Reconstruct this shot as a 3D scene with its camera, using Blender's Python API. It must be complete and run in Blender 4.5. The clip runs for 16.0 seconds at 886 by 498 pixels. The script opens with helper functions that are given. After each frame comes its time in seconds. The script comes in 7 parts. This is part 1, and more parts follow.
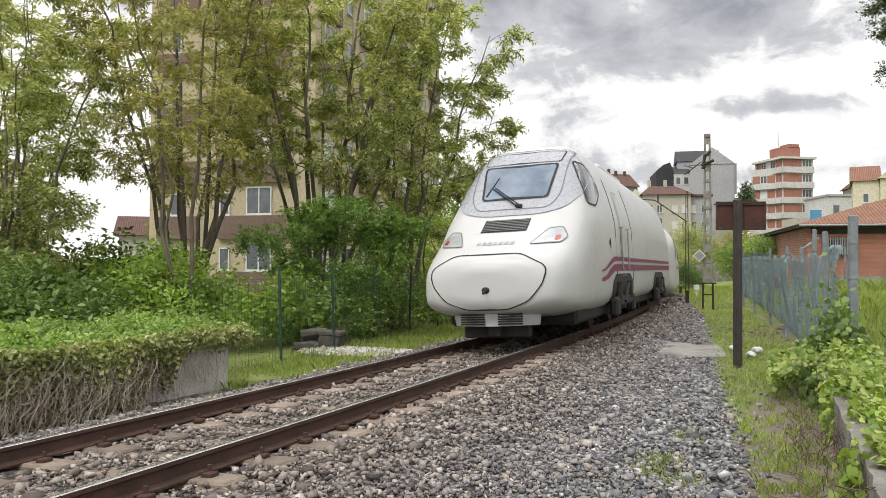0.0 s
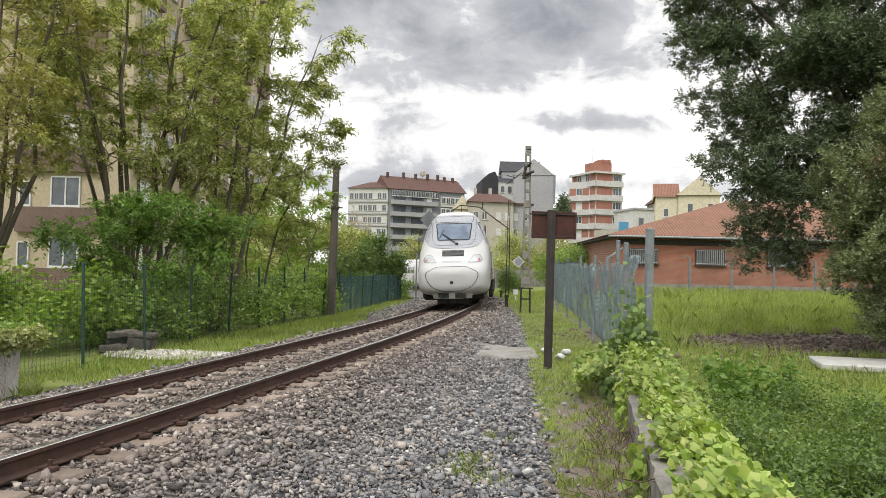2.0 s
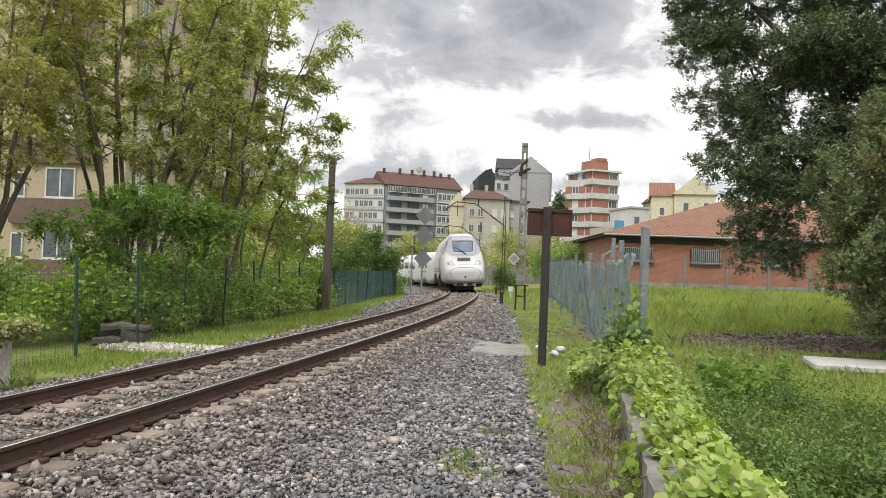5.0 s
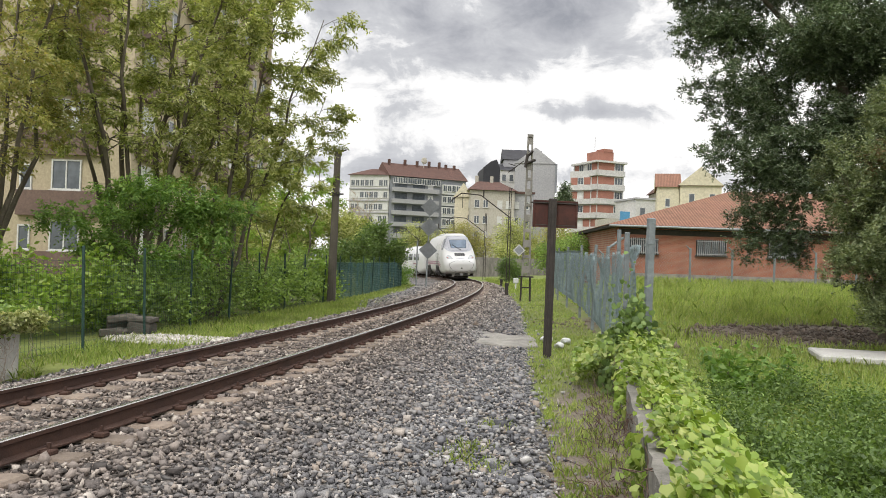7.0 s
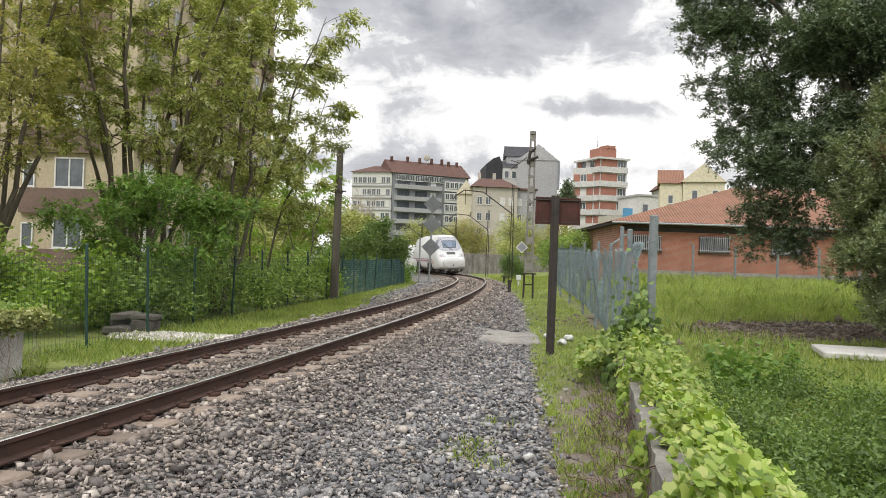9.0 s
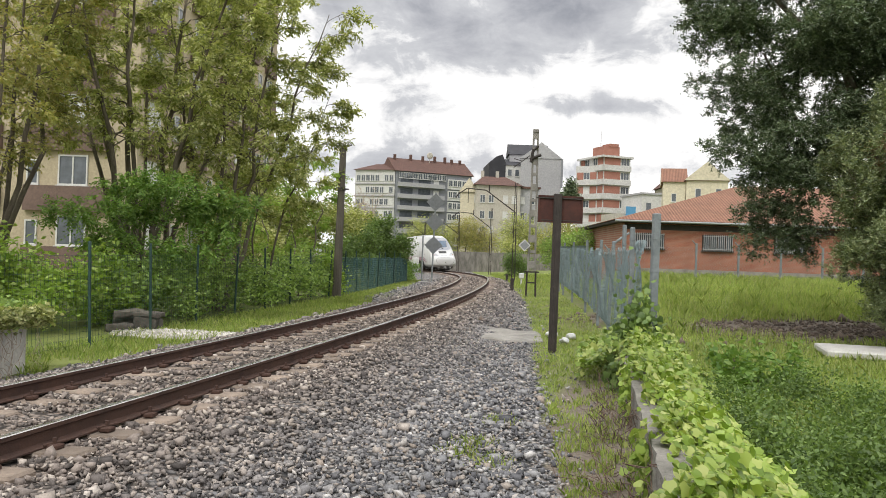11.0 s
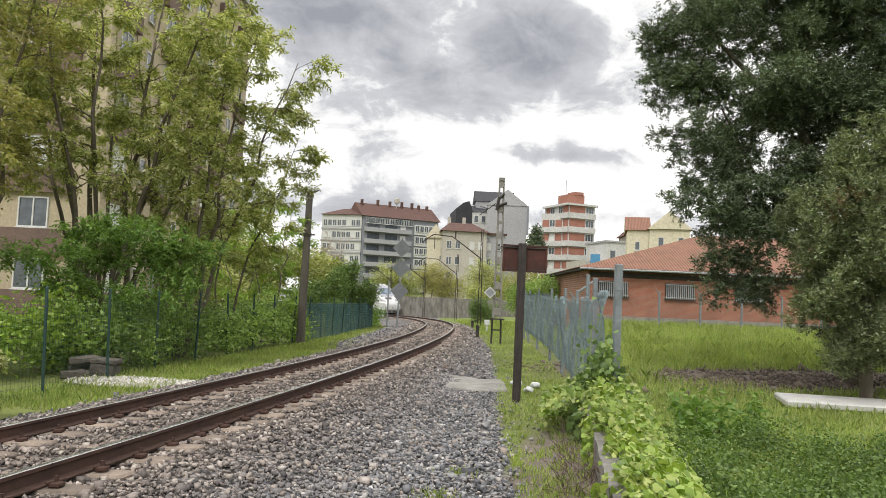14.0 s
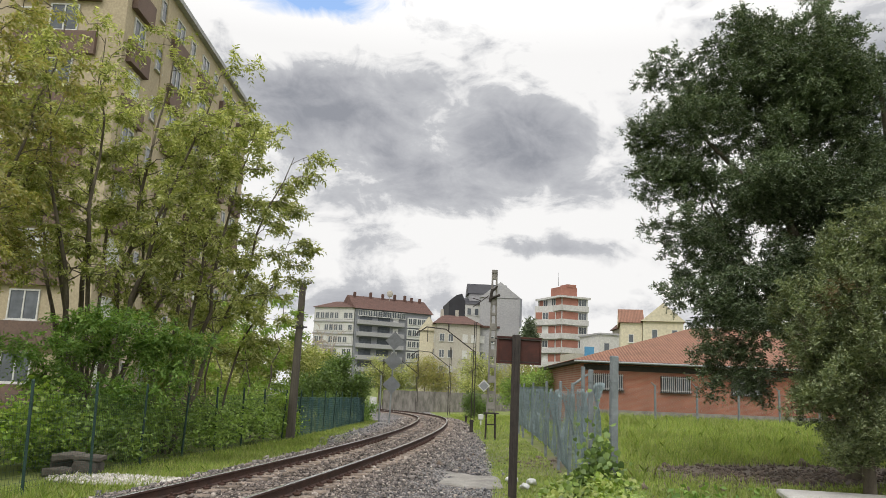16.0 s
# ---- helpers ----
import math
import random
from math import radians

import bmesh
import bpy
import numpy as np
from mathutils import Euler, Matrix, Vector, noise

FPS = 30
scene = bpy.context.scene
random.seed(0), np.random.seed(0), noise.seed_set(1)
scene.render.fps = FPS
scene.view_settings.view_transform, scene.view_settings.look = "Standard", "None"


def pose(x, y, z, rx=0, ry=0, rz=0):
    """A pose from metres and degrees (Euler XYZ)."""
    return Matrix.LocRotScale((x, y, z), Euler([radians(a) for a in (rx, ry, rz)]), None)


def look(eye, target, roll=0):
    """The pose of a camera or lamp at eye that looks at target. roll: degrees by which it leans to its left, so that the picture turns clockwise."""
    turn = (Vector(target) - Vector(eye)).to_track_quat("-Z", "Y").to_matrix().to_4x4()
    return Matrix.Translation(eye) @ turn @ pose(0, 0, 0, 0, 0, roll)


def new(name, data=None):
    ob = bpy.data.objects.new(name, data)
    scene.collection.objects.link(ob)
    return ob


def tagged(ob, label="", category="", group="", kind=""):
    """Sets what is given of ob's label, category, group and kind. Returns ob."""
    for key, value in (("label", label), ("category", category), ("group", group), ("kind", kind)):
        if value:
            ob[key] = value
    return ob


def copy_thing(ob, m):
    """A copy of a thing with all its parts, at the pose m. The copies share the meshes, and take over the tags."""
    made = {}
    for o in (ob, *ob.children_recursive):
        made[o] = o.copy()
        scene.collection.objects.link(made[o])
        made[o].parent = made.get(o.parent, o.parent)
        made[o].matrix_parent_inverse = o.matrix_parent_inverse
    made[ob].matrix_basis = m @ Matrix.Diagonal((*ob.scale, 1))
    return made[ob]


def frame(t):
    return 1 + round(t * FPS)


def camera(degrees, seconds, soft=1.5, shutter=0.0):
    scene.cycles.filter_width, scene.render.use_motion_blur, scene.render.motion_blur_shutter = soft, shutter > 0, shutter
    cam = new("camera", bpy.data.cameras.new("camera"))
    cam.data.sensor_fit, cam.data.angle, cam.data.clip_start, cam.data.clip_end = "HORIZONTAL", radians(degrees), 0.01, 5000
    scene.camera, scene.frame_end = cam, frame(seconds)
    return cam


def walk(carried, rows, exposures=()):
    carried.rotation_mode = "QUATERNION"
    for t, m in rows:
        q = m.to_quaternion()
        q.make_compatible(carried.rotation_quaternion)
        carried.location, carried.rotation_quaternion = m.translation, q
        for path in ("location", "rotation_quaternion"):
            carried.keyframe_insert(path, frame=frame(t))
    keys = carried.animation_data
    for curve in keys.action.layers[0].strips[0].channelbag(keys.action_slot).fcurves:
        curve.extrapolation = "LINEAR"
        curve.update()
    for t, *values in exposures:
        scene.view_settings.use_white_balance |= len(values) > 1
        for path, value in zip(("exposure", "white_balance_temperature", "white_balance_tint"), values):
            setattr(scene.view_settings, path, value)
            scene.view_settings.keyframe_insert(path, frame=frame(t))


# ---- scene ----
from mathutils.bvhtree import BVHTree

cam = camera(59.5, 16.0, soft=0.6)
PATH = [
    (0.0, pose(-0.089, -0.035, 1.390, 91.384, -0.198, 12.583)),
    (0.5, pose(-0.045, -0.049, 1.396, 91.384, -0.479, 8.643)),
    (1.0, pose(-0.024, -0.040, 1.398, 91.719, -0.657, 4.827)),
    (1.5, pose(-0.013, -0.025, 1.398, 91.641, -0.821, 1.692)),
    (2.0, pose(-0.002, -0.017, 1.400, 91.711, -1.375, -0.039)),
    (2.5, pose(0.003, -0.014, 1.397, 91.835, -1.765, -0.824)),
    (3.0, pose(0.002, -0.005, 1.398, 91.782, -1.943, -0.815)),
    (3.5, pose(0.006, 0.012, 1.391, 91.752, -2.002, -0.635)),
    (4.0, pose(0.004, 0.011, 1.391, 91.742, -2.088, -0.567)),
    (6.5, pose(0.003, -0.001, 1.397, 90.859, -1.935, -0.053)),
    (7.0, pose(0.000, 0.000, 1.400, 90.800, -2.000, 0.000)),
    (7.5, pose(0.002, 0.002, 1.396, 90.744, -1.952, -0.054)),
    (8.0, pose(0.001, 0.003, 1.400, 90.674, -1.999, 0.002)),
    (8.5, pose(0.005, 0.004, 1.403, 90.600, -2.008, 0.185)),
    (9.0, pose(0.000, 0.000, 1.404, 90.569, -1.907, 0.202)),
    (11.5, pose(0.016, -0.001, 1.405, 90.405, -2.027, 0.442)),
    (12.0, pose(0.019, -0.002, 1.412, 90.522, -2.048, 0.350)),
    (12.5, pose(0.020, -0.006, 1.427, 91.078, -2.142, -0.171)),
    (13.0, pose(0.030, -0.015, 1.443, 92.718, -2.155, -1.675)),
    (13.5, pose(0.041, -0.019, 1.456, 93.698, -2.324, -1.866)),
    (14.0, pose(0.036, -0.026, 1.459, 93.864, -2.483, -2.076)),
    (14.5, pose(0.030, -0.018, 1.463, 94.505, -2.558, -2.303)),
    (15.0, pose(0.022, -0.012, 1.478, 95.682, -2.740, -2.540)),
    (15.5, pose(0.014, -0.023, 1.478, 97.805, -2.762, -2.682)),
    (16.0, pose(0.023, -0.019, 1.437, 100.726, -2.358, -2.596)),
]
walk(cam, PATH, exposures=[(0.0, 0.0), (14.5, 0.0), (15.5, -0.11), (16.0, -0.22)])

# ---- world, sun, exposure ----
world = bpy.data.worlds.new("sky")
scene.world = world
world.use_nodes = True
wt = world.node_tree
wt.nodes.clear()


def wn(kind, **kw):
    n = wt.nodes.new(kind)
    for k, v in kw.items():
        n.inputs[k].default_value = v
    return n


SUN_EL, SUN_AZ = radians(52), radians(205)
sky = wt.nodes.new("ShaderNodeTexSky")
sky.sky_type, sky.sun_disc, sky.sun_elevation, sky.sun_rotation = "NISHITA", False, SUN_EL, SUN_AZ
coord = wt.nodes.new("ShaderNodeTexCoord")
sep = wt.nodes.new("ShaderNodeSeparateXYZ")
wt.links.new(coord.outputs["Generated"], sep.inputs[0])


def wmath(op, a, b=None, c=None):
    n = wt.nodes.new("ShaderNodeMath")
    n.operation = op
    for i, v in enumerate((a, b, c)):
        if v is None:
            continue
        if isinstance(v, (int, float)):
            n.inputs[i].default_value = v
        else:
            wt.links.new(v, n.inputs[i])
    return n.outputs[0]



def wnoise(scale, detail, rough, off, dist=0.0):
    mp = wt.nodes.new("ShaderNodeMapping")
    mp.inputs["Location"].default_value = off
    mp.inputs["Scale"].default_value = (1, 1, 1.7)
    wt.links.new(coord.outputs["Generated"], mp.inputs[0])
    n = wn("ShaderNodeTexNoise", Scale=scale, Detail=detail, Roughness=rough, Distortion=dist)
    wt.links.new(mp.outputs[0], n.inputs["Vector"])
    return n.outputs["Fac"]


def wramp(fac, stops):
    n = wt.nodes.new("ShaderNodeValToRGB")
    while len(n.color_ramp.elements) < len(stops):
        n.color_ramp.elements.new(0.5)
    for e, (p, c) in zip(n.color_ramp.elements, stops):
        e.position, e.color = p, (*c, 1)
    wt.links.new(fac, n.inputs[0])
    return n.outputs[0]


def wmix(fac, a, b):
    n = wt.nodes.new("ShaderNodeMix")
    n.data_type = "RGBA"
    wt.links.new(fac, n.inputs[0])
    wt.links.new(a, n.inputs[6])
    wt.links.new(b, n.inputs[7])
    return n.outputs[2]


broad = wnoise(4.6, 9, 0.62, (0.35, 0.9, 0), 0.35)
fine = wnoise(15.0, 8, 0.62, (4, 1, 0), 0.5)
az = wmath("ARCTAN2", sep.outputs[0], sep.outputs[1])
# grey cloud masses: bearing, height, their half sizes, weight
heap = None
for a0, z0, ra, rz, k in ((-0.125, 0.352, 0.11, 0.062, 0.80), (0.135, 0.335, 0.13, 0.062, 0.80), (0.005, 0.262, 0.16, 0.038, 0.62), (0.17, 0.192, 0.12, 0.016, 0.55), (-0.50, 0.36, 0.2, 0.1, 0.9), (0.62, 0.36, 0.2, 0.1, 0.9), (0.1, 0.112, 0.6, 0.02, 0.46), (0.12, 0.440, 0.1, 0.02, 0.25)):
    du = wmath("DIVIDE", wmath("SUBTRACT", az, a0), ra)
    dz = wmath("DIVIDE", wmath("SUBTRACT", sep.outputs[2], z0), rz)
    g = wmath("MULTIPLY", wmath("EXPONENT", wmath("MULTIPLY", wmath("ADD", wmath("MULTIPLY", du, du), wmath("MULTIPLY", dz, dz)), -1.0)), k)
    heap = g if heap is None else wmath("ADD", heap, g)
# elsewhere the cover is broken at random
high = wmath("MULTIPLY", wmath("SUBTRACT", broad, 0.42), wmath("MULTIPLY", wmath("MAXIMUM", wmath("SUBTRACT", sep.outputs[2], 0.45), 0.0), 6.0))
thick = wmath("ADD", wmath("ADD", heap, high), wmath("ADD", wmath("MULTIPLY", wmath("SUBTRACT", broad, 0.5), 1.7), wmath("MULTIPLY", wmath("SUBTRACT", fine, 0.5), 1.1)))
cloud = wramp(thick, [(0.20, (1.12, 1.11, 1.10)), (0.34, (0.90, 0.90, 0.91)), (0.44, (0.66, 0.67, 0.70)), (0.70, (0.52, 0.53, 0.57)), (1.0, (0.36, 0.375, 0.42))])
# an overcast sky is brighter towards its top
rise = wmath("ADD", 0.98, wmath("MULTIPLY", wmath("MAXIMUM", wmath("SUBTRACT", sep.outputs[2], 0.42), 0.0), 2.6))
lit = wt.nodes.new("ShaderNodeVectorMath")
lit.operation = "SCALE"
wt.links.new(cloud, lit.inputs[0])
wt.links.new(rise, lit.inputs[3])
gap = wmath("ADD", wmath("MULTIPLY", wmath("EXPONENT", wmath("MULTIPLY", wmath("ADD", wmath("POWER", wmath("DIVIDE", wmath("SUBTRACT", az, -0.16), 0.13), 2.0), wmath("POWER", wmath("DIVIDE", wmath("SUBTRACT", sep.outputs[2], 0.468), 0.028), 2.0)), -1.0)), 1.0), wmath("MULTIPLY", wmath("SUBTRACT", fine, 0.55), 1.2))
blue = wramp(gap, [(0.35, (0, 0, 0)), (0.75, (1, 1, 1))])
skyb = wt.nodes.new("ShaderNodeVectorMath")
skyb.operation = "SCALE"
skyb.inputs[3].default_value = 0.34
wt.links.new(sky.outputs[0], skyb.inputs[0])
bg = wt.nodes.new("ShaderNodeBackground")
bg.inputs[1].default_value = 1.0
wt.links.new(wmix(blue, lit.outputs[0], skyb.outputs[0]), bg.inputs[0])
wout = wt.nodes.new("ShaderNodeOutputWorld")
wt.links.new(bg.outputs[0], wout.inputs[0])

sun = new("sun", bpy.data.lights.new("sun", "SUN"))
sun.data.energy, sun.data.angle, sun.data.color = 2.0, radians(25), (1.0, 0.96, 0.90)
sun.matrix_world = look((0, 0, 30), (-30 * math.sin(SUN_AZ) / math.tan(SUN_EL), -30 * math.cos(SUN_AZ) / math.tan(SUN_EL), 0))


# ---- materials ----
class Nodes:
    def __init__(self, name):
        self.m = bpy.data.materials.new(name)
        self.m.use_nodes = True
        self.t = self.m.node_tree
        self.p = self.t.nodes["Principled BSDF"]
        self.co = self.t.nodes.new("ShaderNodeTexCoord").outputs["Object"]

    def link(self, a, b):
        self.t.links.new(a, b)

    def noise(self, scale, detail=4, rough=0.6, stretch=None):
        n = self.t.nodes.new("ShaderNodeTexNoise")
        n.inputs["Scale"].default_value, n.inputs["Detail"].default_value, n.inputs["Roughness"].default_value = scale, detail, rough
        v = self.co
        if stretch:
            mp = self.t.nodes.new("ShaderNodeMapping")
            mp.inputs["Scale"].default_value = stretch
            self.link(v, mp.inputs[0])
            v = mp.outputs[0]
        self.link(v, n.inputs["Vector"])
        return n.outputs["Fac"]

    def ramp(self, fac, stops):
        n = self.t.nodes.new("ShaderNodeValToRGB")
        while len(n.color_ramp.elements) < len(stops):
            n.color_ramp.elements.new(0.5)
        for e, (p, c) in zip(n.color_ramp.elements, stops):
            e.position, e.color = p, ((c, c, c, 1) if isinstance(c, (int, float)) else (*c, 1))
        self.link(fac, n.inputs[0])
        return n.outputs[0]

    def mix(self, fac, a, b, mode="MIX"):
        n = self.t.nodes.new("ShaderNodeMix")
        n.data_type, n.blend_type = "RGBA", mode
        for s, v in ((n.inputs[0], fac), (n.inputs[6], a), (n.inputs[7], b)):
            if isinstance(v, (int, float)):
                s.default_value = v
            elif isinstance(v, tuple):
                s.default_value = (*v, 1)
            else:
                self.link(v, s)
        return n.outputs[2]

    def math(self, op, a, b=0.0):
        n = self.t.nodes.new("ShaderNodeMath")
        n.operation = op
        for s, v in zip(n.inputs, (a, b)):
            if isinstance(v, (int, float)):
                s.default_value = v
            else:
                self.link(v, s)
        return n.outputs[0]

    def bump(self, h, strength, dist=0.01):
        n = self.t.nodes.new("ShaderNodeBump")
        n.inputs["Strength"].default_value, n.inputs["Distance"].default_value = strength, dist
        self.link(h, n.inputs["Height"])
        self.link(n.outputs[0], self.p.inputs["Normal"])

    def done(self, colour, rough=0.8, metal=0.0, spec=0.5):
        if isinstance(colour, tuple):
            self.p.inputs["Base Color"].default_value = (*colour, 1)
        else:
            self.link(colour, self.p.inputs["Base Color"])
        if isinstance(rough, (int, float)):
            self.p.inputs["Roughness"].default_value = rough
        else:
            self.link(rough, self.p.inputs["Roughness"])
        self.p.inputs["Metallic"].default_value = metal
        self.p.inputs["Specular IOR Level"].default_value = spec
        return self.m


def surface(name, c1, c2, rough=0.8, scale=3.0, fine=60.0, bump=0.25, metal=0.0, spec=0.4, stretch=None, island=False, rand=False, even=1.0):
    """A worn surface: two colours by a broad noise, a finer grain over it, slight relief."""
    n = Nodes(name)
    col = n.mix(n.ramp(n.noise(scale, 5, 0.62, stretch), [(0.35, 0.0), (0.65, 1.0)]), c1, c2)
    grain = n.noise(fine, 3, 0.7)
    col = n.mix(1.0, col, n.ramp(grain, [(0.25, 1 - 0.28 * even), (0.75, 1 + 0.18 * even)]), "MULTIPLY")
    if island or rand:
        r = n.t.nodes.new("ShaderNodeNewGeometry").outputs["Random Per Island"] if island else n.t.nodes.new("ShaderNodeObjectInfo").outputs["Random"]
        col = n.mix(1.0, col, n.ramp(r, [(0.0, 0.65), (1.0, 1.3)]), "MULTIPLY")
    if bump:
        n.bump(grain, bump, 0.02)
    return n.done(col, n.ramp(grain, [(0.2, max(0.05, rough - 0.12)), (0.8, min(1, rough + 0.1))]), metal, spec)


def leafy(name, cols, through_light=0.35, rough=0.55):
    """Leaves: a colour of its own for each leaf, some light let through."""
    n = Nodes(name)
    r = n.t.nodes.new("ShaderNodeNewGeometry").outputs["Random Per Island"]
    k = len(cols) - 1
    col = n.ramp(r, [(i / k, c) for i, c in enumerate(cols)])
    col = n.mix(1.0, col, n.ramp(n.noise(0.6, 3), [(0.3, 0.65), (0.7, 1.25)]), "MULTIPLY")
    m = n.done(col, rough * 0.9, 0, 0.36)
    tr = n.t.nodes.new("ShaderNodeBsdfTranslucent")
    n.link(n.mix(1.0, col, (1.25, 1.3, 0.6), "MULTIPLY"), tr.inputs[0])
    mx = n.t.nodes.new("ShaderNodeMixShader")
    mx.inputs[0].default_value = through_light
    n.link(n.p.outputs[0], mx.inputs[1])
    n.link(tr.outputs[0], mx.inputs[2])
    n.link(mx.outputs[0], n.t.nodes["Material Output"].inputs[0])
    return m


def glassy(name, colour, rough=0.06):
    n = Nodes(name)
    return n.done(n.mix(n.ramp(n.noise(1.5, 3), [(0.35, 0.0), (0.65, 1.0)]), colour, tuple(c * 0.6 for c in colour)), rough, 0.0, 0.8)


M_CONCRETE = surface("old_concrete", (0.30, 0.285, 0.255), (0.18, 0.17, 0.155), 0.9, 2.0, 30, 0.5)
M_SLEEPER = surface("sleeper_concrete", (0.27, 0.215, 0.17), (0.16, 0.125, 0.10), 0.9, 3.0, 40, 0.5, rand=True)
M_RUST = surface("rusty_rail", (0.075, 0.038, 0.026), (0.045, 0.024, 0.018), 0.85, 4, 60, 0.4)
M_RAILTOP = surface("polished_rail", (0.55, 0.54, 0.53), (0.36, 0.34, 0.32), 0.28, 3, 40, 0.05, metal=0.85)
M_RUSTSIGN = surface("rusty_sign", (0.085, 0.030, 0.022), (0.05, 0.02, 0.016), 0.8, 5, 70, 0.3)
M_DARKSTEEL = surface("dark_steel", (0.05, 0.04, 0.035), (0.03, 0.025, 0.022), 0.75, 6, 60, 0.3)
M_GREYSTEEL = surface("galvanised_steel", (0.33, 0.35, 0.36), (0.24, 0.26, 0.27), 0.55, 6, 60, 0.2, metal=0.4)
M_WHITE = surface("white_train_paint", (0.49, 0.49, 0.485), (0.45, 0.45, 0.445), 0.38, 0.7, 12, 0.0, spec=0.4, even=0.03)
M_SILVER = surface("silver_train_paint", (0.31, 0.32, 0.35), (0.28, 0.29, 0.32), 0.3, 0.8, 14, 0.0, spec=0.5, even=0.05)
M_COACH = surface("coach_paint", (0.52, 0.52, 0.53), (0.46, 0.46, 0.47), 0.35, 0.8, 14, 0.0, even=0.12)
M_PLUM = surface("plum_stripe", (0.22, 0.035, 0.10), (0.18, 0.03, 0.085), 0.35, 2, 30, 0.02)
M_GLASS = glassy("dark_window_glass", (0.035, 0.045, 0.055))
M_SCREEN = glassy("windscreen_glass", (0.13, 0.18, 0.25), 0.05)
M_BLACK = surface("black_rubber", (0.02, 0.02, 0.02), (0.012, 0.012, 0.012), 0.7, 5, 50, 0.2)
M_UNDER = surface("underframe_grime", (0.035, 0.032, 0.03), (0.02, 0.018, 0.017), 0.85, 4, 40, 0.3)
M_LAMPGLASS = glassy("lamp_glass", (0.42, 0.44, 0.45), 0.08)
M_REDLAMP = glassy("red_lamp_glass", (0.45, 0.05, 0.04), 0.12)
M_GRILLE = surface("grille_grey", (0.16, 0.16, 0.16), (0.11, 0.11, 0.11), 0.5, 6, 60, 0.1)
M_BARK = surface("bark", (0.16, 0.135, 0.10), (0.09, 0.075, 0.055), 0.95, 4, 25, 0.6, stretch=(1, 1, 0.25))
M_BRICK = None


# ---- helpers of this scene ----
def part(name, bm, material, parent=None, label="", smooth=False):
    me = bpy.data.meshes.new(name)
    bm.to_mesh(me)
    bm.free()
    if not isinstance(material, (list, tuple)):
        material = [material]
    for m in material:
        me.materials.append(m)
    if smooth:
        me.polygons.foreach_set("use_smooth", [True] * len(me.polygons))
    ob = new(name, me)
    ob.parent = parent
    if label:
        tagged(ob, label)
    return ob


def raw(name, verts, faces, material, parent=None, label="", smooth=False):
    me = bpy.data.meshes.new(name)
    me.from_pydata(verts, [], faces)
    if not isinstance(material, (list, tuple)):
        material = [material]
    for m in material:
        me.materials.append(m)
    if smooth:
        me.polygons.foreach_set("use_smooth", [True] * len(me.polygons))
    me.update()
    ob = new(name, me)
    ob.parent = parent
    if label:
        tagged(ob, label)
    return ob


def fast_mesh(name, v, loops, starts_step, material, mats=None, smooth=False):
    """A large mesh from arrays: v (n,3), loops (m, step) of vertex indices."""
    me = bpy.data.meshes.new(name)
    v = np.asarray(v, dtype=np.float32)
    loops = np.asarray(loops, dtype=np.int32)
    me.vertices.add(len(v))
    me.vertices.foreach_set("co", v.ravel())
    me.loops.add(loops.size)
    me.loops.foreach_set("vertex_index", loops.ravel())
    me.polygons.add(len(loops))
    me.polygons.foreach_set("loop_start", np.arange(0, loops.size, starts_step, dtype=np.int32))
    if smooth:
        me.polygons.foreach_set("use_smooth", np.ones(len(loops), dtype=bool))
    for m in (material if isinstance(material, (list, tuple)) else [material]):
        me.materials.append(m)
    if mats is not None:
        me.polygons.foreach_set("material_index", np.asarray(mats, dtype=np.int32))
    me.update()
    me.validate()
    return me


def box(bm, x0, y0, z0, x1, y1, z1, m=None, mat_index=0, bevel=0.0):
    r = bmesh.ops.create_cube(bm, size=1)
    bmesh.ops.scale(bm, vec=(x1 - x0, y1 - y0, z1 - z0), verts=r["verts"])
    bmesh.ops.translate(bm, vec=((x0 + x1) / 2, (y0 + y1) / 2, (z0 + z1) / 2), verts=r["verts"])
    fs = {f for v in r["verts"] for f in v.link_faces}
    for f in fs:
        f.material_index = mat_index
    if bevel:
        es = list({e for v in r["verts"] for e in v.link_edges})
        r2 = bmesh.ops.bevel(bm, geom=es, offset=bevel, segments=1, affect="EDGES")
        vs = list({v for f in r2["faces"] for v in f.verts} | {v for f in fs if f.is_valid for v in f.verts})
    else:
        vs = r["verts"]
    if m is not None:
        bmesh.ops.transform(bm, matrix=m, verts=vs)
    return vs


def rod(bm, a, b, r0, r1=None, seg=8, mat_index=0):
    a, b = Vector(a), Vector(b)
    r1 = r0 if r1 is None else r1
    q = (b - a).to_track_quat("Z", "Y").to_matrix().to_4x4()
    m = Matrix.Translation((a + b) / 2) @ q
    r = bmesh.ops.create_cone(bm, cap_ends=True, segments=seg, radius1=r0, radius2=max(r1, 1e-4), depth=(b - a).length, matrix=m)
    for v in r["verts"]:
        for f in v.link_faces:
            f.material_index = mat_index


def empty(name, m, label, category, group="", kind=""):
    ob = new(name)
    ob.matrix_basis = m
    ob.empty_display_size = 0.2
    return tagged(ob, label, category, group, kind)


# ---- the line of the track ----
CANT, GAUGE = 0.0744, 1.668
X0, TH, K0, K1, K2 = -5.0936, 1.3473, 0.0035078, -4.2794e-5, 1.7183e-6


def bend(s):
    s = np.clip(s, 0, 98)
    return K0 + K1 * s + K2 * s * s


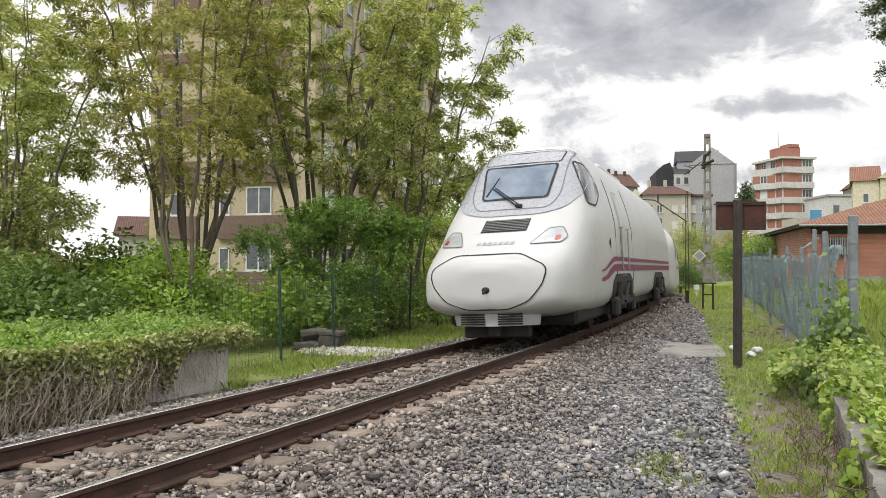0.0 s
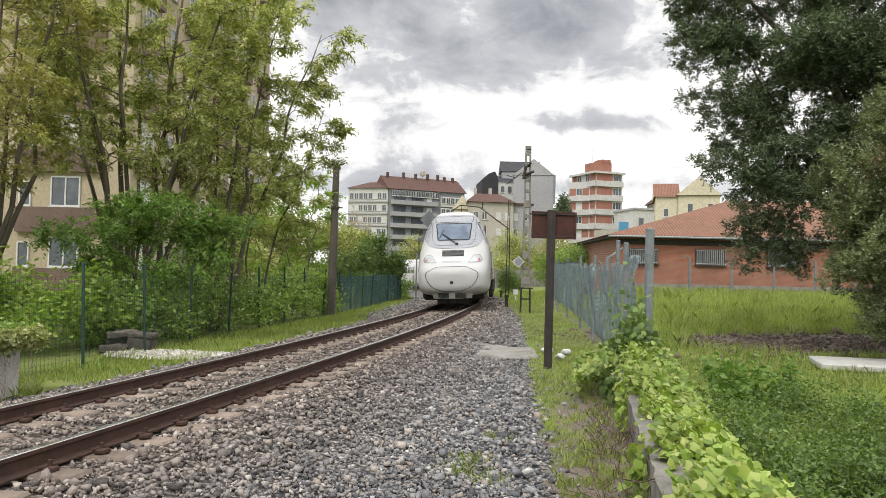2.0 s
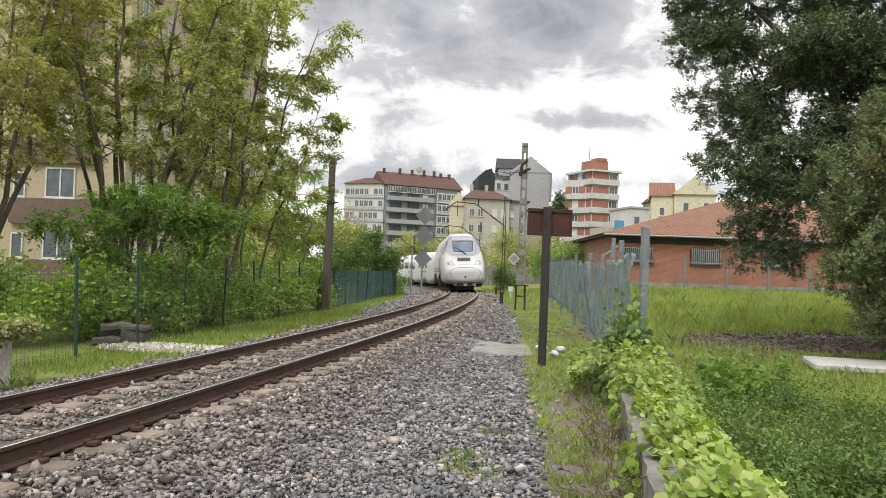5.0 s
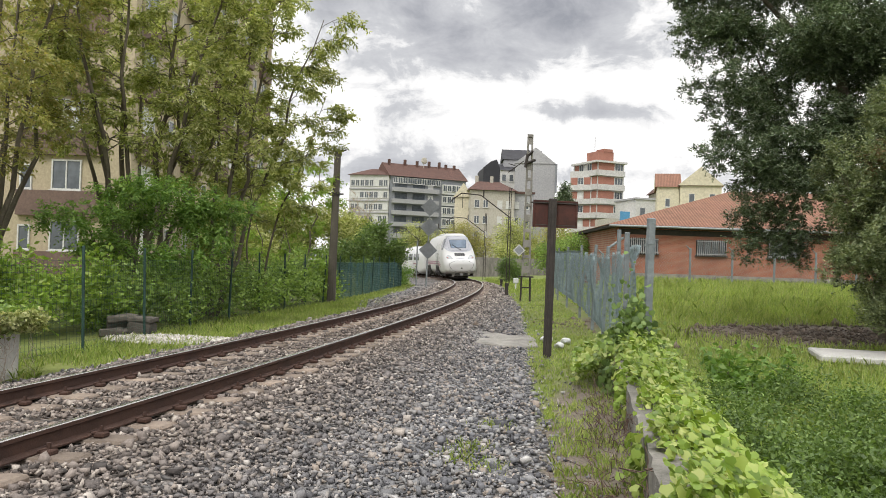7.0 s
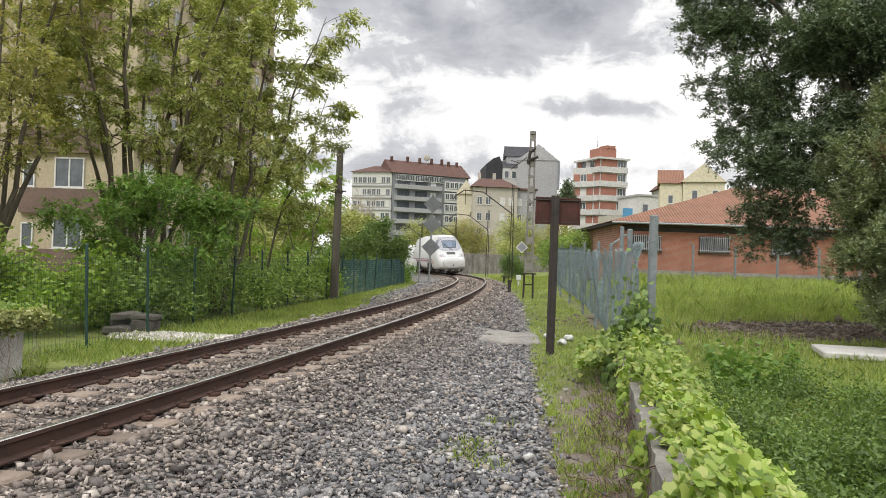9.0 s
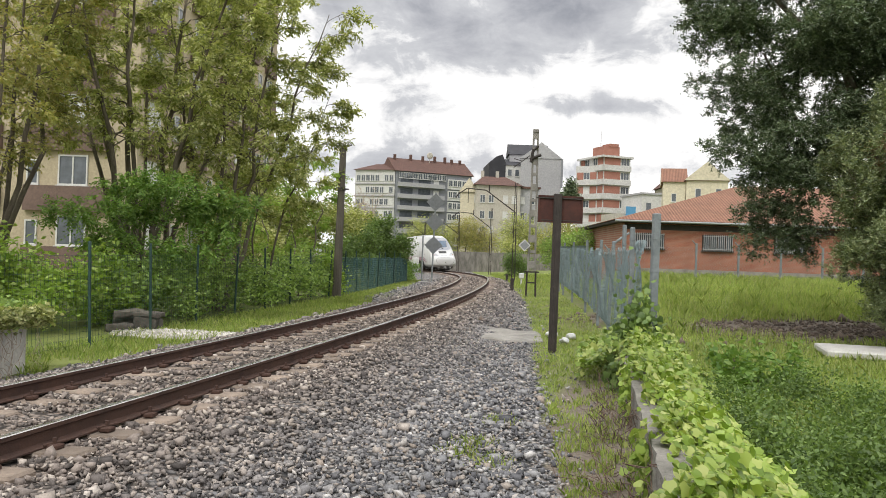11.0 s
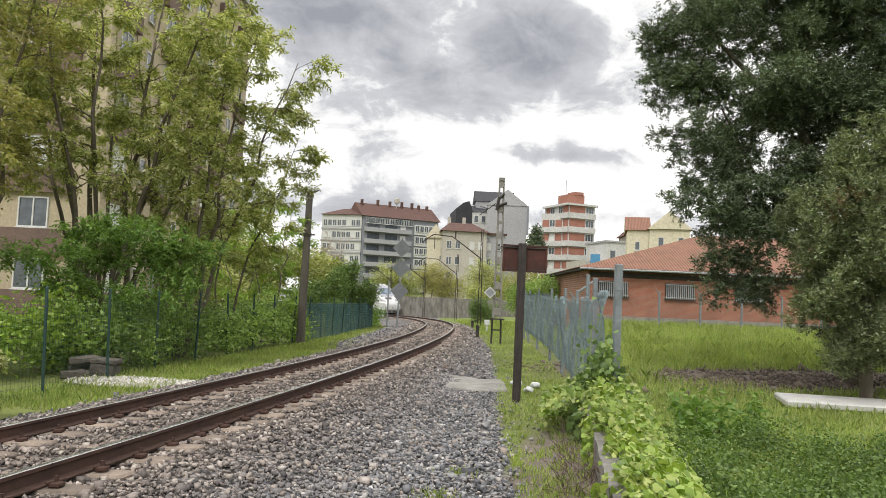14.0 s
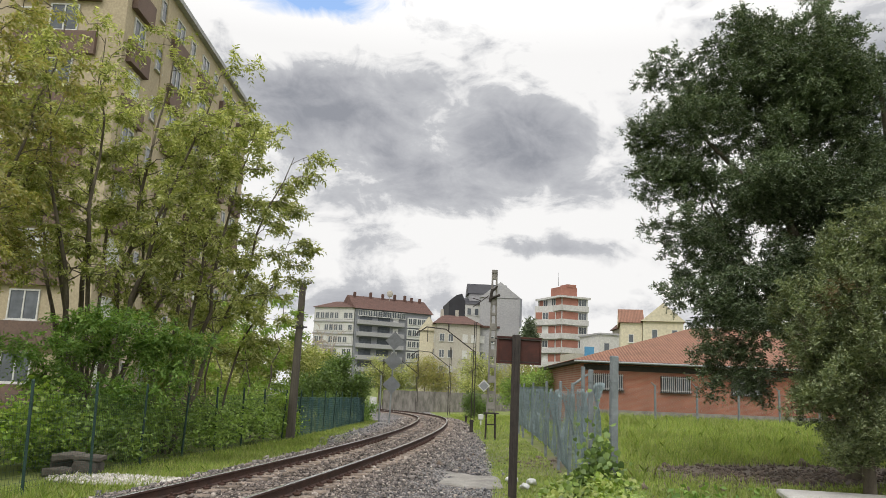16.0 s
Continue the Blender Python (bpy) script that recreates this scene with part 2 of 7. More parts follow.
SS = np.arange(-30, 190, 0.25)
HEAD = TH + np.concatenate([[0], np.cumsum(bend(SS[:-1] + 0.125) * 0.25)])
HEAD += TH - np.interp(0, SS, HEAD)
TX = np.concatenate([[0], np.cumsum(np.cos((HEAD[1:] + HEAD[:-1]) / 2)) * 0.25])
TY = np.concatenate([[0], np.cumsum(np.sin((HEAD[1:] + HEAD[:-1]) / 2)) * 0.25])
TX += X0 - np.interp(0, SS, TX)
TY += 0 - np.interp(0, SS, TY)


OUT = np.hypot(TX, TY)
FAR = 1 + 0.16 * np.clip((OUT - 50) / 45, 0, 1) ** 2 * (3 - 2 * np.clip((OUT - 50) / 45, 0, 1)) * (SS > 0)
TX, TY = TX * FAR, TY * FAR
HEAD = np.unwrap(np.arctan2(np.gradient(TY), np.gradient(TX)))
RUN = np.concatenate([[0], np.cumsum(np.hypot(np.diff(TX), np.diff(TY)))])
SS = RUN - np.interp(0, SS, RUN)


def fall(r):
    """How far the line has dropped at the distance r: a gentle grade beyond the masts."""
    return 0.0115 * np.clip(np.asarray(r, float) - 50, 0, 62)


def track(s):
    return np.interp(s, SS, TX), np.interp(s, SS, TY), np.interp(s, SS, HEAD)


def on_track(s, side=0.0, z=0.0):
    """The pose of a thing on the track at s: x to its right, y along the line, tilted with the cant."""
    x, y, h = track(s)
    return pose(x, y, -float(fall(math.hypot(x, y))), 0, -math.degrees(math.atan(CANT / GAUGE)), math.degrees(h) - 90) @ Matrix.Translation((side, 0, z))


def lateral(x, y):
    """Signed distance to the right of the track's middle and the run along it, for arrays."""
    x, y = np.asarray(x, float), np.asarray(y, float)
    step = 4
    cx, cy, ch, cs = TX[::step], TY[::step], HEAD[::step], SS[::step]
    out = np.empty(x.shape)
    run = np.empty(x.shape)
    for i in range(0, x.size, 4000):
        dx = x.ravel()[i:i + 4000][:, None] - cx
        dy = y.ravel()[i:i + 4000][:, None] - cy
        k = np.argmin(dx * dx + dy * dy, axis=1)
        r = np.arange(len(k))
        out.ravel()[i:i + 4000] = dx[r, k] * np.sin(ch[k]) - dy[r, k] * np.cos(ch[k])
        run.ravel()[i:i + 4000] = cs[k] + dx[r, k] * np.cos(ch[k]) + dy[r, k] * np.sin(ch[k])
    return out, run


def smooth(a, b, x):
    t = np.clip((x - a) / (b - a), 0, 1)
    return t * t * (3 - 2 * t)


def wall_x(y):
    """The rail-side face of the low boundary wall on the right."""
    return 1.62 + 0.186 * (np.asarray(y) - 6.1)


def ground_z(x, y):
    x, y = np.asarray(x, float), np.asarray(y, float)
    d, s = lateral(x, y)
    bed = -0.20 - 0.045 * np.clip(d, -1.6, 1.6) * -0.9
    right = -0.36 + 0.225 * (1 - smooth(1.5, 3.1, d))
    left = -0.45 + 0.185 * (1 - smooth(1.5, 2.8, -d))
    z = np.where(d > 1.6, right, np.where(d < -1.6, left, bed))
    # field behind the wall: lower near the camera, rising to the brick building
    behind = smooth(0.05, 0.75, x - wall_x(y)) * (y > -60)
    field = -0.75 + 1.35 * smooth(14, 48, y) + 0.25 * smooth(3, 14, x - wall_x(y)) * (1 - smooth(25, 45, y))
    z = z * (1 - behind) + field * behind
    # verge rises a little towards the far mast, rising town ground beyond
    z = z + (d > 2.6) * (1 - behind) * 0.25 * smooth(20, 60, y) * smooth(2.6, 6, d)
    z = z - fall(np.hypot(x, y)) * smooth(16, 7, np.abs(d)) * (y > 0)
    z = z + 3.0 * smooth(125, 200, y)
    z = z + 0.35 * smooth(7.5, 12, -d) * (y < 120)
    return z


def gz(x, y):
    return float(ground_z(np.array([x]), np.array([y]))[0])


# ---- ground ----
def axis(lo, hi, step, far, grow=1.22):
    a = list(np.arange(lo, hi + 1e-6, step))
    d = step
    while a[-1] < far:
        d *= grow
        a.append(a[-1] + d)
    d = step
    while a[0] > -far:
        d *= grow
        a.insert(0, a[0] - d)
    return np.array(a)


def build_ground():
    gx, gy = axis(-14, 14, 0.2, 2600), axis(-2, 50, 0.2, 2600)
    X, Y = np.meshgrid(gx, gy)
    Z = ground_z(X, Y)
    rng = np.random.default_rng(3)
    near = (np.abs(X) < 60) & (Y < 110)
    Z = Z + near * rng.normal(0, 0.012, Z.shape)
    v = np.stack([X, Y, Z], -1).reshape(-1, 3)
    ny, nx = X.shape
    i = np.arange(ny * nx).reshape(ny, nx)
    q = np.stack([i[:-1, :-1], i[:-1, 1:], i[1:, 1:], i[1:, :-1]], -1).reshape(-1, 4)
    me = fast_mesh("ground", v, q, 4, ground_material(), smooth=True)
    d, s = lateral(X, Y)
    wx = X - wall_x(Y)
    # gravel: track bed and the trodden strip beside it, out to the grass verge
    edge = np.interp(Y, [0, 6.1, 10.3, 14, 18, 30, 60, 100], [0.7, 0.89, 1.27, 1.55, 2.0, 3.0, 4.1, 3.0])
    right = smooth(0.25, -0.25, X - edge) * (d > 0)
    left = smooth(2.9, 2.3, -d) * (d <= 0)
    left = np.maximum(left, (d <= 0) * smooth(4.6, 3.8, -d) * (smooth(32, 42, Y) + smooth(12, 9, Y)))
    gravel = np.clip(right + left, 0, 1) * (np.abs(d) < 9)
    brown = smooth(2.6, 1.2, np.abs(d))
    dirt = np.exp(-((X - 11.5) / 5.0) ** 2 - ((Y - 23.0) / 3.0) ** 2) * 1.3 + 0.9 * np.exp(-((wx + 0.3) / 0.42) ** 2) * smooth(12.5, 9, Y)
    for nm, arr in (("gravel", gravel), ("brown", brown), ("dirt", np.clip(dirt + 0.42 * (wx < 0) * (X > edge - 0.2) * (Y < 60), 0, 1))):
        a = me.attributes.new(nm, "FLOAT", "POINT")
        a.data.foreach_set("value", arr.astype(np.float32).ravel())
    ob = new("ground", me)
    tagged(ob, "grassy and gravelly ground with a railway bed", "ground", kind="structure")


def ground_material():
    n = Nodes("ground_soil")

    def attr(nm):
        a = n.t.nodes.new("ShaderNodeAttribute")
        a.attribute_name = nm
        return a.outputs["Fac"]
    patch = n.noise(0.7, 5)
    grain = n.noise(25, 4, 0.7)
    grass = n.mix(n.ramp(patch, [(0.3, 0.0), (0.7, 1.0)]), (0.11, 0.15, 0.035), (0.18, 0.20, 0.065))
    soil = n.mix(n.ramp(grain, [(0.3, 0.0), (0.7, 1.0)]), (0.19, 0.16, 0.13), (0.09, 0.075, 0.06))
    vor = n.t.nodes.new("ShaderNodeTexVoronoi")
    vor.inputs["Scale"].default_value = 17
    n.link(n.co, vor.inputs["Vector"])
    # stones by cell; the shade in the gaps between them is in the colour
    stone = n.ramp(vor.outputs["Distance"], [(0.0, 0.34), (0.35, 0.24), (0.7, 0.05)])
    tint = n.t.nodes.new("ShaderNodeSeparateColor")
    n.link(vor.outputs["Color"], tint.inputs[0])
    stone = n.mix(1.0, stone, n.ramp(tint.outputs[0], [(0.0, (0.55, 0.56, 0.6)), (0.5, (0.95, 0.92, 0.9)), (1.0, (1.25, 1.1, 1.0))]), "MULTIPLY")
    stone = n.mix(n.math("MULTIPLY", attr("brown"), 0.75), stone, n.mix(1.0, stone, (0.80, 0.68, 0.58), "MULTIPLY"))
    rough_edge = n.math("ADD", attr("gravel"), n.math("MULTIPLY", n.math("SUBTRACT", n.noise(3.5, 4), 0.5), 0.9))
    col = n.mix(n.ramp(n.math("ADD", attr("dirt"), n.math("MULTIPLY", n.math("SUBTRACT", patch, 0.5), 0.8)), [(0.4, 0.0), (0.65, 1.0)]), grass, soil)
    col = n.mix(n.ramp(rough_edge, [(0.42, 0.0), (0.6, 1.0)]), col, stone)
    col = n.mix(1.0, col, n.ramp(n.noise(1.6, 4), [(0.3, 0.8), (0.7, 1.15)]), "MULTIPLY")
    n.bump(n.math("ADD", vor.outputs["Distance"], grain), 0.5, 0.03)
    return n.done(col, 0.95, 0, 0.2)


build_ground()


# ---- railway track ----
def sweep(name, profile, s0, s1, side, material, mats, parent, step=0.5, label=""):
    ss = np.arange(s0, s1, step)
    vs, fs, mi = [], [], []
    k = len(profile)
    for s in ss:
        m = on_track(s, side)
        vs += [tuple(m @ Vector((px, 0, pz))) for px, pz in profile]
    for i in range(len(ss) - 1):
        for j in range(k):
            a, b = i * k + j, i * k + (j + 1) % k
            fs.append((a, b, b + k, a + k))
            mi.append(mats[j])
    ob = raw(name, vs, fs, material, parent, label)
    ob.data.polygons.foreach_set("material_index", mi)
    return ob


RAIL = [(-0.075, -0.16), (0.075, -0.16), (0.075, -0.148), (0.012, -0.128), (0.010, -0.05), (0.036, -0.036), (0.036, -0.006), (0.028, 0.0), (-0.028, 0.0), (-0.036, -0.006), (-0.036, -0.036), (-0.010, -0.05), (-0.012, -0.128), (-0.075, -0.148)]
RAIL_MATS = [0, 0, 0, 0, 0, 0, 1, 1, 1, 0, 0, 0, 0, 0]


def build_track():
    tr = empty("railway_track", Matrix(), "single curved railway track with rusty rails on concrete sleepers", "railway track", kind="structure")
    for side in (-1, 1):
        sweep("rail", RAIL, -28, 185, side * (GAUGE / 2 + 0.036), [M_RUST, M_RAILTOP], RAIL_MATS, tr, 0.5, "rusty steel rail with a polished head")
    bm = bmesh.new()
    for x0, x1 in ((-1.3, -0.35), (0.35, 1.3)):
        box(bm, x0, -0.13, -0.36, x1, 0.13, -0.165, bevel=0.02)
    box(bm, -0.36, -0.10, -0.36, 0.36, 0.10, -0.20, bevel=0.02)
    first = part("sleeper", bm, M_SLEEPER, tr)
    bm = bmesh.new()
    box(bm, -0.05, -0.05, -0.165, 0.05, 0.05, -0.12, bevel=0.012)
    rod(bm, (0, 0, -0.15), (0, 0, -0.075), 0.018, 0.018, 6)
    rod(bm, (-0.05, -0.06, -0.125), (0.055, 0.06, -0.105), 0.012, 0.012, 6)
    clip = part("rail_clip", bm, M_RUST, tr)
    rng = random.Random(5)
    k = 0
    s = -6.0
    while s < 125:
        m = on_track(s) @ pose(rng.uniform(-0.02, 0.02), 0, rng.uniform(-0.008, 0.008), 0, 0, rng.uniform(-0.6, 0.6))
        if k == 0:
            first.matrix_basis = m
        else:
            ob = new("sleeper", first.data)
            ob.parent, ob.matrix_basis = tr, m
        if s < 30:
            for x in (-GAUGE / 2 - 0.12, -GAUGE / 2 + 0.19, GAUGE / 2 - 0.12, GAUGE / 2 + 0.19):
                m2 = on_track(s, x + (-0.03 if x < 0 else -0.0))
                if k == 0 and x < -0.9:
                    clip.matrix_basis = m2
                else:
                    ob = new("rail_clip", clip.data)
                    ob.parent, ob.matrix_basis = tr, m2
        k += 1
        s += 0.6


build_track()


# ---- the train ----
def loft_mesh(stations, ring_of, name):
    ys = np.array([a[0] for a in stations])
    cols = [np.array([a[i] for a in stations]) for i in range(1, len(stations[0]))]
    yy = np.unique(np.concatenate([np.linspace(ys[0], ys[min(12, len(ys) - 1)], 60), ys]))
    # gentle cubic through the stations
    def cubic(y, c):
        m = np.gradient(c, ys)
        i = np.clip(np.searchsorted(ys, y) - 1, 0, len(ys) - 2)
        h = ys[i + 1] - ys[i]
        t = (y - ys[i]) / h
        return (2 * t**3 - 3 * t**2 + 1) * c[i] + (t**3 - 2 * t**2 + t) * h * m[i] + (-2 * t**3 + 3 * t**2) * c[i + 1] + (t**3 - t**2) * h * m[i + 1]
    bm = bmesh.new()
    rows = []
    for y in yy:
        pr = ring_of(*[float(cubic(y, c)) for c in cols])
        rows.append([bm.verts.new((x, float(y), z)) for x, z in pr])
    k = len(rows[0])
    for a, b in zip(rows, rows[1:]):
        for j in range(k):
            bm.faces.new((a[j], a[(j + 1) % k], b[(j + 1) % k], b[j]))
    bm.faces.new(rows[0])
    bm.faces.new(list(reversed(rows[-1])))
    bmesh.ops.recalc_face_normals(bm, faces=bm.faces[:])
    return bm


def body_ring(w, zb, zt, nu=4.6, nl=4.5, n=18):
    """A cross-section: upright flat sides below, sides that lean in above the waist, a tight roof shoulder."""
    zm = zb + min(0.34 * (zt - zb), 0.85)
    right = []
    for i in range(n + 1):
        a = math.pi / 2 * (1 - i / n)
        right.append((w * math.cos(a) ** (2 / nl), zm - (zm - zb) * math.sin(a) ** (2 / nl)))
    for i in range(1, n + 1):
        a = math.pi / 2 * i / n
        z = zm + (zt - zm) * math.sin(a) ** (2 / nu)
        lean = 1 - 0.27 * min(max((z - 2.25) / 1.85, 0), 1) ** 1.25
        right.append((w * lean * max(math.cos(a), 0) ** (2 / nu), z))
    return right + [(-x, z) for x, z in reversed(right[1:-1])]


def resample(poly, step=0.05):
    out = []
    for (a, b), (c, d) in zip(poly, poly[1:] + poly[:1]):
        k = max(1, int(math.hypot(c - a, d - b) / step))
        out += [(a + (c - a) * i / k, b + (d - b) * i / k) for i in range(k)]
    return out


def rounded(poly, r=0.06, n=4):
    """A polygon with its corners cut round."""
    out = []
    k = len(poly)
    for i in range(k):
        p, a, b = Vector(poly[i]), Vector(poly[i - 1]), Vector(poly[(i + 1) % k])
        da, db = a - p, b - p
        q = min(r, da.length * 0.45, db.length * 0.45)
        s, e = p + da.normalized() * q, p + db.normalized() * q
        for j in range(n + 1):
            t = j / n
            out.append(tuple(s * (1 - t) ** 2 + p * 2 * t * (1 - t) + e * t * t))
    return out


def on_shell(tree, poly, axis, lift=0.01, rings=5, inner=0.0, step=0.06):
    """A thin panel that follows the shell: axis 'front' (poly in x, z) or +1/-1 (poly in y, z on that side). inner > 0: a band along the outline."""
    pts = resample(poly, step)
    c = Vector((sum(p[0] for p in pts) / len(pts), sum(p[1] for p in pts) / len(pts)))
    fr = [1 - i * inner for i in range(2)] if inner else [1 - i / rings for i in range(rings)]
    bm = bmesh.new()

    def cast(p):
        if axis == "front":
            o, d = Vector((p[0], -4, p[1])), Vector((0, 1, 0))
        else:
            o, d = Vector((4 * axis, p[0], p[1])), Vector((-axis, 0, 0))
        hit, nrm, _, _ = tree.ray_cast(o, d)
        if hit is None:
            return None
        return hit + nrm * lift if nrm.dot(d) < 0 else hit - nrm * lift
    rows = []
    for f in fr:
        row = []
        for p in pts:
            if inner:
                v = c + (Vector(p) - c) - (Vector(p) - c).normalized() * (inner if f < 1 else 0)
            else:
                v = c + (Vector(p) - c) * f
            h = cast(v)
            row.append(bm.verts.new(h) if h is not None else None)
        rows.append(row)
    k = len(pts)
    for a, b in zip(rows, rows[1:]):
        for j in range(k):
            q = (a[j], a[(j + 1) % k], b[(j + 1) % k], b[j])
            if all(q):
                bm.faces.new(q)
    if not inner:
        h = cast(c)
        if h is not None:
            cv = bm.verts.new(h)
            for j in range(k):
                q = (rows[-1][j], rows[-1][(j + 1) % k], cv)
                if all(q):
                    bm.faces.new(q)
    return bm


def bogie(parent, y, wheels, label):
    bm = bmesh.new()
    for sx in (-1, 1):
        box(bm, sx * 1.50 - 0.05, y - 1.6, 0.46, sx * 1.50 + 0.06, y + 1.75, 0.68, bevel=0.04)
        for dy in (-1.4, 1.4):
            box(bm, sx * 1.50 - 0.1, y + dy - 0.22, 0.26, sx * 1.50 + 0.09, y + dy + 0.22, 0.66, bevel=0.05)
            rod(bm, (sx * 1.52, y + dy * 0.66, 0.6), (sx * 1.52, y + dy * 0.66, 1.02), 0.085, 0.085, 10)
        rod(bm, (sx * 1.58, y - 0.35, 0.55), (sx * 1.58, y + 0.4, 0.95), 0.04, 0.04, 8)
    box(bm, -0.95, y - 0.35, 0.4, 0.95, y + 0.35, 0.8, bevel=0.04)
    bg_ = part("bogie", bm, M_UNDER, parent, label)
    for dy in (-1.4, 1.4):
        bm = bmesh.new()
        for sx in (-1, 1):
            rod(bm, (sx * 0.80, 0, 0), (sx * 0.93, 0, 0), 0.46, 0.46, 28)
            rod(bm, (sx * 0.76, 0, 0), (sx * 0.80, 0, 0), 0.485, 0.485, 28)
            for k in range(5):
                a = k * math.tau / 5
                rod(bm, (sx * 0.935, 0.25 * math.cos(a), 0.25 * math.sin(a)), (sx * 0.95, 0.25 * math.cos(a), 0.25 * math.sin(a)), 0.06, 0.06, 8)
        rod(bm, (-0.8, 0, 0), (0.8, 0, 0), 0.09, 0.09, 10)
        w = part("wheelset", bm, M_RUST, bg_, "steel wheels on an axle")
        w.matrix_basis = pose(0, y + dy, 0.46)
        wheels.append((w, y + dy))


WHEELS = []
NOSE = [
    (0.00, 0.62, 0.80, 1.34, 2.8, 2.4), (0.06, 0.95, 0.68, 1.50, 3.0, 2.6), (0.18, 1.14, 0.60, 1.61, 3.2, 2.8), (0.40, 1.27, 0.55, 1.70, 3.4, 3.0), (0.75, 1.37, 0.50, 1.84, 3.6, 3.3),
    (1.20, 1.43, 0.47, 2.06, 3.8, 3.6), (1.65, 1.47, 0.44, 2.33, 4.0, 4.0), (2.05, 1.49, 0.43, 2.67, 4.2, 4.3), (2.45, 1.475, 0.42, 3.09, 4.4, 4.5), (2.85, 1.485, 0.41, 3.51, 4.6, 4.5),
    (3.30, 1.49, 0.40, 3.85, 4.8, 4.5), (4.10, 1.49, 0.40, 4.08, 5.0, 4.5), (5.6, 1.49, 0.40, 4.14, 5.0, 4.5), (12.0, 1.49, 0.40, 4.14, 5.0, 4.5), (20.0, 1.49, 0.40, 4.14, 5.0, 4.5)]


def power_car():
    car = empty("train_power_car", Matrix(), "white high-speed train power car with a sloping nose and plum stripes", "train")
    bm = loft_mesh(NOSE, body_ring, "body")
    tree = BVHTree.FromBMesh(bm)
    body = part("body", bm, M_WHITE, car, "glossy white body shell", smooth=True)

    def panel(name, poly, ax, material, label="", lift=0.01, parent=None, inner=0.0, rings=5):
        return part(name, on_shell(tree, poly, ax, lift, rings, inner), material, parent or car, label, smooth=not inner)
    mask = rounded([(-1.06, 2.52), (-0.6, 2.40), (0.6, 2.40), (1.06, 2.52), (1.30, 2.85), (1.24, 3.35), (0.92, 3.86), (-0.92, 3.86), (-1.24, 3.35), (-1.30, 2.85)], 0.3)
    panel("mask", mask, "front", M_SILVER, "silver paint round the cab windows", 0.016, rings=14)
    ws = rounded([(-0.68, 2.74), (0.68, 2.74), (0.78, 3.50), (-0.78, 3.50)], 0.08)
    panel("windscreen", ws, "front", M_SCREEN, "large blue-tinted windscreen", 0.030)
    panel("windscreen_seal", ws, "front", M_BLACK, "black rubber seal", 0.034, inner=0.045)
    rf = rounded([(-0.80, 3.55), (0.80, 3.55), (0.84, 3.82), (-0.84, 3.82)], 0.05)
    panel("roof_hatch", rf, "front", M_SILVER, "silver panel above the windscreen", 0.024)
    panel("hatch_joint", rf, "front", M_BLACK, "", 0.028, inner=0.02)
    fr = rounded([(-0.74, 2.52), (0.74, 2.52), (0.92, 2.80), (0.96, 3.88), (-0.96, 3.88), (-0.92, 2.80)], 0.15)
    panel("cab_joint", fr, "front", M_GRILLE, "", 0.022, inner=0.02)
    gr = [(-0.45, 2.06), (0.45, 2.06), (0.45, 2.32), (-0.45, 2.32)]
    g = panel("nose_grille", gr, "front", M_BLACK, "dark ventilation grille", 0.008)
    for i in range(7):
        z = 2.08 + i * 0.034
        panel("grille_slat", [(-0.44, z), (0.44, z), (0.44, z + 0.013), (-0.44, z + 0.013)], "front", M_GRILLE, "", 0.022, parent=g, rings=2)
    cov = rounded([(-1.06, 1.38), (-0.60, 1.62), (0.60, 1.62), (1.06, 1.38), (1.01, 1.10), (0.76, 0.80), (0.38, 0.66), (-0.38, 0.66), (-0.76, 0.80), (-1.01, 1.10)], 0.12)
    panel("coupler_cover", cov, "front", M_WHITE, "white coupler cover", 0.012, rings=8)
    panel("cover_joint", cov, "front", M_BLACK, "dark joint", 0.018, inner=0.022)
    for k in range(7):
        x0 = -0.36 + k * 0.105
        panel("worn_mark", [(x0, 1.80), (x0 + 0.07, 1.80), (x0 + 0.07, 1.86), (x0, 1.86)], "front", M_SILVER, "faded grey lettering bar", 0.010, rings=2)
    bm = bmesh.new()
    bmesh.ops.create_uvsphere(bm, u_segments=14, v_segments=8, radius=0.075)
    bmesh.ops.scale(bm, vec=(1, 0.5, 0.8), verts=bm.verts[:])
    bmesh.ops.translate(bm, vec=(0, -0.005, 1.0), verts=bm.verts[:])
    rod(bm, (0, -0.02, 1.0), (0.02, -0.22, 0.95), 0.02, 0.02, 8)
    part("towing_hook", bm, M_BLACK, car, "black towing hook")
    for sx in (-1, 1):
        hl = rounded([(sx * 0.62, 1.78), (sx * 1.14, 1.80), (sx * 1.22, 1.92), (sx * 1.10, 2.12), (sx * 0.86, 2.10)], 0.05)
        h = panel("headlight", hl, "front", M_LAMPGLASS, "clear lamp cluster with a red tail light", 0.014)
        panel("lamp_rim", hl, "front", M_GRILLE, "", 0.017, parent=h, inner=0.018)
        panel("tail_light", rounded([(sx * 1.02, 1.84), (sx * 1.12, 1.86), (sx * 1.10, 1.95), (sx * 1.02, 1.93)], 0.03), "front", M_REDLAMP, "red tail light", 0.02, parent=h, rings=2)
        sw = rounded([(2.56, 2.62), (3.2, 2.60), (4.0, 2.92), (4.08, 3.16), (3.66, 3.56), (3.16, 3.58), (2.84, 3.18)], 0.12)
        panel("cab_side_window", sw, sx, M_GLASS, "dark tinted cab side window", 0.014)
        panel("side_window_seal", sw, sx, M_BLACK, "", 0.018, inner=0.03)
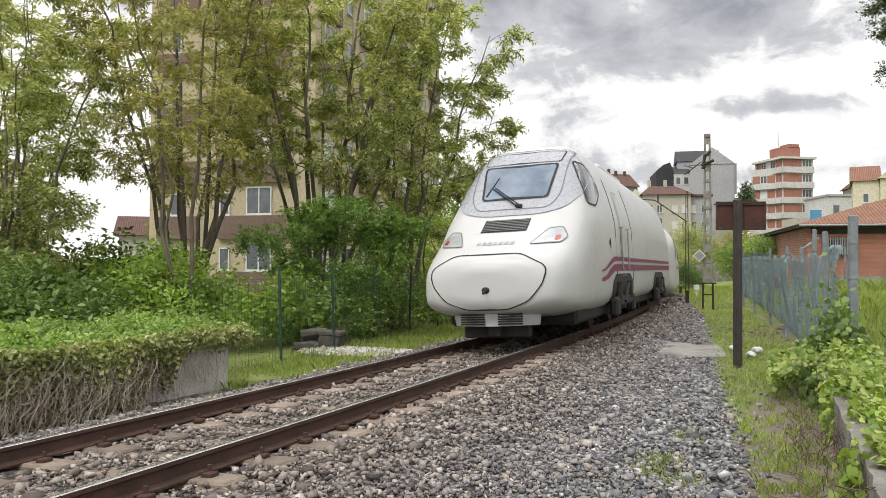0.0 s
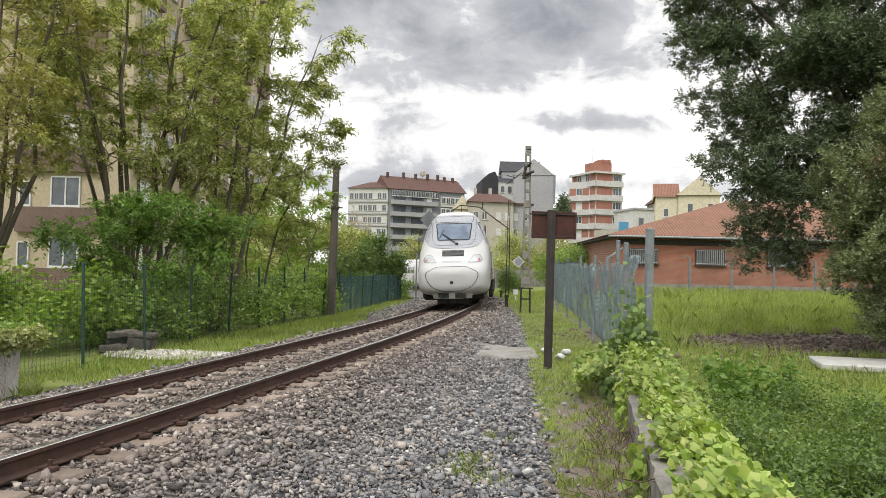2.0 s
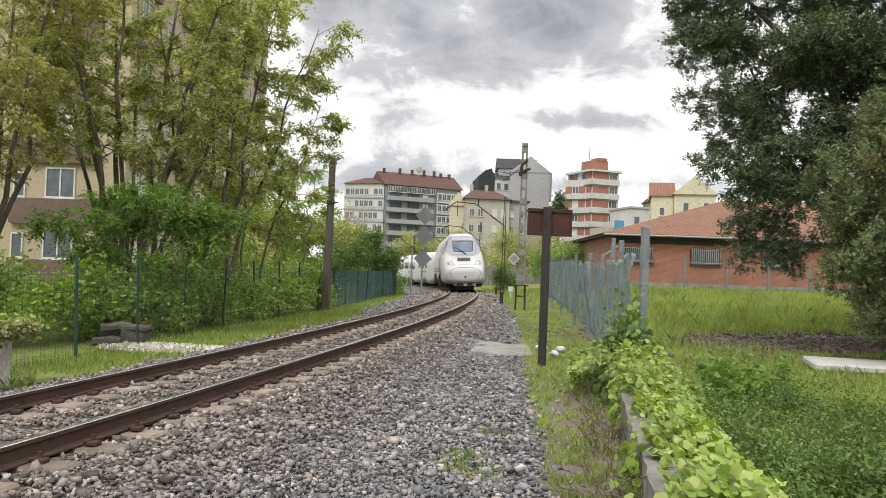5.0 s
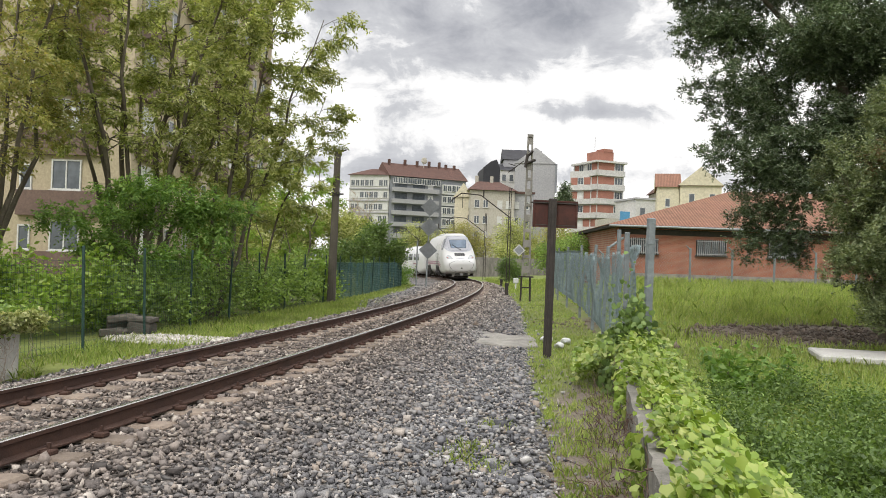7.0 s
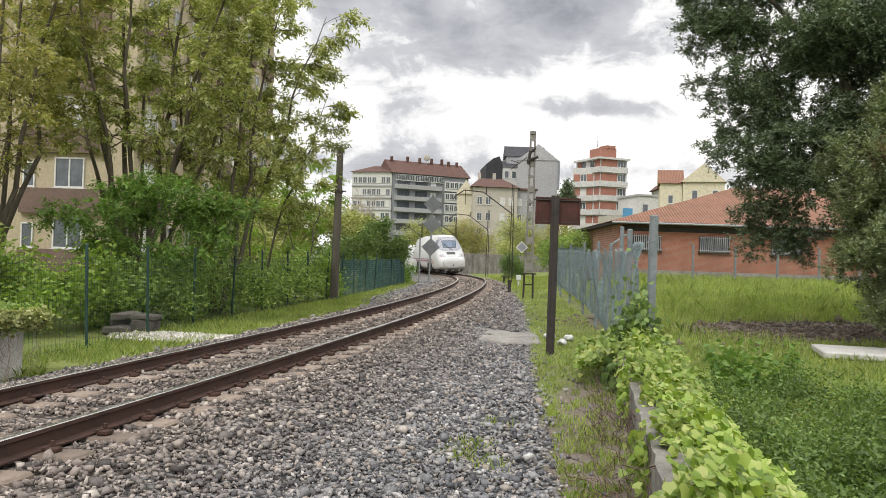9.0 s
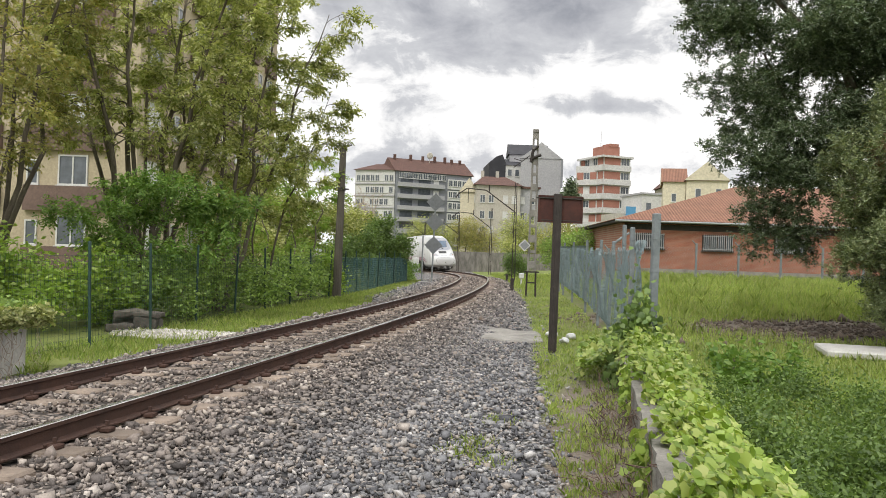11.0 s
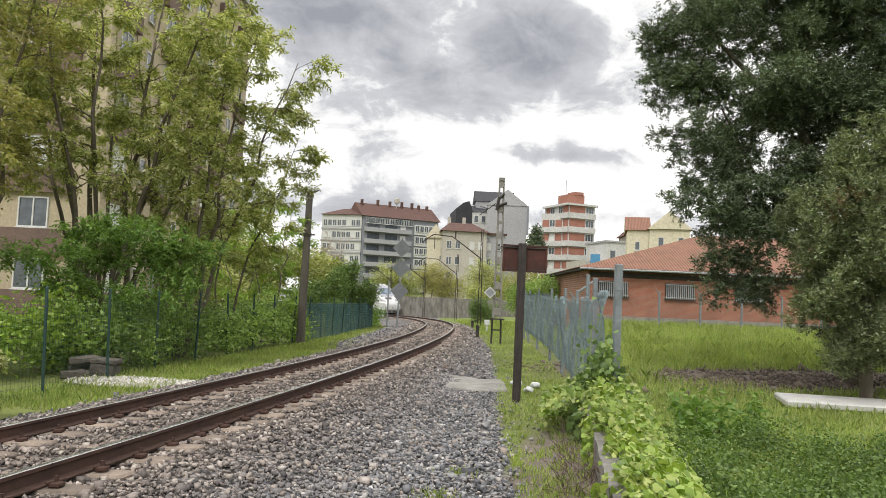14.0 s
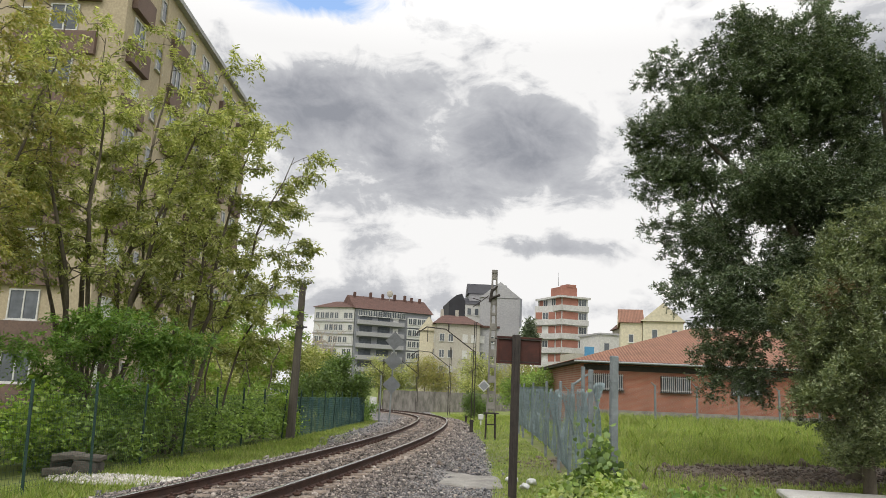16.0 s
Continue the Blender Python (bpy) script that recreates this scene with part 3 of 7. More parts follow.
        for z0, z1 in ((1.50, 1.60), (1.27, 1.43)):
            bm = bmesh.new()
            ks = np.concatenate([np.linspace(3.2, 6, 15), np.linspace(6.5, 19.95, 16)])
            rowa, rowb = [], []
            for y in ks:
                dz = -0.30 * (1 - float(smooth(3.2, 5.2, y)))
                th = (z1 - z0) * (0.45 + 0.55 * float(smooth(3.2, 4.6, y)))
                for row, z in ((rowa, z1 + dz - th), (rowb, z1 + dz)):
                    hit, nrm, _, _ = tree.ray_cast(Vector((4 * sx, y, z)), Vector((-sx, 0, 0)))
                    row.append(bm.verts.new(hit + Vector((sx * 0.012, 0, 0))))
            for i in range(len(ks) - 1):
                bm.faces.new((rowa[i], rowa[i + 1], rowb[i + 1], rowb[i]))
            part("stripe", bm, M_PLUM, car, "plum red stripe")
        door = rounded([(6.2, 1.15), (7.0, 1.15), (7.0, 3.2), (6.2, 3.2)], 0.08)
        panel("cab_door", door, sx, M_WHITE, "white cab door", 0.008)
        panel("door_joint", door, sx, M_GRILLE, "", 0.013, inner=0.02)
        for y in (6.05, 7.15):
            bm = bmesh.new()
            rod(bm, (sx * 1.54, y, 1.3), (sx * 1.54, y, 2.3), 0.018, 0.018, 6)
            for z in (1.3, 2.3):
                rod(bm, (sx * 1.45, y, z), (sx * 1.58, y, z), 0.015, 0.015, 6)
            part("handrail", bm, M_GREYSTEEL, car)
        panel("arrow_mark", [(4.35, 1.9), (4.62, 2.02), (4.62, 1.78)], sx, M_BLACK, "", 0.012, rings=2)
        panel("seam", [(5.35, 0.55), (5.38, 0.55), (5.38, 3.45), (5.35, 3.45)], sx, M_GRILLE, "", 0.011, rings=2)
        panel("seam", [(8.3, 0.55), (8.33, 0.55), (8.33, 3.45), (8.3, 3.45)], sx, M_GRILLE, "", 0.011, rings=2)
        # dark bay in the skirt where the running gear shows
        panel("bogie_bay", rounded([(4.6, 0.46), (8.1, 0.46), (8.1, 1.05), (7.6, 1.20), (5.1, 1.20), (4.6, 1.0)], 0.15), sx, M_UNDER, "black bogie bay", 0.012)
        panel("bogie_bay", rounded([(13.6, 0.46), (17.1, 0.46), (17.1, 1.05), (16.6, 1.20), (14.1, 1.20), (13.6, 1.0)], 0.15), sx, M_UNDER, "black bogie bay", 0.012)
    # wiper
    bm = bmesh.new()

    def front(x, z, lift=0.05):
        hit, nrm, _, _ = tree.ray_cast(Vector((x, -4, z)), Vector((0, 1, 0)))
        return hit + nrm * lift
    rod(bm, front(0.08, 2.58), front(-0.50, 3.00), 0.016, 0.012, 6)
    rod(bm, front(0.16, 2.58), front(-0.46, 3.02), 0.012, 0.010, 6)
    rod(bm, front(-0.60, 2.84, 0.03), front(-0.42, 3.24, 0.03), 0.02, 0.014, 6)
    rod(bm, front(0.08, 2.58), front(0.20, 2.56), 0.04, 0.04, 8)
    part("wiper", bm, M_BLACK, car, "black windscreen wiper")
    # front skirt with louvres, snow plough
    bm = bmesh.new()
    xs = np.linspace(-0.82, 0.82, 13)
    ys = [0.24 + 0.5 * abs(x) ** 2.2 for x in xs]
    rows = [[bm.verts.new((x * (1 - 0.06 * dz), y + dy, z)) for x, y in zip(xs, ys)] for z, dy, dz in ((0.66, 0.0, 0), (0.36, 0.03, 1), (0.36, 0.12, 1), (0.66, 0.12, 0))]
    for r1, r2 in zip(rows, rows[1:] + rows[:1]):
        for i in range(12):
            bm.faces.new((r1[i], r1[i + 1], r2[i + 1], r2[i]))
    part("skirt", bm, M_COACH, car, "grey front skirt")
    for sx in (-1, 1):
        for i in range(5):
            bm = bmesh.new()
            z = 0.39 + i * 0.042
            box(bm, sx * 0.34 - 0.22, 0.235, z, sx * 0.34 + 0.22, 0.31, z + 0.022)
            part("skirt_louvre", bm, M_BLACK, car, "black louvre")
    bm = bmesh.new()
    box(bm, -0.62, 0.55, 0.14, 0.62, 0.75, 0.36, bevel=0.03)
    box(bm, -0.12, 0.40, 0.17, 0.12, 0.60, 0.42, bevel=0.02)
    part("snow_plough", bm, M_UNDER, car, "black snow plough")
    bm = bmesh.new()
    box(bm, -1.25, 1.6, 0.28, 1.25, 19.7, 0.75, bevel=0.06)
    part("underframe", bm, M_UNDER, car, "black underframe with equipment")
    for y in (6.2, 15.4):
        bogie(car, y, WHEELS, "black bogie")
    # roof equipment
    bm = bmesh.new()
    box(bm, -0.7, 8.5, 4.0, 0.7, 12.5, 4.25, bevel=0.08)
    box(bm, -0.6, 13.5, 4.0, 0.6, 17.5, 4.23, bevel=0.08)
    part("roof_unit", bm, M_COACH, car, "grey roof equipment")
    return car


def coach(height, label):
    car = empty("train_coach", Matrix(), label, "train", "coaches of the train")
    st = [(0.0, 1.40, 0.50, height - 0.05), (0.15, 1.47, 0.45, height), (6, 1.48, 0.45, height), (12.75, 1.47, 0.45, height), (12.9, 1.40, 0.5, height - 0.05)]
    bm = loft_mesh(st, body_ring, "body")
    tree = BVHTree.FromBMesh(bm)
    part("body", bm, M_COACH, car, "pale grey body shell", smooth=True)
    for sx in (-1, 1):
        for i in range(5):
            y0 = 1.6 + i * 2.0
            part("window", on_shell(tree, rounded([(y0, 1.75), (y0 + 1.5, 1.75), (y0 + 1.5, 2.5), (y0, 2.5)], 0.1), sx, 0.012), M_GLASS, car, "dark window", smooth=True)
        part("stripe", on_shell(tree, [(0.2, 1.3), (12.6, 1.3), (12.6, 1.42), (0.2, 1.42)], sx, 0.012, 2, 0, 0.5), M_PLUM, car, "plum red stripe")
    bm = bmesh.new()
    box(bm, -1.2, 0.6, 0.25, 1.2, 12.3, 0.7, bevel=0.05)
    for y in (0.2, 12.7):
        for sx in (-1, 1):
            rod(bm, (sx * 0.8, y, 0.42), (sx * 0.93, y, 0.42), 0.42, 0.42, 20)
    part("underframe", bm, M_UNDER, car, "black underframe and wheels")
    bm = bmesh.new()
    box(bm, -1.25, 12.9, 0.75, 1.25, 13.2, height - 0.3, bevel=0.05)
    part("gangway", bm, M_BLACK, car, "black rubber gangway")
    return car


POWER = power_car()
COACHES = [coach(3.1, "pale grey low-roofed train coach with dark windows")]
for _ in range(3):
    COACHES.append(copy_thing(COACHES[0], Matrix()))

# where the nose stands along the track, by the second
RUN_T = [0.0, 0.5, 1.0, 1.5, 2.0, 2.5, 3.0, 3.5, 4.0, 4.5, 5.0, 5.5, 6.0, 6.5, 7.0, 7.5, 8.0, 8.5, 9.0, 9.5, 10.0, 10.5, 11.0, 11.5, 12.0, 12.5, 13.0, 13.5, 14.0, 14.5, 15.0, 15.5, 16.0]
RUN_S = [13.5, 18.1, 22.4, 26.8, 31.0, 34.9, 38.6, 42.1, 45.6, 49.5, 53.2, 56.9, 60.3, 63.8, 67.4, 70.6, 73.7, 76.5, 79.1, 81.6, 84.0, 86.3, 88.6, 90.7, 92.8, 94.9, 97.1, 99.5, 102.1, 104.8, 107.6, 110.3, 112.9]


def car_pose(s, a, b):
    """A car whose end is at s and whose running gear stands a and b beyond it."""
    x1, y1, _ = track(s + a)
    x2, y2, _ = track(s + b)
    h = math.atan2(y2 - y1, x2 - x1)
    return pose(x1 - a * math.cos(h), y1 - a * math.sin(h), -float(fall(math.hypot(x1, y1))), 0, -math.degrees(math.atan(CANT / GAUGE)), math.degrees(h) - 90)


def motions():
    walk(POWER, [(t, car_pose(s, 6.2, 15.4)) for t, s in zip(RUN_T, RUN_S)])
    for i, c in enumerate(COACHES):
        walk(c, [(t, car_pose(s + 20.4 + 13.3 * i, 0.2, 12.7)) for t, s in zip(RUN_T, RUN_S)])
    steps = [k / 15 for k in range(241)]
    for w, y in WHEELS:
        walk(w, [(t, pose(0, y, 0.46, -math.degrees((float(np.interp(t, RUN_T, RUN_S)) - RUN_S[0]) / 0.46))) for t in steps])


# ---- masts, signs and posts beside the line ----
def lattice_mast(x, y, h):
    z = gz(x, y)
    mast = empty("catenary_mast", pose(x, y, z), "weathered concrete catenary mast on steel legs", "mast")
    bm = bmesh.new()
    for sx in (-1, 1):
        for yy in (-0.14, 0.14):
            rod(bm, (sx * 0.21, yy, 0), (sx * 0.19, yy, 1.12), 0.028, 0.028, 6)
    box(bm, -0.32, -0.2, 1.10, 0.32, 0.2, 1.16)
    box(bm, -0.2, -0.15, 0.62, 0.2, -0.12, 0.68)
    part("steel_leg", bm, M_DARKSTEEL, mast, "dark steel legs")
    bm = bmesh.new()
    bm.free()
    for sx in (-1, 1):
        bm = bmesh.new()
        rod(bm, (sx * 0.155, 0, 1.16), (sx * 0.09, 0, h), 0.048, 0.042, 6)
        part("upright", bm, M_CONCRETE, mast, "weathered concrete upright")
    for i in range(11):
        a = (i + 0.5) / 11
        w = 0.155 - 0.065 * a
        zz = 1.16 + a * (h - 1.16)
        t = 0.16 if i % 2 == 0 else 0.07
        bm = bmesh.new()
        box(bm, -w, -0.05, zz - t, w, 0.05, zz + t, bevel=0.01)
        part("rung", bm, M_CONCRETE, mast, "concrete cross web")
    bm = bmesh.new()
    box(bm, -0.10, -0.08, h - 0.16, 0.10, 0.08, h, bevel=0.02)
    part("cap", bm, M_CONCRETE, mast)
    bm = bmesh.new()
    rod(bm, (-0.15, -0.1, h - 1.05), (0.12, -0.1, h - 0.75), 0.05, 0.05, 8)
    rod(bm, (-0.2, -0.1, h - 1.5), (-0.1, -0.1, h - 0.9), 0.06, 0.07, 8)
    rod(bm, (-0.25, -0.1, h - 1.35), (0.25, -0.1, h - 1.15), 0.06, 0.06, 8)
    rod(bm, (-0.25, -0.1, h - 1.2), (-0.95, -0.1, h - 1.75), 0.02, 0.02, 6)
    rod(bm, (-0.6, -0.1, h - 1.45), (-0.95, -0.1, h - 1.35), 0.018, 0.018, 6)
    part("insulator", bm, M_DARKSTEEL, mast, "dark insulators and brackets")
    bm = bmesh.new()
    for r, z0, mi in ((0.27, 0.0, 0), (0.205, -0.012, 1)):
        vs = [bm.verts.new((-0.36 + r * a, -0.2 + z0, 2.3 + r * b)) for a, b in ((0, -1), (1, 0), (0, 1), (-1, 0))]
        f = bm.faces.new(vs)
        f.material_index = mi
        f2 = bm.faces.new([bm.verts.new(v.co + Vector((0, 0.006, 0))) for v in reversed(vs)])
    part("diamond_plate", bm, [M_SIGNWHITE, M_SIGNGREY], mast, "white-edged grey diamond plate")
    return mast


M_SIGNWHITE = surface("white_enamel", (0.62, 0.63, 0.62), (0.5, 0.5, 0.49), 0.5, 5, 40, 0.1)
M_SIGNGREY = surface("grey_sign_back", (0.30, 0.315, 0.33), (0.24, 0.25, 0.26), 0.6, 5, 40, 0.1)
lattice_mast(3.72, 34.6, 7.5)


def rusty_sign():
    x, y = 2.01, 14.55
    z = gz(x, y)
    s = empty("rusty_sign", pose(x, y, z, 0, 0.3, 3), "rusty brown metal sign seen from its back on a dark post", "sign")
    bm = bmesh.new()
    box(bm, -0.075, -0.04, -0.1, 0.075, 0.04, 2.98, bevel=0.01)
    box(bm, -0.03, -0.06, 0, 0.03, 0.06, 2.96, bevel=0.008)
    part("post", bm, M_DARKSTEEL, s, "dark steel post")
    for x0, x1 in ((-0.36, -0.005), (0.005, 0.49)):
        bm = bmesh.new()
        box(bm, x0, 0.065, 2.44, x1, 0.085, 2.95)
        for a, b, c, d in ((x0, 2.44, x1, 2.47), (x0, 2.92, x1, 2.95), (x0, 2.44, x0 + 0.03, 2.95), (x1 - 0.03, 2.44, x1, 2.95)):
            box(bm, a, 0.04, b, c, 0.067, d)
        part("plate", bm, M_RUSTSIGN, s, "rust-brown folded plate")
    bm = bmesh.new()
    rod(bm, (-0.40, 0.05, 2.90), (0.49, 0.05, 2.90), 0.015, 0.015, 6)
    rod(bm, (-0.30, 0.05, 2.48), (0.45, 0.05, 2.48), 0.012, 0.012, 6)
    part("bracket", bm, M_DARKSTEEL, s)


rusty_sign()


def diamond_signal():
    x, y = -1.05, 50.5
    s = empty("diamond_sign", pose(x, y, gz(x, y), 0, 1, 5), "grey pole with three diamond sign plates", "sign")
    bm = bmesh.new()
    rod(bm, (0, 0, 0), (0, 0, 5.9), 0.055, 0.05, 8)
    part("pole", bm, M_GREYSTEEL, s)
    bm = bmesh.new()
    box(bm, -0.9, -0.5, -0.05, 0.9, 0.5, 0.06, bevel=0.03)
    part("base_slab", bm, M_CONCRETE, s, "pale concrete base")
    for z in (5.25, 3.95, 2.45):
        bm = bmesh.new()
        r = 0.6
        vs = [bm.verts.new((r * a, -0.08, z + r * b)) for a, b in ((0, -1), (1, 0), (0, 1), (-1, 0))]
        f = bm.faces.new(vs)
        bmesh.ops.solidify(bm, geom=[f], thickness=0.02)
        part("plate", bm, M_SIGNGREY, s, "grey back of a diamond plate")
    s2 = empty("short_pole", pose(-1.75, 52, gz(-1.75, 52)), "short grey steel pole", "pole")
    bm = bmesh.new()
    rod(bm, (0, 0, 0), (0, 0, 3.1), 0.05, 0.05, 8)
    part("shaft", bm, M_GREYSTEEL, s2)


diamond_signal()


def cantilever(x, y, h, reach, small=False):
    p = empty("cantilever_pole", pose(x, y, gz(x, y)), "slim dark catenary pole with a bent bracket arm", "mast", "catenary poles")
    bm = bmesh.new()
    for sx in (-0.12, 0.12):
        rod(bm, (sx, 0, 0), (sx * 0.5, 0, h), 0.035, 0.03, 6)
    for i in range(9):
        z = h * (i + 0.5) / 9
        rod(bm, (-0.1, 0, z), (0.1, 0, z + 0.3), 0.015, 0.015, 5)
    part("lattice_shaft", bm, M_DARKSTEEL, p)
    bm = bmesh.new()
    pts = [(0, 0, h * 0.70), (-reach * 0.5, 0, h * 0.915), (-reach * 0.82, 0, h * 0.93), (-reach * 0.98, 0, h * 0.86), (-reach, 0, h * 0.83)]
    for a, b in zip(pts, pts[1:]):
        rod(bm, a, b, 0.045, 0.04, 6)
    rod(bm, (-reach * 0.8, 0, h * 0.93), (-reach * 0.8, 0, h * 0.78), 0.03, 0.03, 6)
    rod(bm, (-reach * 0.45, 0, h * 0.90), (-reach * 0.45, 0, h * 0.97), 0.06, 0.06, 6)
    part("bracket_arm", bm, M_DARKSTEEL, p, "bent dark bracket arm")


cantilever(5.05, 60, 7.6, 4.6)
cantilever(4.5, 84, 7.2, 4.3)
cantilever(1.2, 98, 7.0, 4.3)
cantilever(-3.4, 108, 7.0, 4.0)


M_POLE = surface("stained_pole", (0.12, 0.105, 0.085), (0.07, 0.06, 0.05), 0.9, 2.0, 30, 0.4, stretch=(1, 1, 0.2))


def concrete_pole():
    x, y = -4.35, 30.5
    p = empty("concrete_pole", pose(x, y, gz(x, y), 0, 0.6, 0), "tall dark-stained weathered concrete pole", "pole")
    bm = bmesh.new()
    rod(bm, (0, 0, 0), (0, 0, 6.0), 0.175, 0.125, 12)
    part("shaft", bm, M_POLE, p)
    bm = bmesh.new()
    rod(bm, (-0.3, 0, 4.3), (0.3, 0, 4.3), 0.03, 0.03, 6)
    box(bm, -0.15, -0.15, 4.22, 0.15, 0.15, 4.36)
    part("clamp", bm, M_DARKSTEEL, p, "rusty steel clamp")
    bm = bmesh.new()
    rod(bm, (-0.1, -0.1, 5.85), (0.35, -0.1, 6.05), 0.03, 0.03, 6)
    part("bracket", bm, M_DARKSTEEL, p, "rusty steel bracket")


concrete_pole()


def small_posts():
    for x, y, h, mat_ in ((3.09, 37.1, 0.62, M_DARKSTEEL), (4.0, 52.5, 0.5, M_DARKSTEEL)):
        o = empty("marker_post", pose(x, y, gz(x, y)), "short dark marker post in the gravel", "post", "short marker posts")
        bm = bmesh.new()
        box(bm, -0.08, -0.06, -0.1, 0.08, 0.06, h, bevel=0.015)
        box(bm, -0.095, -0.075, h - 0.12, 0.095, 0.075, h - 0.06)
        part("shaft", bm, mat_, o)
    o = empty("signal_stand", pose(4.55, 48.0, gz(4.55, 48.0)), "small white signal stand on the verge", "signal")
    bm = bmesh.new()
    rod(bm, (0, 0, 0), (0, 0, 0.5), 0.05, 0.05, 8)
    box(bm, -0.16, -0.1, 0.45, 0.16, 0.1, 0.78, bevel=0.03)
    part("head", bm, M_SIGNWHITE, o)
    o = empty("white_cabinet", pose(-3.9, 92, gz(-3.9, 92)), "white equipment cabinet beside the far curve", "cabinet")
    bm = bmesh.new()
    box(bm, -0.4, -0.3, 0, 0.4, 0.3, 1.9, bevel=0.03)
    box(bm, -0.34, -0.315, 0.15, 0.34, -0.3, 1.75, bevel=0.005)
    part("body", bm, M_SIGNWHITE, o)
    # concrete slab beside the gravel strip
    o = empty("concrete_slab", pose(1.62, 17.3, gz(1.6, 17.3) - 0.02, 0, 0, -4), "worn flat concrete slab on the verge", "slab")
    bm = bmesh.new()
    box(bm, -0.82, -1.2, -0.1, 0.50, 1.25, 0.07, bevel=0.03)
    bmesh.ops.subdivide_edges(bm, edges=bm.edges[:], cuts=4, use_grid_fill=True)
    for v in bm.verts:
        v.co += noise.noise_vector(v.co * 2.3) * 0.06
    part("top", bm, M_CONCRETE, o)
    o = empty("concrete_path", pose(9.9, 18.3, gz(9.9, 18.3) + 0.12, 2, 0, -14), "pale concrete slab lying in the field", "slab")
    bm = bmesh.new()
    box(bm, -1.0, -0.7, -0.1, 3.2, 0.7, 0.06, bevel=0.03)
    part("top", bm, M_PALE, o)
    # loose concrete blocks by the left fence
    rng = random.Random(8)
    for x, y, z, sx, sy, sz, a in ((-6.85, 16.3, 0, 0.55, 0.3, 0.16, 12), (-6.35, 16.5, 0, 0.50, 0.32, 0.30, -4), (-6.9, 16.7, 0, 0.5, 0.3, 0.32, 20), (-6.75, 16.5, 0.30, 0.62, 0.25, 0.14, 14), (-6.32, 16.5, 0.30, 0.56, 0.30, 0.11, -6)):
        bm = bmesh.new()
        box(bm, -sx / 2, -sy / 2, 0, sx / 2, sy / 2, sz, bevel=0.025)
        bmesh.ops.subdivide_edges(bm, edges=bm.edges[:], cuts=2, use_grid_fill=True)
        for v in bm.verts:
            v.co += noise.noise_vector(v.co * 5 + Vector((x, y, z))) * 0.045
        o = part("concrete_block", bm, M_DARKCONC, None)
        o.matrix_basis = pose(x, y, gz(x, y) + z, rng.uniform(-3, 3), rng.uniform(-3, 3), a)
        tagged(o, "weathered dark concrete block in a loose pile", "block", "loose concrete blocks")
    # scraps of white rubbish on the verge
    for x, y, a in ((2.35, 17.2, 0), (2.75, 17.0, 40), (2.45, 16.0, 80)):
        bm = bmesh.new()
        bmesh.ops.create_icosphere(bm, subdivisions=2, radius=0.14)
        for v in bm.verts:
            v.co = Vector((v.co.x, v.co.y * 0.7, v.co.z * 0.45)) + noise.noise_vector(v.co * 9 + Vector((x, y, 0))) * 0.06
        o = part("plastic_scrap", bm, M_SIGNWHITE, None, smooth=True)
        o.matrix_basis = pose(x, y, gz(x, y) + 0.08, 0, 0, a)
        tagged(o, "crumpled white plastic scrap in the grass", "litter", "scraps of litter")


M_PALE = surface("pale_concrete", (0.52, 0.51, 0.48), (0.42, 0.41, 0.39), 0.85, 2, 30, 0.2)
M_DARKCONC = surface("dark_concrete", (0.14, 0.125, 0.105), (0.08, 0.07, 0.06), 0.9, 5, 40, 0.5, rand=True)
small_posts()


# ---- fences ----
M_WIRE = surface("galvanised_wire", (0.27, 0.34, 0.36), (0.17, 0.225, 0.24), 0.6, 3, 30, 0.05, metal=0.1)
M_GREENWIRE = surface("green_wire", (0.022, 0.058, 0.045), (0.015, 0.042, 0.034), 0.6, 3, 30, 0.05)
M_NET = surface("green_netting", (0.06, 0.13, 0.125), (0.04, 0.095, 0.09), 0.8, 3, 30, 0.1)


def path_point(pts, t):
    """The point t metres along a line of plan points."""
    for a, b in zip(pts, pts[1:]):
        d = math.hypot(b[0] - a[0], b[1] - a[1])
        if t <= d or b is pts[-1]:
            return tuple(a[i] + (b[i] - a[i]) * t / d for i in range(2)), (b[0] - a[0]) / d, (b[1] - a[1]) / d
        t -= d


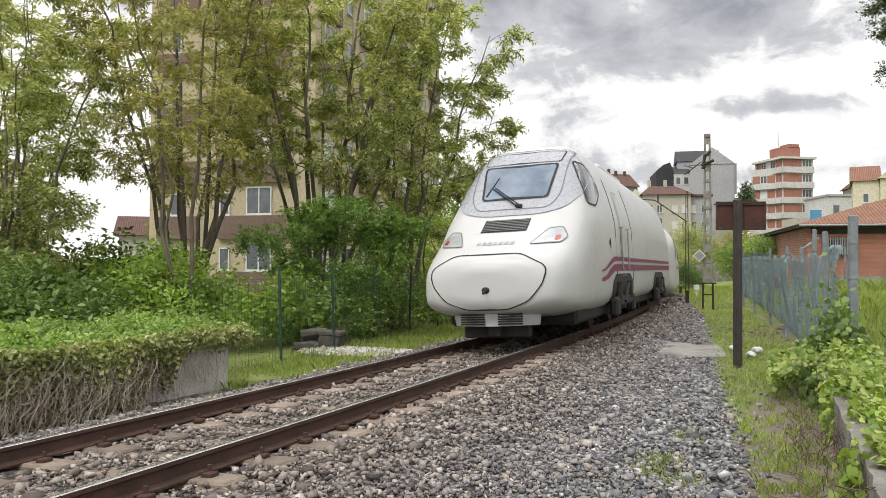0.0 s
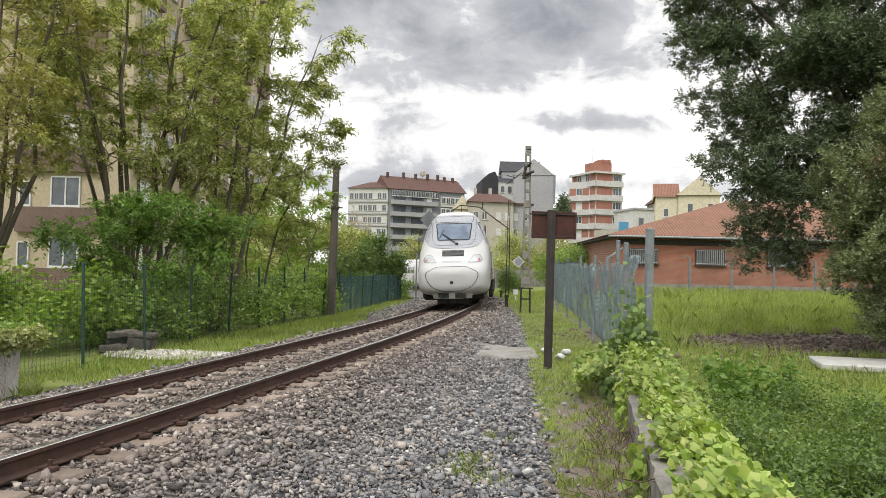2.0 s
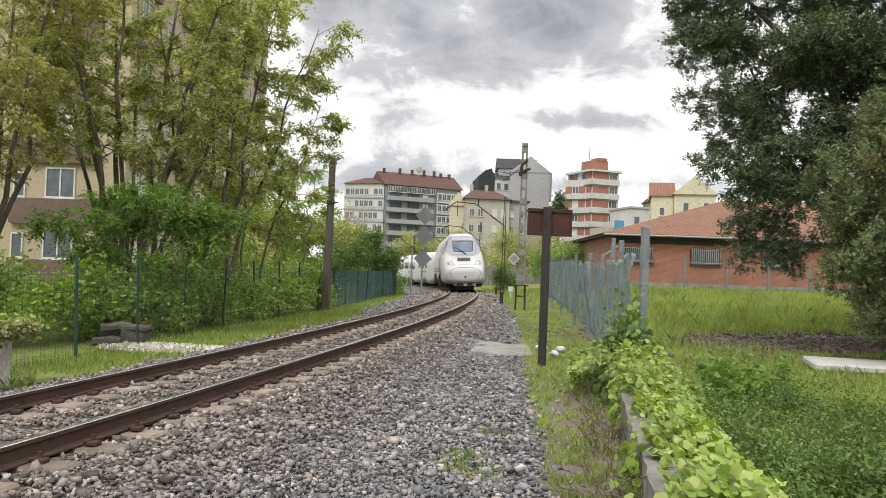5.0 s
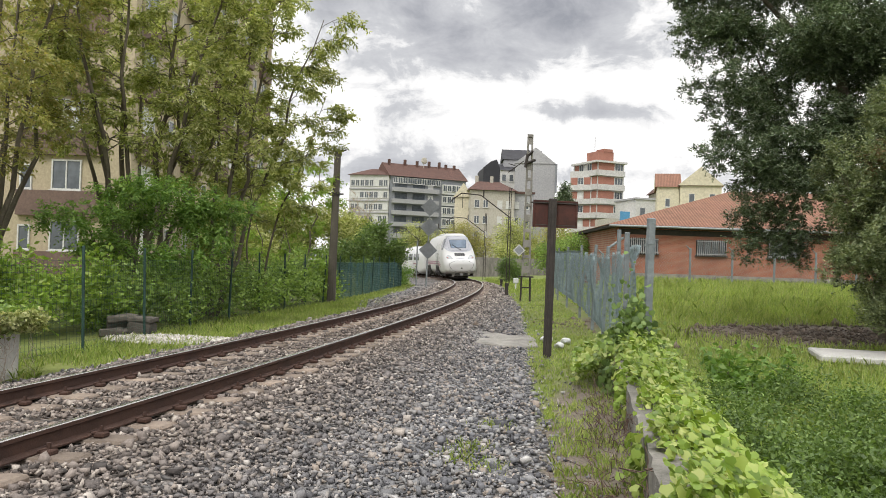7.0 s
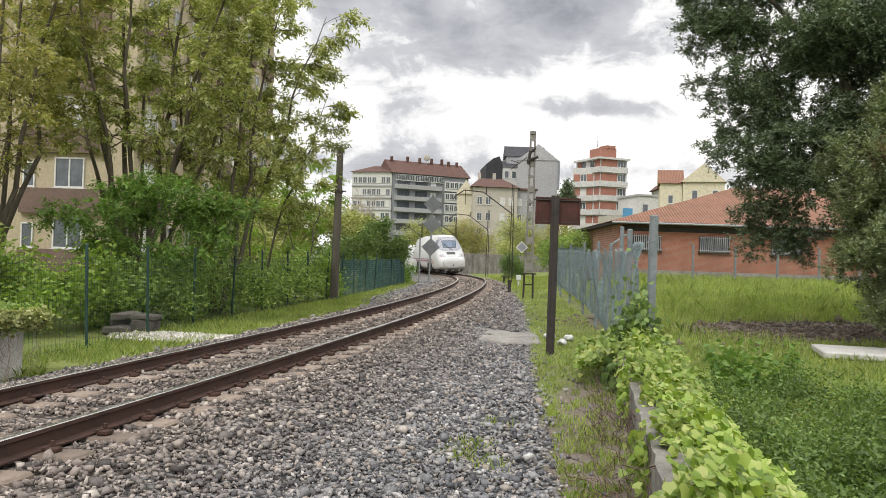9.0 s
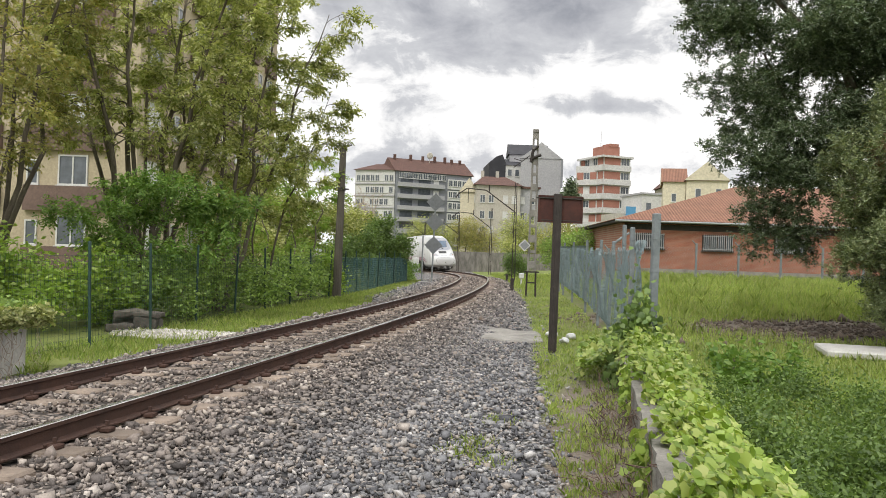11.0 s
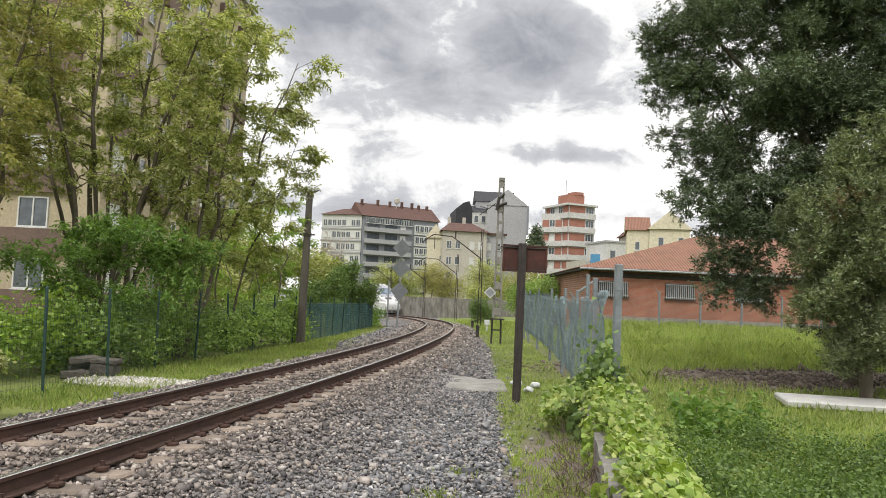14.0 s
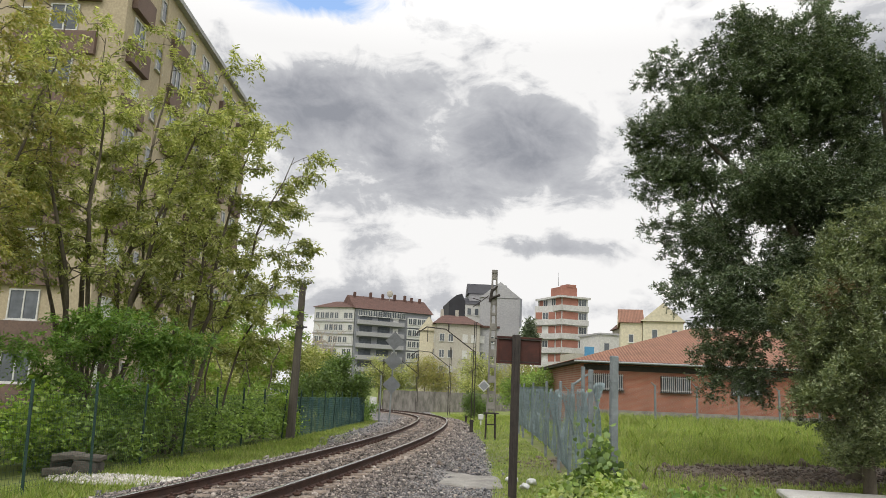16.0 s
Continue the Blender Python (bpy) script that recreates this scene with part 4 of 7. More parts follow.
def wire_mesh(name, pts, z_of, height, cell, r, material, parent, wav=0.0, sag=0.0, seed=1, square=False, label=""):
    """Woven wire: zigzag strands (or a square net) of three-sided wire along a line in the plan."""
    length = sum(math.hypot(b[0] - a[0], b[1] - a[1]) for a, b in zip(pts, pts[1:]))
    rng = random.Random(seed)
    paths = []
    nx, nz = int(length / cell), int(height / cell)

    def place(u, v):
        (x, y), dx, dy = path_point(pts, min(max(u, 0), length - 1e-3))
        n1 = noise.noise(Vector((u * 0.9, v * 0.5, seed)))
        n2 = noise.noise(Vector((u * 1.7, v * 0.6, seed + 9)))
        off = wav * (n1 + 0.5 * n2) * (0.3 + v / height)
        z = z_of(x, y) + v - sag * (v / height) * (0.5 + 0.5 * noise.noise(Vector((u * 0.7, 3.3, seed))))
        return (x - dy * off, y + dx * off, z)
    if square:
        for i in range(nx + 1):
            paths.append([place(i * cell, height * j / 6) for j in range(7)])
        for j in range(nz + 1):
            k = max(2, int(length / 0.5))
            paths.append([place(length * i / k, j * height / nz) for i in range(k + 1)])
    else:
        for i in range(nx + 1):
            paths.append([place(i * cell + (cell * 0.5 if j % 2 else -cell * 0.5), j * cell) for j in range(nz + 1)])
    vs, qs = [], []
    for p in paths:
        p = np.array(p)
        b = len(vs)
        for i, c in enumerate(p):
            d = p[min(i + 1, len(p) - 1)] - p[max(i - 1, 0)]
            d = d / (np.linalg.norm(d) + 1e-9)
            n1 = np.cross(d, (0.3, 0.9, 0.2))
            n1 /= np.linalg.norm(n1)
            n2 = np.cross(d, n1)
            for k in range(3):
                a = k * math.tau / 3
                vs.append(c + r * (math.cos(a) * n1 + math.sin(a) * n2))
        for i in range(len(p) - 1):
            for k in range(3):
                k2 = (k + 1) % 3
                qs.append((b + i * 3 + k, b + i * 3 + k2, b + i * 3 + 3 + k2, b + i * 3 + 3 + k))
    ob = new(name, fast_mesh(name, np.array(vs), np.array(qs), 4, material))
    ob.parent = parent
    return tagged(ob, label)


def right_fence():
    f = empty("chain_link_fence", Matrix(), "sagging grey chain-link fence on concrete posts", "fence")
    line = [(3.05, 11.9), (3.75, 18.0), (4.6, 26.0), (5.75, 40.0)]

    def zb(x, y):
        return float(np.interp(y, [11.9, 18, 26, 40], [-0.05, -0.1, 0.05, 0.2]))
    wire_mesh("netting", line[:3], zb, 1.9, 0.06, 0.0065, M_WIRE, f, 0.32, 0.3, 3, label="sagging blue-grey woven wire")
    wire_mesh("netting", line[2:], zb, 1.95, 0.085, 0.010, M_WIRE, f, 0.16, 0.1, 4, label="blue-grey woven wire")
    for i, (x, y, h, lean) in enumerate(((3.16, 11.9, 2.2, 0.5), (2.95, 12.4, 2.0, -0.5), (3.5, 15.4, 2.2, -0.5), (3.72, 17.8, 1.95, 2.0), (4.1, 21.0, 2.0, 1.0), (4.55, 25.5, 2.0, 0), (5.0, 31, 2.0, 0), (5.45, 36.5, 2.0, 0), (5.75, 40, 2.0, 0))):
        bm = bmesh.new()
        t = 0.055 if i < 1 else 0.036
        box(bm, -t, -t, -0.5, t, t, h, bevel=0.012)
        for k in range(4):
            box(bm, -t - 0.006, -t - 0.006, 0.3 + k * 0.5, t + 0.006, t + 0.006, 0.315 + k * 0.5)
        if i == 3:
            rod(bm, (0, 0, h - 0.05), (0.35, 0.0, h + 0.22), 0.03, 0.025, 6)
        p = part("fence_post", bm, M_POST, f, "grey concrete post")
        p.matrix_basis = pose(x, y, zb(x, y), 0, lean, 6)
    # far fence in front of the brick building
    g = empty("field_fence", Matrix(), "thin wire fence on concrete posts before the brick building", "fence")

    def zg(x, y):
        return gz(x, y)
    line = [(6.2, 42.0), (16.5, 44.0), (26, 45.5)]
    wire_mesh("netting", line, zg, 1.85, 0.16, 0.008, M_GREYSTEEL, g, 0.0, 0.0, 7, label="thin grey wire")
    for t in np.arange(0, 19.8, 2.6):
        (x, y), dx, dy = path_point(line, t)
        bm = bmesh.new()
        box(bm, -0.05, -0.05, -0.2, 0.05, 0.05, 2.0, bevel=0.012)
        rod(bm, (0, 0, 1.9), (-0.25, 0, 2.15), 0.04, 0.03, 6)
        p = part("fence_post", bm, M_POST, g, "pale concrete post")
        p.matrix_basis = pose(x, y, zg(x, y), 0, 0, 8)


M_POST = surface("post_concrete", (0.24, 0.265, 0.275), (0.14, 0.16, 0.17), 0.9, 5, 40, 0.5)
right_fence()


def left_fence():
    f = empty("green_mesh_fence", Matrix(), "dark green wire mesh fence along the bushes", "fence")
    line = [(-6.55, 10.6), (-6.24, 13.6), (-5.99, 18.3), (-5.35, 24.5), (-4.55, 32.0), (-3.95, 37.5), (-2.65, 50.5)]
    wire_mesh("netting", line[:4], gz, 1.65, 0.10, 0.0024, M_GREENWIRE, f, 0.04, 0.05, 11, True, label="thin green wire mesh")
    wire_mesh("netting", line[3:5], gz, 1.65, 0.12, 0.0035, M_GREENWIRE, f, 0.04, 0.05, 12, True, label="thin green wire mesh")
    wire_mesh("netting", line[4:], gz, 1.6, 0.10, 0.010, M_NET, f, 0.05, 0.06, 13, True, label="dense dark green netting")
    rng = random.Random(4)
    total = sum(math.hypot(b[0] - a[0], b[1] - a[1]) for a, b in zip(line, line[1:]))
    t = 3.0
    while t < total:
        (x, y), dx, dy = path_point(line, t)
        bm = bmesh.new()
        rod(bm, (0, 0, -0.2), (0, 0, 1.85), 0.028, 0.028, 8)
        rod(bm, (0, 0, 1.85), (0, 0, 1.88), 0.034, 0.02, 8)
        p = part("fence_post", bm, M_GREENWIRE, f, "dark green steel post")
        p.matrix_basis = pose(x, y, gz(x, y), rng.uniform(-2, 2), rng.uniform(-3, 3), 0)
        t += 2.45


left_fence()


# ---- walls by the line ----
def slab_wall(name, pts, thick, z0, z1, material, label, cells=0.12, rough=0.02, seed=2, ragged=0.0):
    """A standing wall along plan points, its faces uneven."""
    length = sum(math.hypot(b[0] - a[0], b[1] - a[1]) for a, b in zip(pts, pts[1:]))
    n, k = int(length / cells), max(4, int((z1 - z0) / cells))
    prof = [(0, j / k) for j in range(k + 1)] + [(1, 1 - j / k) for j in range(k + 1)]
    vs, fs = [], []
    for i in range(n + 1):
        (x, y), dx, dy = path_point(pts, min(length * i / n, length - 1e-3))
        top = z1 + ragged * noise.noise(Vector((i * 0.13, seed, 0)))
        for side, f in prof:
            p = Vector((x + dy * thick * side, y - dx * thick * side, z0 + (top - z0) * f))
            p += noise.noise_vector(p * 3.0 + Vector((seed, 0, 0))) * rough
            vs.append(p)
    m = len(prof)
    for i in range(n):
        for j in range(m):
            a, b = i * m + j, i * m + (j + 1) % m
            fs.append((a, b, b + m, a + m))
    fs.append(tuple(range(m)))
    fs.append(tuple(range(n * m + m - 1, n * m - 1, -1)))
    ob = raw(name, vs, fs, material)
    return tagged(ob, label, "wall", kind="structure")


M_OLDWALL = surface("weathered_wall", (0.25, 0.235, 0.21), (0.11, 0.105, 0.09), 0.95, 2.2, 25, 0.7, stretch=(1, 1, 0.35))
slab_wall("wall_right", [(float(wall_x(y)), y) for y in (-3.0, 6.0, 11.6)], 0.30, -0.9, 0.07, M_OLDWALL, "low weathered concrete boundary wall under ivy", 0.12, 0.03, 2, 0.06)
M_RENDER = surface("rendered_wall", (0.60, 0.58, 0.54), (0.36, 0.34, 0.31), 0.95, 1.9, 25, 0.12)
slab_wall("wall_left", [(-5.85, 10.8), (-6.69, 7.26), (-8.4, 1.0), (-10, -5)], 0.35, -0.7, 0.30, M_RENDER, "old rendered wall half covered by ivy", 0.12, 0.006, 6, 0.04)


# ---- buildings ----
M_CREAM = surface("cream_render", (0.44, 0.37, 0.26), (0.39, 0.33, 0.23), 0.9, 0.4, 8, 0.1)
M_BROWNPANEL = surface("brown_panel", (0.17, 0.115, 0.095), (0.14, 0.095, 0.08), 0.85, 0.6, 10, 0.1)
M_GREYWALL = surface("grey_facade", (0.23, 0.24, 0.26), (0.20, 0.21, 0.23), 0.85, 0.2, 4, 0.1)
M_GREYLIGHT = surface("light_grey_render", (0.37, 0.37, 0.38), (0.32, 0.32, 0.33), 0.9, 0.15, 3, 0.1)
M_OFFWHITE = surface("off_white_render", (0.55, 0.545, 0.53), (0.47, 0.465, 0.45), 0.9, 0.2, 3, 0.1)
M_BEIGE = surface("beige_render", (0.46, 0.43, 0.37), (0.39, 0.365, 0.315), 0.9, 0.2, 3, 0.1)
M_YELLOW = surface("yellow_render", (0.60, 0.55, 0.42), (0.54, 0.49, 0.37), 0.9, 0.2, 3, 0.1)
M_REDPANEL = surface("red_brick_panel", (0.34, 0.155, 0.115), (0.29, 0.13, 0.095), 0.85, 0.8, 10, 0.2)
M_SLATE = surface("dark_slate", (0.035, 0.035, 0.042), (0.025, 0.025, 0.03), 0.7, 0.6, 8, 0.2)
M_PANE = glassy("window_pane", (0.10, 0.115, 0.13), 0.12)
M_SHUTTER = surface("white_shutter", (0.62, 0.62, 0.60), (0.52, 0.52, 0.50), 0.7, 3, 20, 0.1)
M_BLUE = surface("blue_awning", (0.10, 0.30, 0.50), (0.08, 0.24, 0.42), 0.8, 1, 8, 0.1)


def tile_material(name, c1, c2, pitch=0.22):
    n = Nodes(name)
    wv = n.t.nodes.new("ShaderNodeTexWave")
    wv.inputs["Scale"].default_value = 1 / pitch / 3.0
    wv.inputs["Distortion"].default_value = 0.6
    n.link(n.co, wv.inputs["Vector"])
    col = n.mix(n.ramp(n.noise(1.1, 5), [(0.3, 0.0), (0.7, 1.0)]), c1, c2)
    col = n.mix(1.0, col, n.ramp(n.noise(9, 4, 0.7), [(0.25, 0.62), (0.75, 1.25)]), "MULTIPLY")
    col = n.mix(1.0, col, n.ramp(wv.outputs["Fac"], [(0.0, 0.7), (1.0, 1.1)]), "MULTIPLY")
    n.bump(wv.outputs["Fac"], 0.5, 0.05)
    return n.done(col, 0.9, 0, 0.2)


M_TILE = tile_material("clay_roof_tile", (0.28, 0.145, 0.10), (0.21, 0.115, 0.08))
M_TILEOLD = tile_material("old_roof_tile", (0.15, 0.085, 0.07), (0.105, 0.065, 0.055))


def brick_material():
    n = Nodes("red_brickwork")
    b = n.t.nodes.new("ShaderNodeTexBrick")
    mp = n.t.nodes.new("ShaderNodeMapping")
    mp.inputs["Rotation"].default_value = (radians(90), 0, 0)
    n.link(n.co, mp.inputs[0])
    n.link(mp.outputs[0], b.inputs["Vector"])
    b.inputs["Scale"].default_value = 1.0
    b.inputs["Brick Width"].default_value, b.inputs["Row Height"].default_value, b.inputs["Mortar Size"].default_value = 0.26, 0.075, 0.008
    b.inputs["Color1"].default_value, b.inputs["Color2"].default_value, b.inputs["Mortar"].default_value = (0.33, 0.13, 0.085, 1), (0.27, 0.105, 0.07, 1), (0.33, 0.22, 0.17, 1)
    col = n.mix(1.0, b.outputs["Color"], n.ramp(n.noise(0.9, 5), [(0.3, 0.8), (0.7, 1.15)]), "MULTIPLY")
    n.bump(b.outputs["Fac"], -0.3, 0.01)
    return n.done(col, 0.9, 0, 0.2)


M_BRICK = brick_material()
WINDOW_MESHES = {}


def window_set(w, h, mullions, frame_mat, pane_mat):
    key = (round(w, 2), round(h, 2), mullions, frame_mat.name, pane_mat.name)
    if key not in WINDOW_MESHES:
        t = 0.07
        bm = bmesh.new()
        rings = [[bm.verts.new((x, y, z)) for x, z in ((a, a), (w - a, a), (w - a, h - a), (a, h - a))] for y, a in ((0.03, 0), (-0.07, 0), (-0.07, t), (0.03, t))]
        for r1, r2 in zip(rings, rings[1:] + rings[:1]):
            for i in range(4):
                bm.faces.new((r1[i], r1[(i + 1) % 4], r2[(i + 1) % 4], r2[i]))
        bmesh.ops.recalc_face_normals(bm, faces=bm.faces[:])
        f = bpy.data.meshes.new("window")
        bm.to_mesh(f)
        bm.free()
        f.materials.append(frame_mat)
        extra = []
        for nm, bx in [("mullion", (w * (i + 1) / (mullions + 1) - 0.035, -0.06, t, w * (i + 1) / (mullions + 1) + 0.035, 0.02, h - t)) for i in range(mullions)] + [("sill", (-0.06, -0.14, -0.08, w + 0.06, 0.02, -0.002))]:
            bm = bmesh.new()
            box(bm, *bx)
            me = bpy.data.meshes.new(nm)
            bm.to_mesh(me)
            bm.free()
            me.materials.append(frame_mat)
            extra.append(me)
        bm = bmesh.new()
        box(bm, t, -0.02, t, w - t, 0.01, h - t)
        p = bpy.data.meshes.new("pane")
        bm.to_mesh(p)
        bm.free()
        p.materials.append(pane_mat)
        WINDOW_MESHES[key] = (f, [p] + extra)
    return WINDOW_MESHES[key]


class House:
    """A building: front along local x at y = 0, depth along +y."""

    def __init__(self, name, label, m, w, d, h):
        self.e = empty(name, m, label, "building")
        self.w, self.d, self.h = w, d, h

    def wall(self, material, x0=0, y0=0, z0=-4, x1=None, y1=None, z1=None, name="wall", label=""):
        bm = bmesh.new()
        box(bm, x0, y0, z0, self.w if x1 is None else x1, self.d if y1 is None else y1, self.h if z1 is None else z1)
        return part(name, bm, material, self.e, label)

    def gable(self, material, ridge, over=0.4, along="x", x0=0, x1=None, y0=0, y1=None, z=None, hip=0.0, end_mat=None):
        x1, y1, z = self.w if x1 is None else x1, self.d if y1 is None else y1, self.h if z is None else z
        bm = bmesh.new()
        if along == "x":
            ym = (y0 + y1) / 2
            a = [(x0 - over, y0 - over, z), (x1 + over, y0 - over, z), (x1 + over, y1 + over, z), (x0 - over, y1 + over, z)]
            r = [(x0 - over + hip, ym, ridge), (x1 + over - hip, ym, ridge)]
            fs = [(0, 1, 5, 4), (2, 3, 4, 5), (1, 2, 5), (3, 0, 4), (3, 2, 1, 0)]
        else:
            xm = (x0 + x1) / 2
            a = [(x0 - over, y0 - over, z), (x1 + over, y0 - over, z), (x1 + over, y1 + over, z), (x0 - over, y1 + over, z)]
            r = [(xm, y0 - over + hip, ridge), (xm, y1 + over - hip, ridge)]
            fs = [(1, 2, 5, 4), (3, 0, 4, 5), (0, 1, 4), (2, 3, 5), (3, 2, 1, 0)]
        vs = [bm.verts.new(p) for p in a + r]
        for i, f in enumerate(fs):
            q = bm.faces.new([vs[k] for k in f])
            q.material_index = 1 if (end_mat and not hip and i in (2, 3)) else 0
        bmesh.ops.translate(bm, vec=(0, 0, 0.02), verts=bm.verts[:])
        return part("roof", bm, [material, end_mat or material], self.e, "")

    def windows(self, face, us, zs, w, h, mullions=1, frame_mat=None, pane_mat=None, skip=0.0, seed=1, lift=0.0):
        rng = random.Random(seed)
        frame_mat = frame_mat or M_SHUTTER
        for z in zs:
            for u in us:
                if rng.random() < skip:
                    continue
                pm = pane_mat or (M_SHUTTER if rng.random() < 0.22 else M_PANE)
                f, p = window_set(w, h, mullions, frame_mat, pm)
                ob = new("window", f)
                ob.parent = self.e
                if face == "front":
                    ob.matrix_basis = pose(u, -0.01 - lift, z)
                elif face == "left":
                    ob.matrix_basis = pose(-0.01 - lift, u + w, z, 0, 0, -90)
                else:
                    ob.matrix_basis = pose(self.w + 0.01 + lift, u, z, 0, 0, 90)
                for me in p:
                    new(me.name.split(".")[0], me).parent = ob

    def boxpart(self, name, material, x0, y0, z0, x1, y1, z1, label="", bevel=0.0):
        bm = bmesh.new()
        box(bm, x0, y0, z0, x1, y1, z1, bevel=bevel)
        return part(name, bm, material, self.e, label)


def left_apartments():
    b = House("apartment_block", "tall cream apartment block with brown balcony panels behind trees", pose(-24.6, 37.2, 0.0, 0, 0, -2.3), 9.6, 24, 23.6)
    b.wall(M_CREAM, label="cream rendered walls")
    b.boxpart("roof", M_GREYLIGHT, -0.4, -0.3, 23.6, 9.95, 24.4, 23.9, "flat roof slab with a pale edge")
    for k in range(8):
        z = 0.4 + k * 2.9
        b.boxpart("balcony_panel", M_BROWNPANEL, 4.2, -0.25, z - 0.45, 8.3, 0.02, z + 0.75, "brown balcony panel")
        b.boxpart("balcony_panel", M_BROWNPANEL, 0.6, -0.25, z - 0.45, 3.0, 0.02, z + 0.75, "brown balcony panel")
        for y0 in (0.5, 6.2, 11.2, 16.2, 20.8):
            b.boxpart("balcony_panel", M_BROWNPANEL, 9.59, y0, z - 0.45, 9.9, y0 + 2.4, z + 0.75, "brown balcony panel")
    zs = [1.2 + k * 2.9 for k in range(8)]
    b.windows("front", [5.8], zs, 1.45, 1.45, 1, M_SHUTTER, None, 0, 3)
    b.windows("front", [4.25, 1.3], zs, 0.6, 1.2, 0, M_SHUTTER, None, 0, 5)
    b.windows("right", [1.0, 6.7, 11.7, 16.7, 21.2], zs, 1.4, 1.4, 1, M_SHUTTER, None, 0, 7)
    b.windows("right", [4.2, 9.4, 14.4, 19.2], zs, 0.8, 1.3, 0, M_SHUTTER, None, 0, 8)
    bm = bmesh.new()
    rod(bm, (10.0, 4.2, 0), (10.0, 4.2, 23.4), 0.06, 0.06, 6)
    part("drainpipe", bm, M_CREAM, b.e)


left_apartments()


def far_grey():
    b = House("grey_apartment_block", "long grey apartment block with balconies and a red tiled roof", pose(-14.2, 200, 2.5, 0, 0, 24), 21.5, 12, 20.2)
    b.wall(M_GREYWALL, label="grey rendered walls")
    b.gable(M_TILEOLD, 24.2, 0.5)
    for k in range(6):
        z = 1.2 + k * 3.0
        b.boxpart("balcony", M_GREYLIGHT, 0.4, -1.0, z, 13.4, 0.0, z + 1.1, "pale grey balcony front")
        # flat wall: dark panes give the shade of the balcony recesses, a white one the shutter
        b.boxpart("recess_panel", M_PANE, 1.2, -0.05, z + 1.15, 4.6, 0.05, z + 2.7)
        b.boxpart("recess_panel", M_PANE, 6.2, -0.05, z + 1.15, 9.6, 0.05, z + 2.7)
        b.boxpart("recess_panel", M_SHUTTER, 10.5, -0.06, z + 1.15, 12.0, 0.05, z + 2.5)
        b.boxpart("glazed_bay", M_SHUTTER, 14.5, -0.6, z + 0.1, 21.0, 0.0, z + 2.7, "white glazed bay")
        b.windows("front", [14.6, 15.9, 17.2, 18.5, 19.8], [z + 0.9], 1.1, 1.6, 1, lift=0.62, seed=k, pane_mat=M_PANE)
    b.windows("front", [0.6 + 1.35 * i for i in range(10)], [18.4], 1.15, 1.5, 1, lift=0.3, pane_mat=M_PANE)
    rng = random.Random(3)
    for x in (1.0, 5.5, 9.0, 12.5, 15.5, 17.5, 20.0):
        b.boxpart("chimney", M_TILEOLD, x, 5.0, 22.4, x + 0.6, 5.7, 24.9 + rng.uniform(0, 0.8))
    bm = bmesh.new()
    bmesh.ops.create_uvsphere(bm, u_segments=14, v_segments=8, radius=0.9)
    bmesh.ops.scale(bm, vec=(1, 0.25, 1), verts=bm.verts[:])
    bmesh.ops.translate(bm, vec=(11.0, 4.5, 25.4), verts=bm.verts[:])
    rod(bm, (11, 4.7, 23), (11, 4.7, 25.4), 0.06, 0.06, 6)
    part("satellite_dish", bm, M_BEIGE, b.e, "beige satellite dish")
    w = House("white_apartment_block", "white apartment block with glazed bays and a red roof", pose(-25.2, 203.5, 2.5, 0, 0, -16), 11.0, 12, 20.4)
    w.wall(M_OFFWHITE)
    w.gable(M_TILEOLD, 22.6, 0.5, hip=4)
    for k in range(6):
        z = 1.2 + k * 3.1
        w.boxpart("floor_band", M_GREYLIGHT, -0.1, -0.25, z - 0.1, 11.1, 0.0, z + 0.25)
        w.windows("front", [0.4 + 1.3 * i for i in range(8)], [z + 0.8], 1.1, 1.6, 1, seed=k)


far_grey()


def far_cream():
    b = House("cream_house", "cream four-storey house with a tiled roof", pose(5.0, 150, 1.5, 0, 0, 6), 8.6, 11, 13.7)
    b.wall(M_BEIGE)
    b.gable(M_TILEOLD, 15.9, 0.5, hip=2.5)
    b.windows("front", [0.7, 2.4, 5.2, 6.9], [1.5, 4.2, 7.2, 10.3], 1.0, 1.5, 1, seed=2)
    b.windows("left", [2.0, 5.0, 8.0], [4.2, 7.2, 10.3], 1.0, 1.5, 1, seed=3)
    for x in (1.5, 4.5):
        b.boxpart("chimney", M_BEIGE, x, 5, 14.5, x + 0.6, 5.6, 17.0)
    y = House("yellow_gable_house", "pale yellow gabled house wall", pose(1.9, 153, 1.5, 0, 0, -4), 3.4, 12, 12.4)
    y.wall(M_YELLOW)
    y.gable(M_TILEOLD, 15.2, 0.3, "y", end_mat=M_YELLOW)
    n = House("narrow_grey_house", "narrow grey house with small windows", pose(13.2, 152, 1.5, 0, 0, 6), 4.2, 10, 13.4)
    n.wall(M_GREYLIGHT)
    n.boxpart("roof", M_TILEOLD, -0.2, -0.4, 13.4, 4.4, 10.2, 13.8)
    n.windows("front", [0.5, 2.4], [1.5, 4.4, 7.3, 10.4], 0.9, 1.4, 0, seed=4)


far_cream()


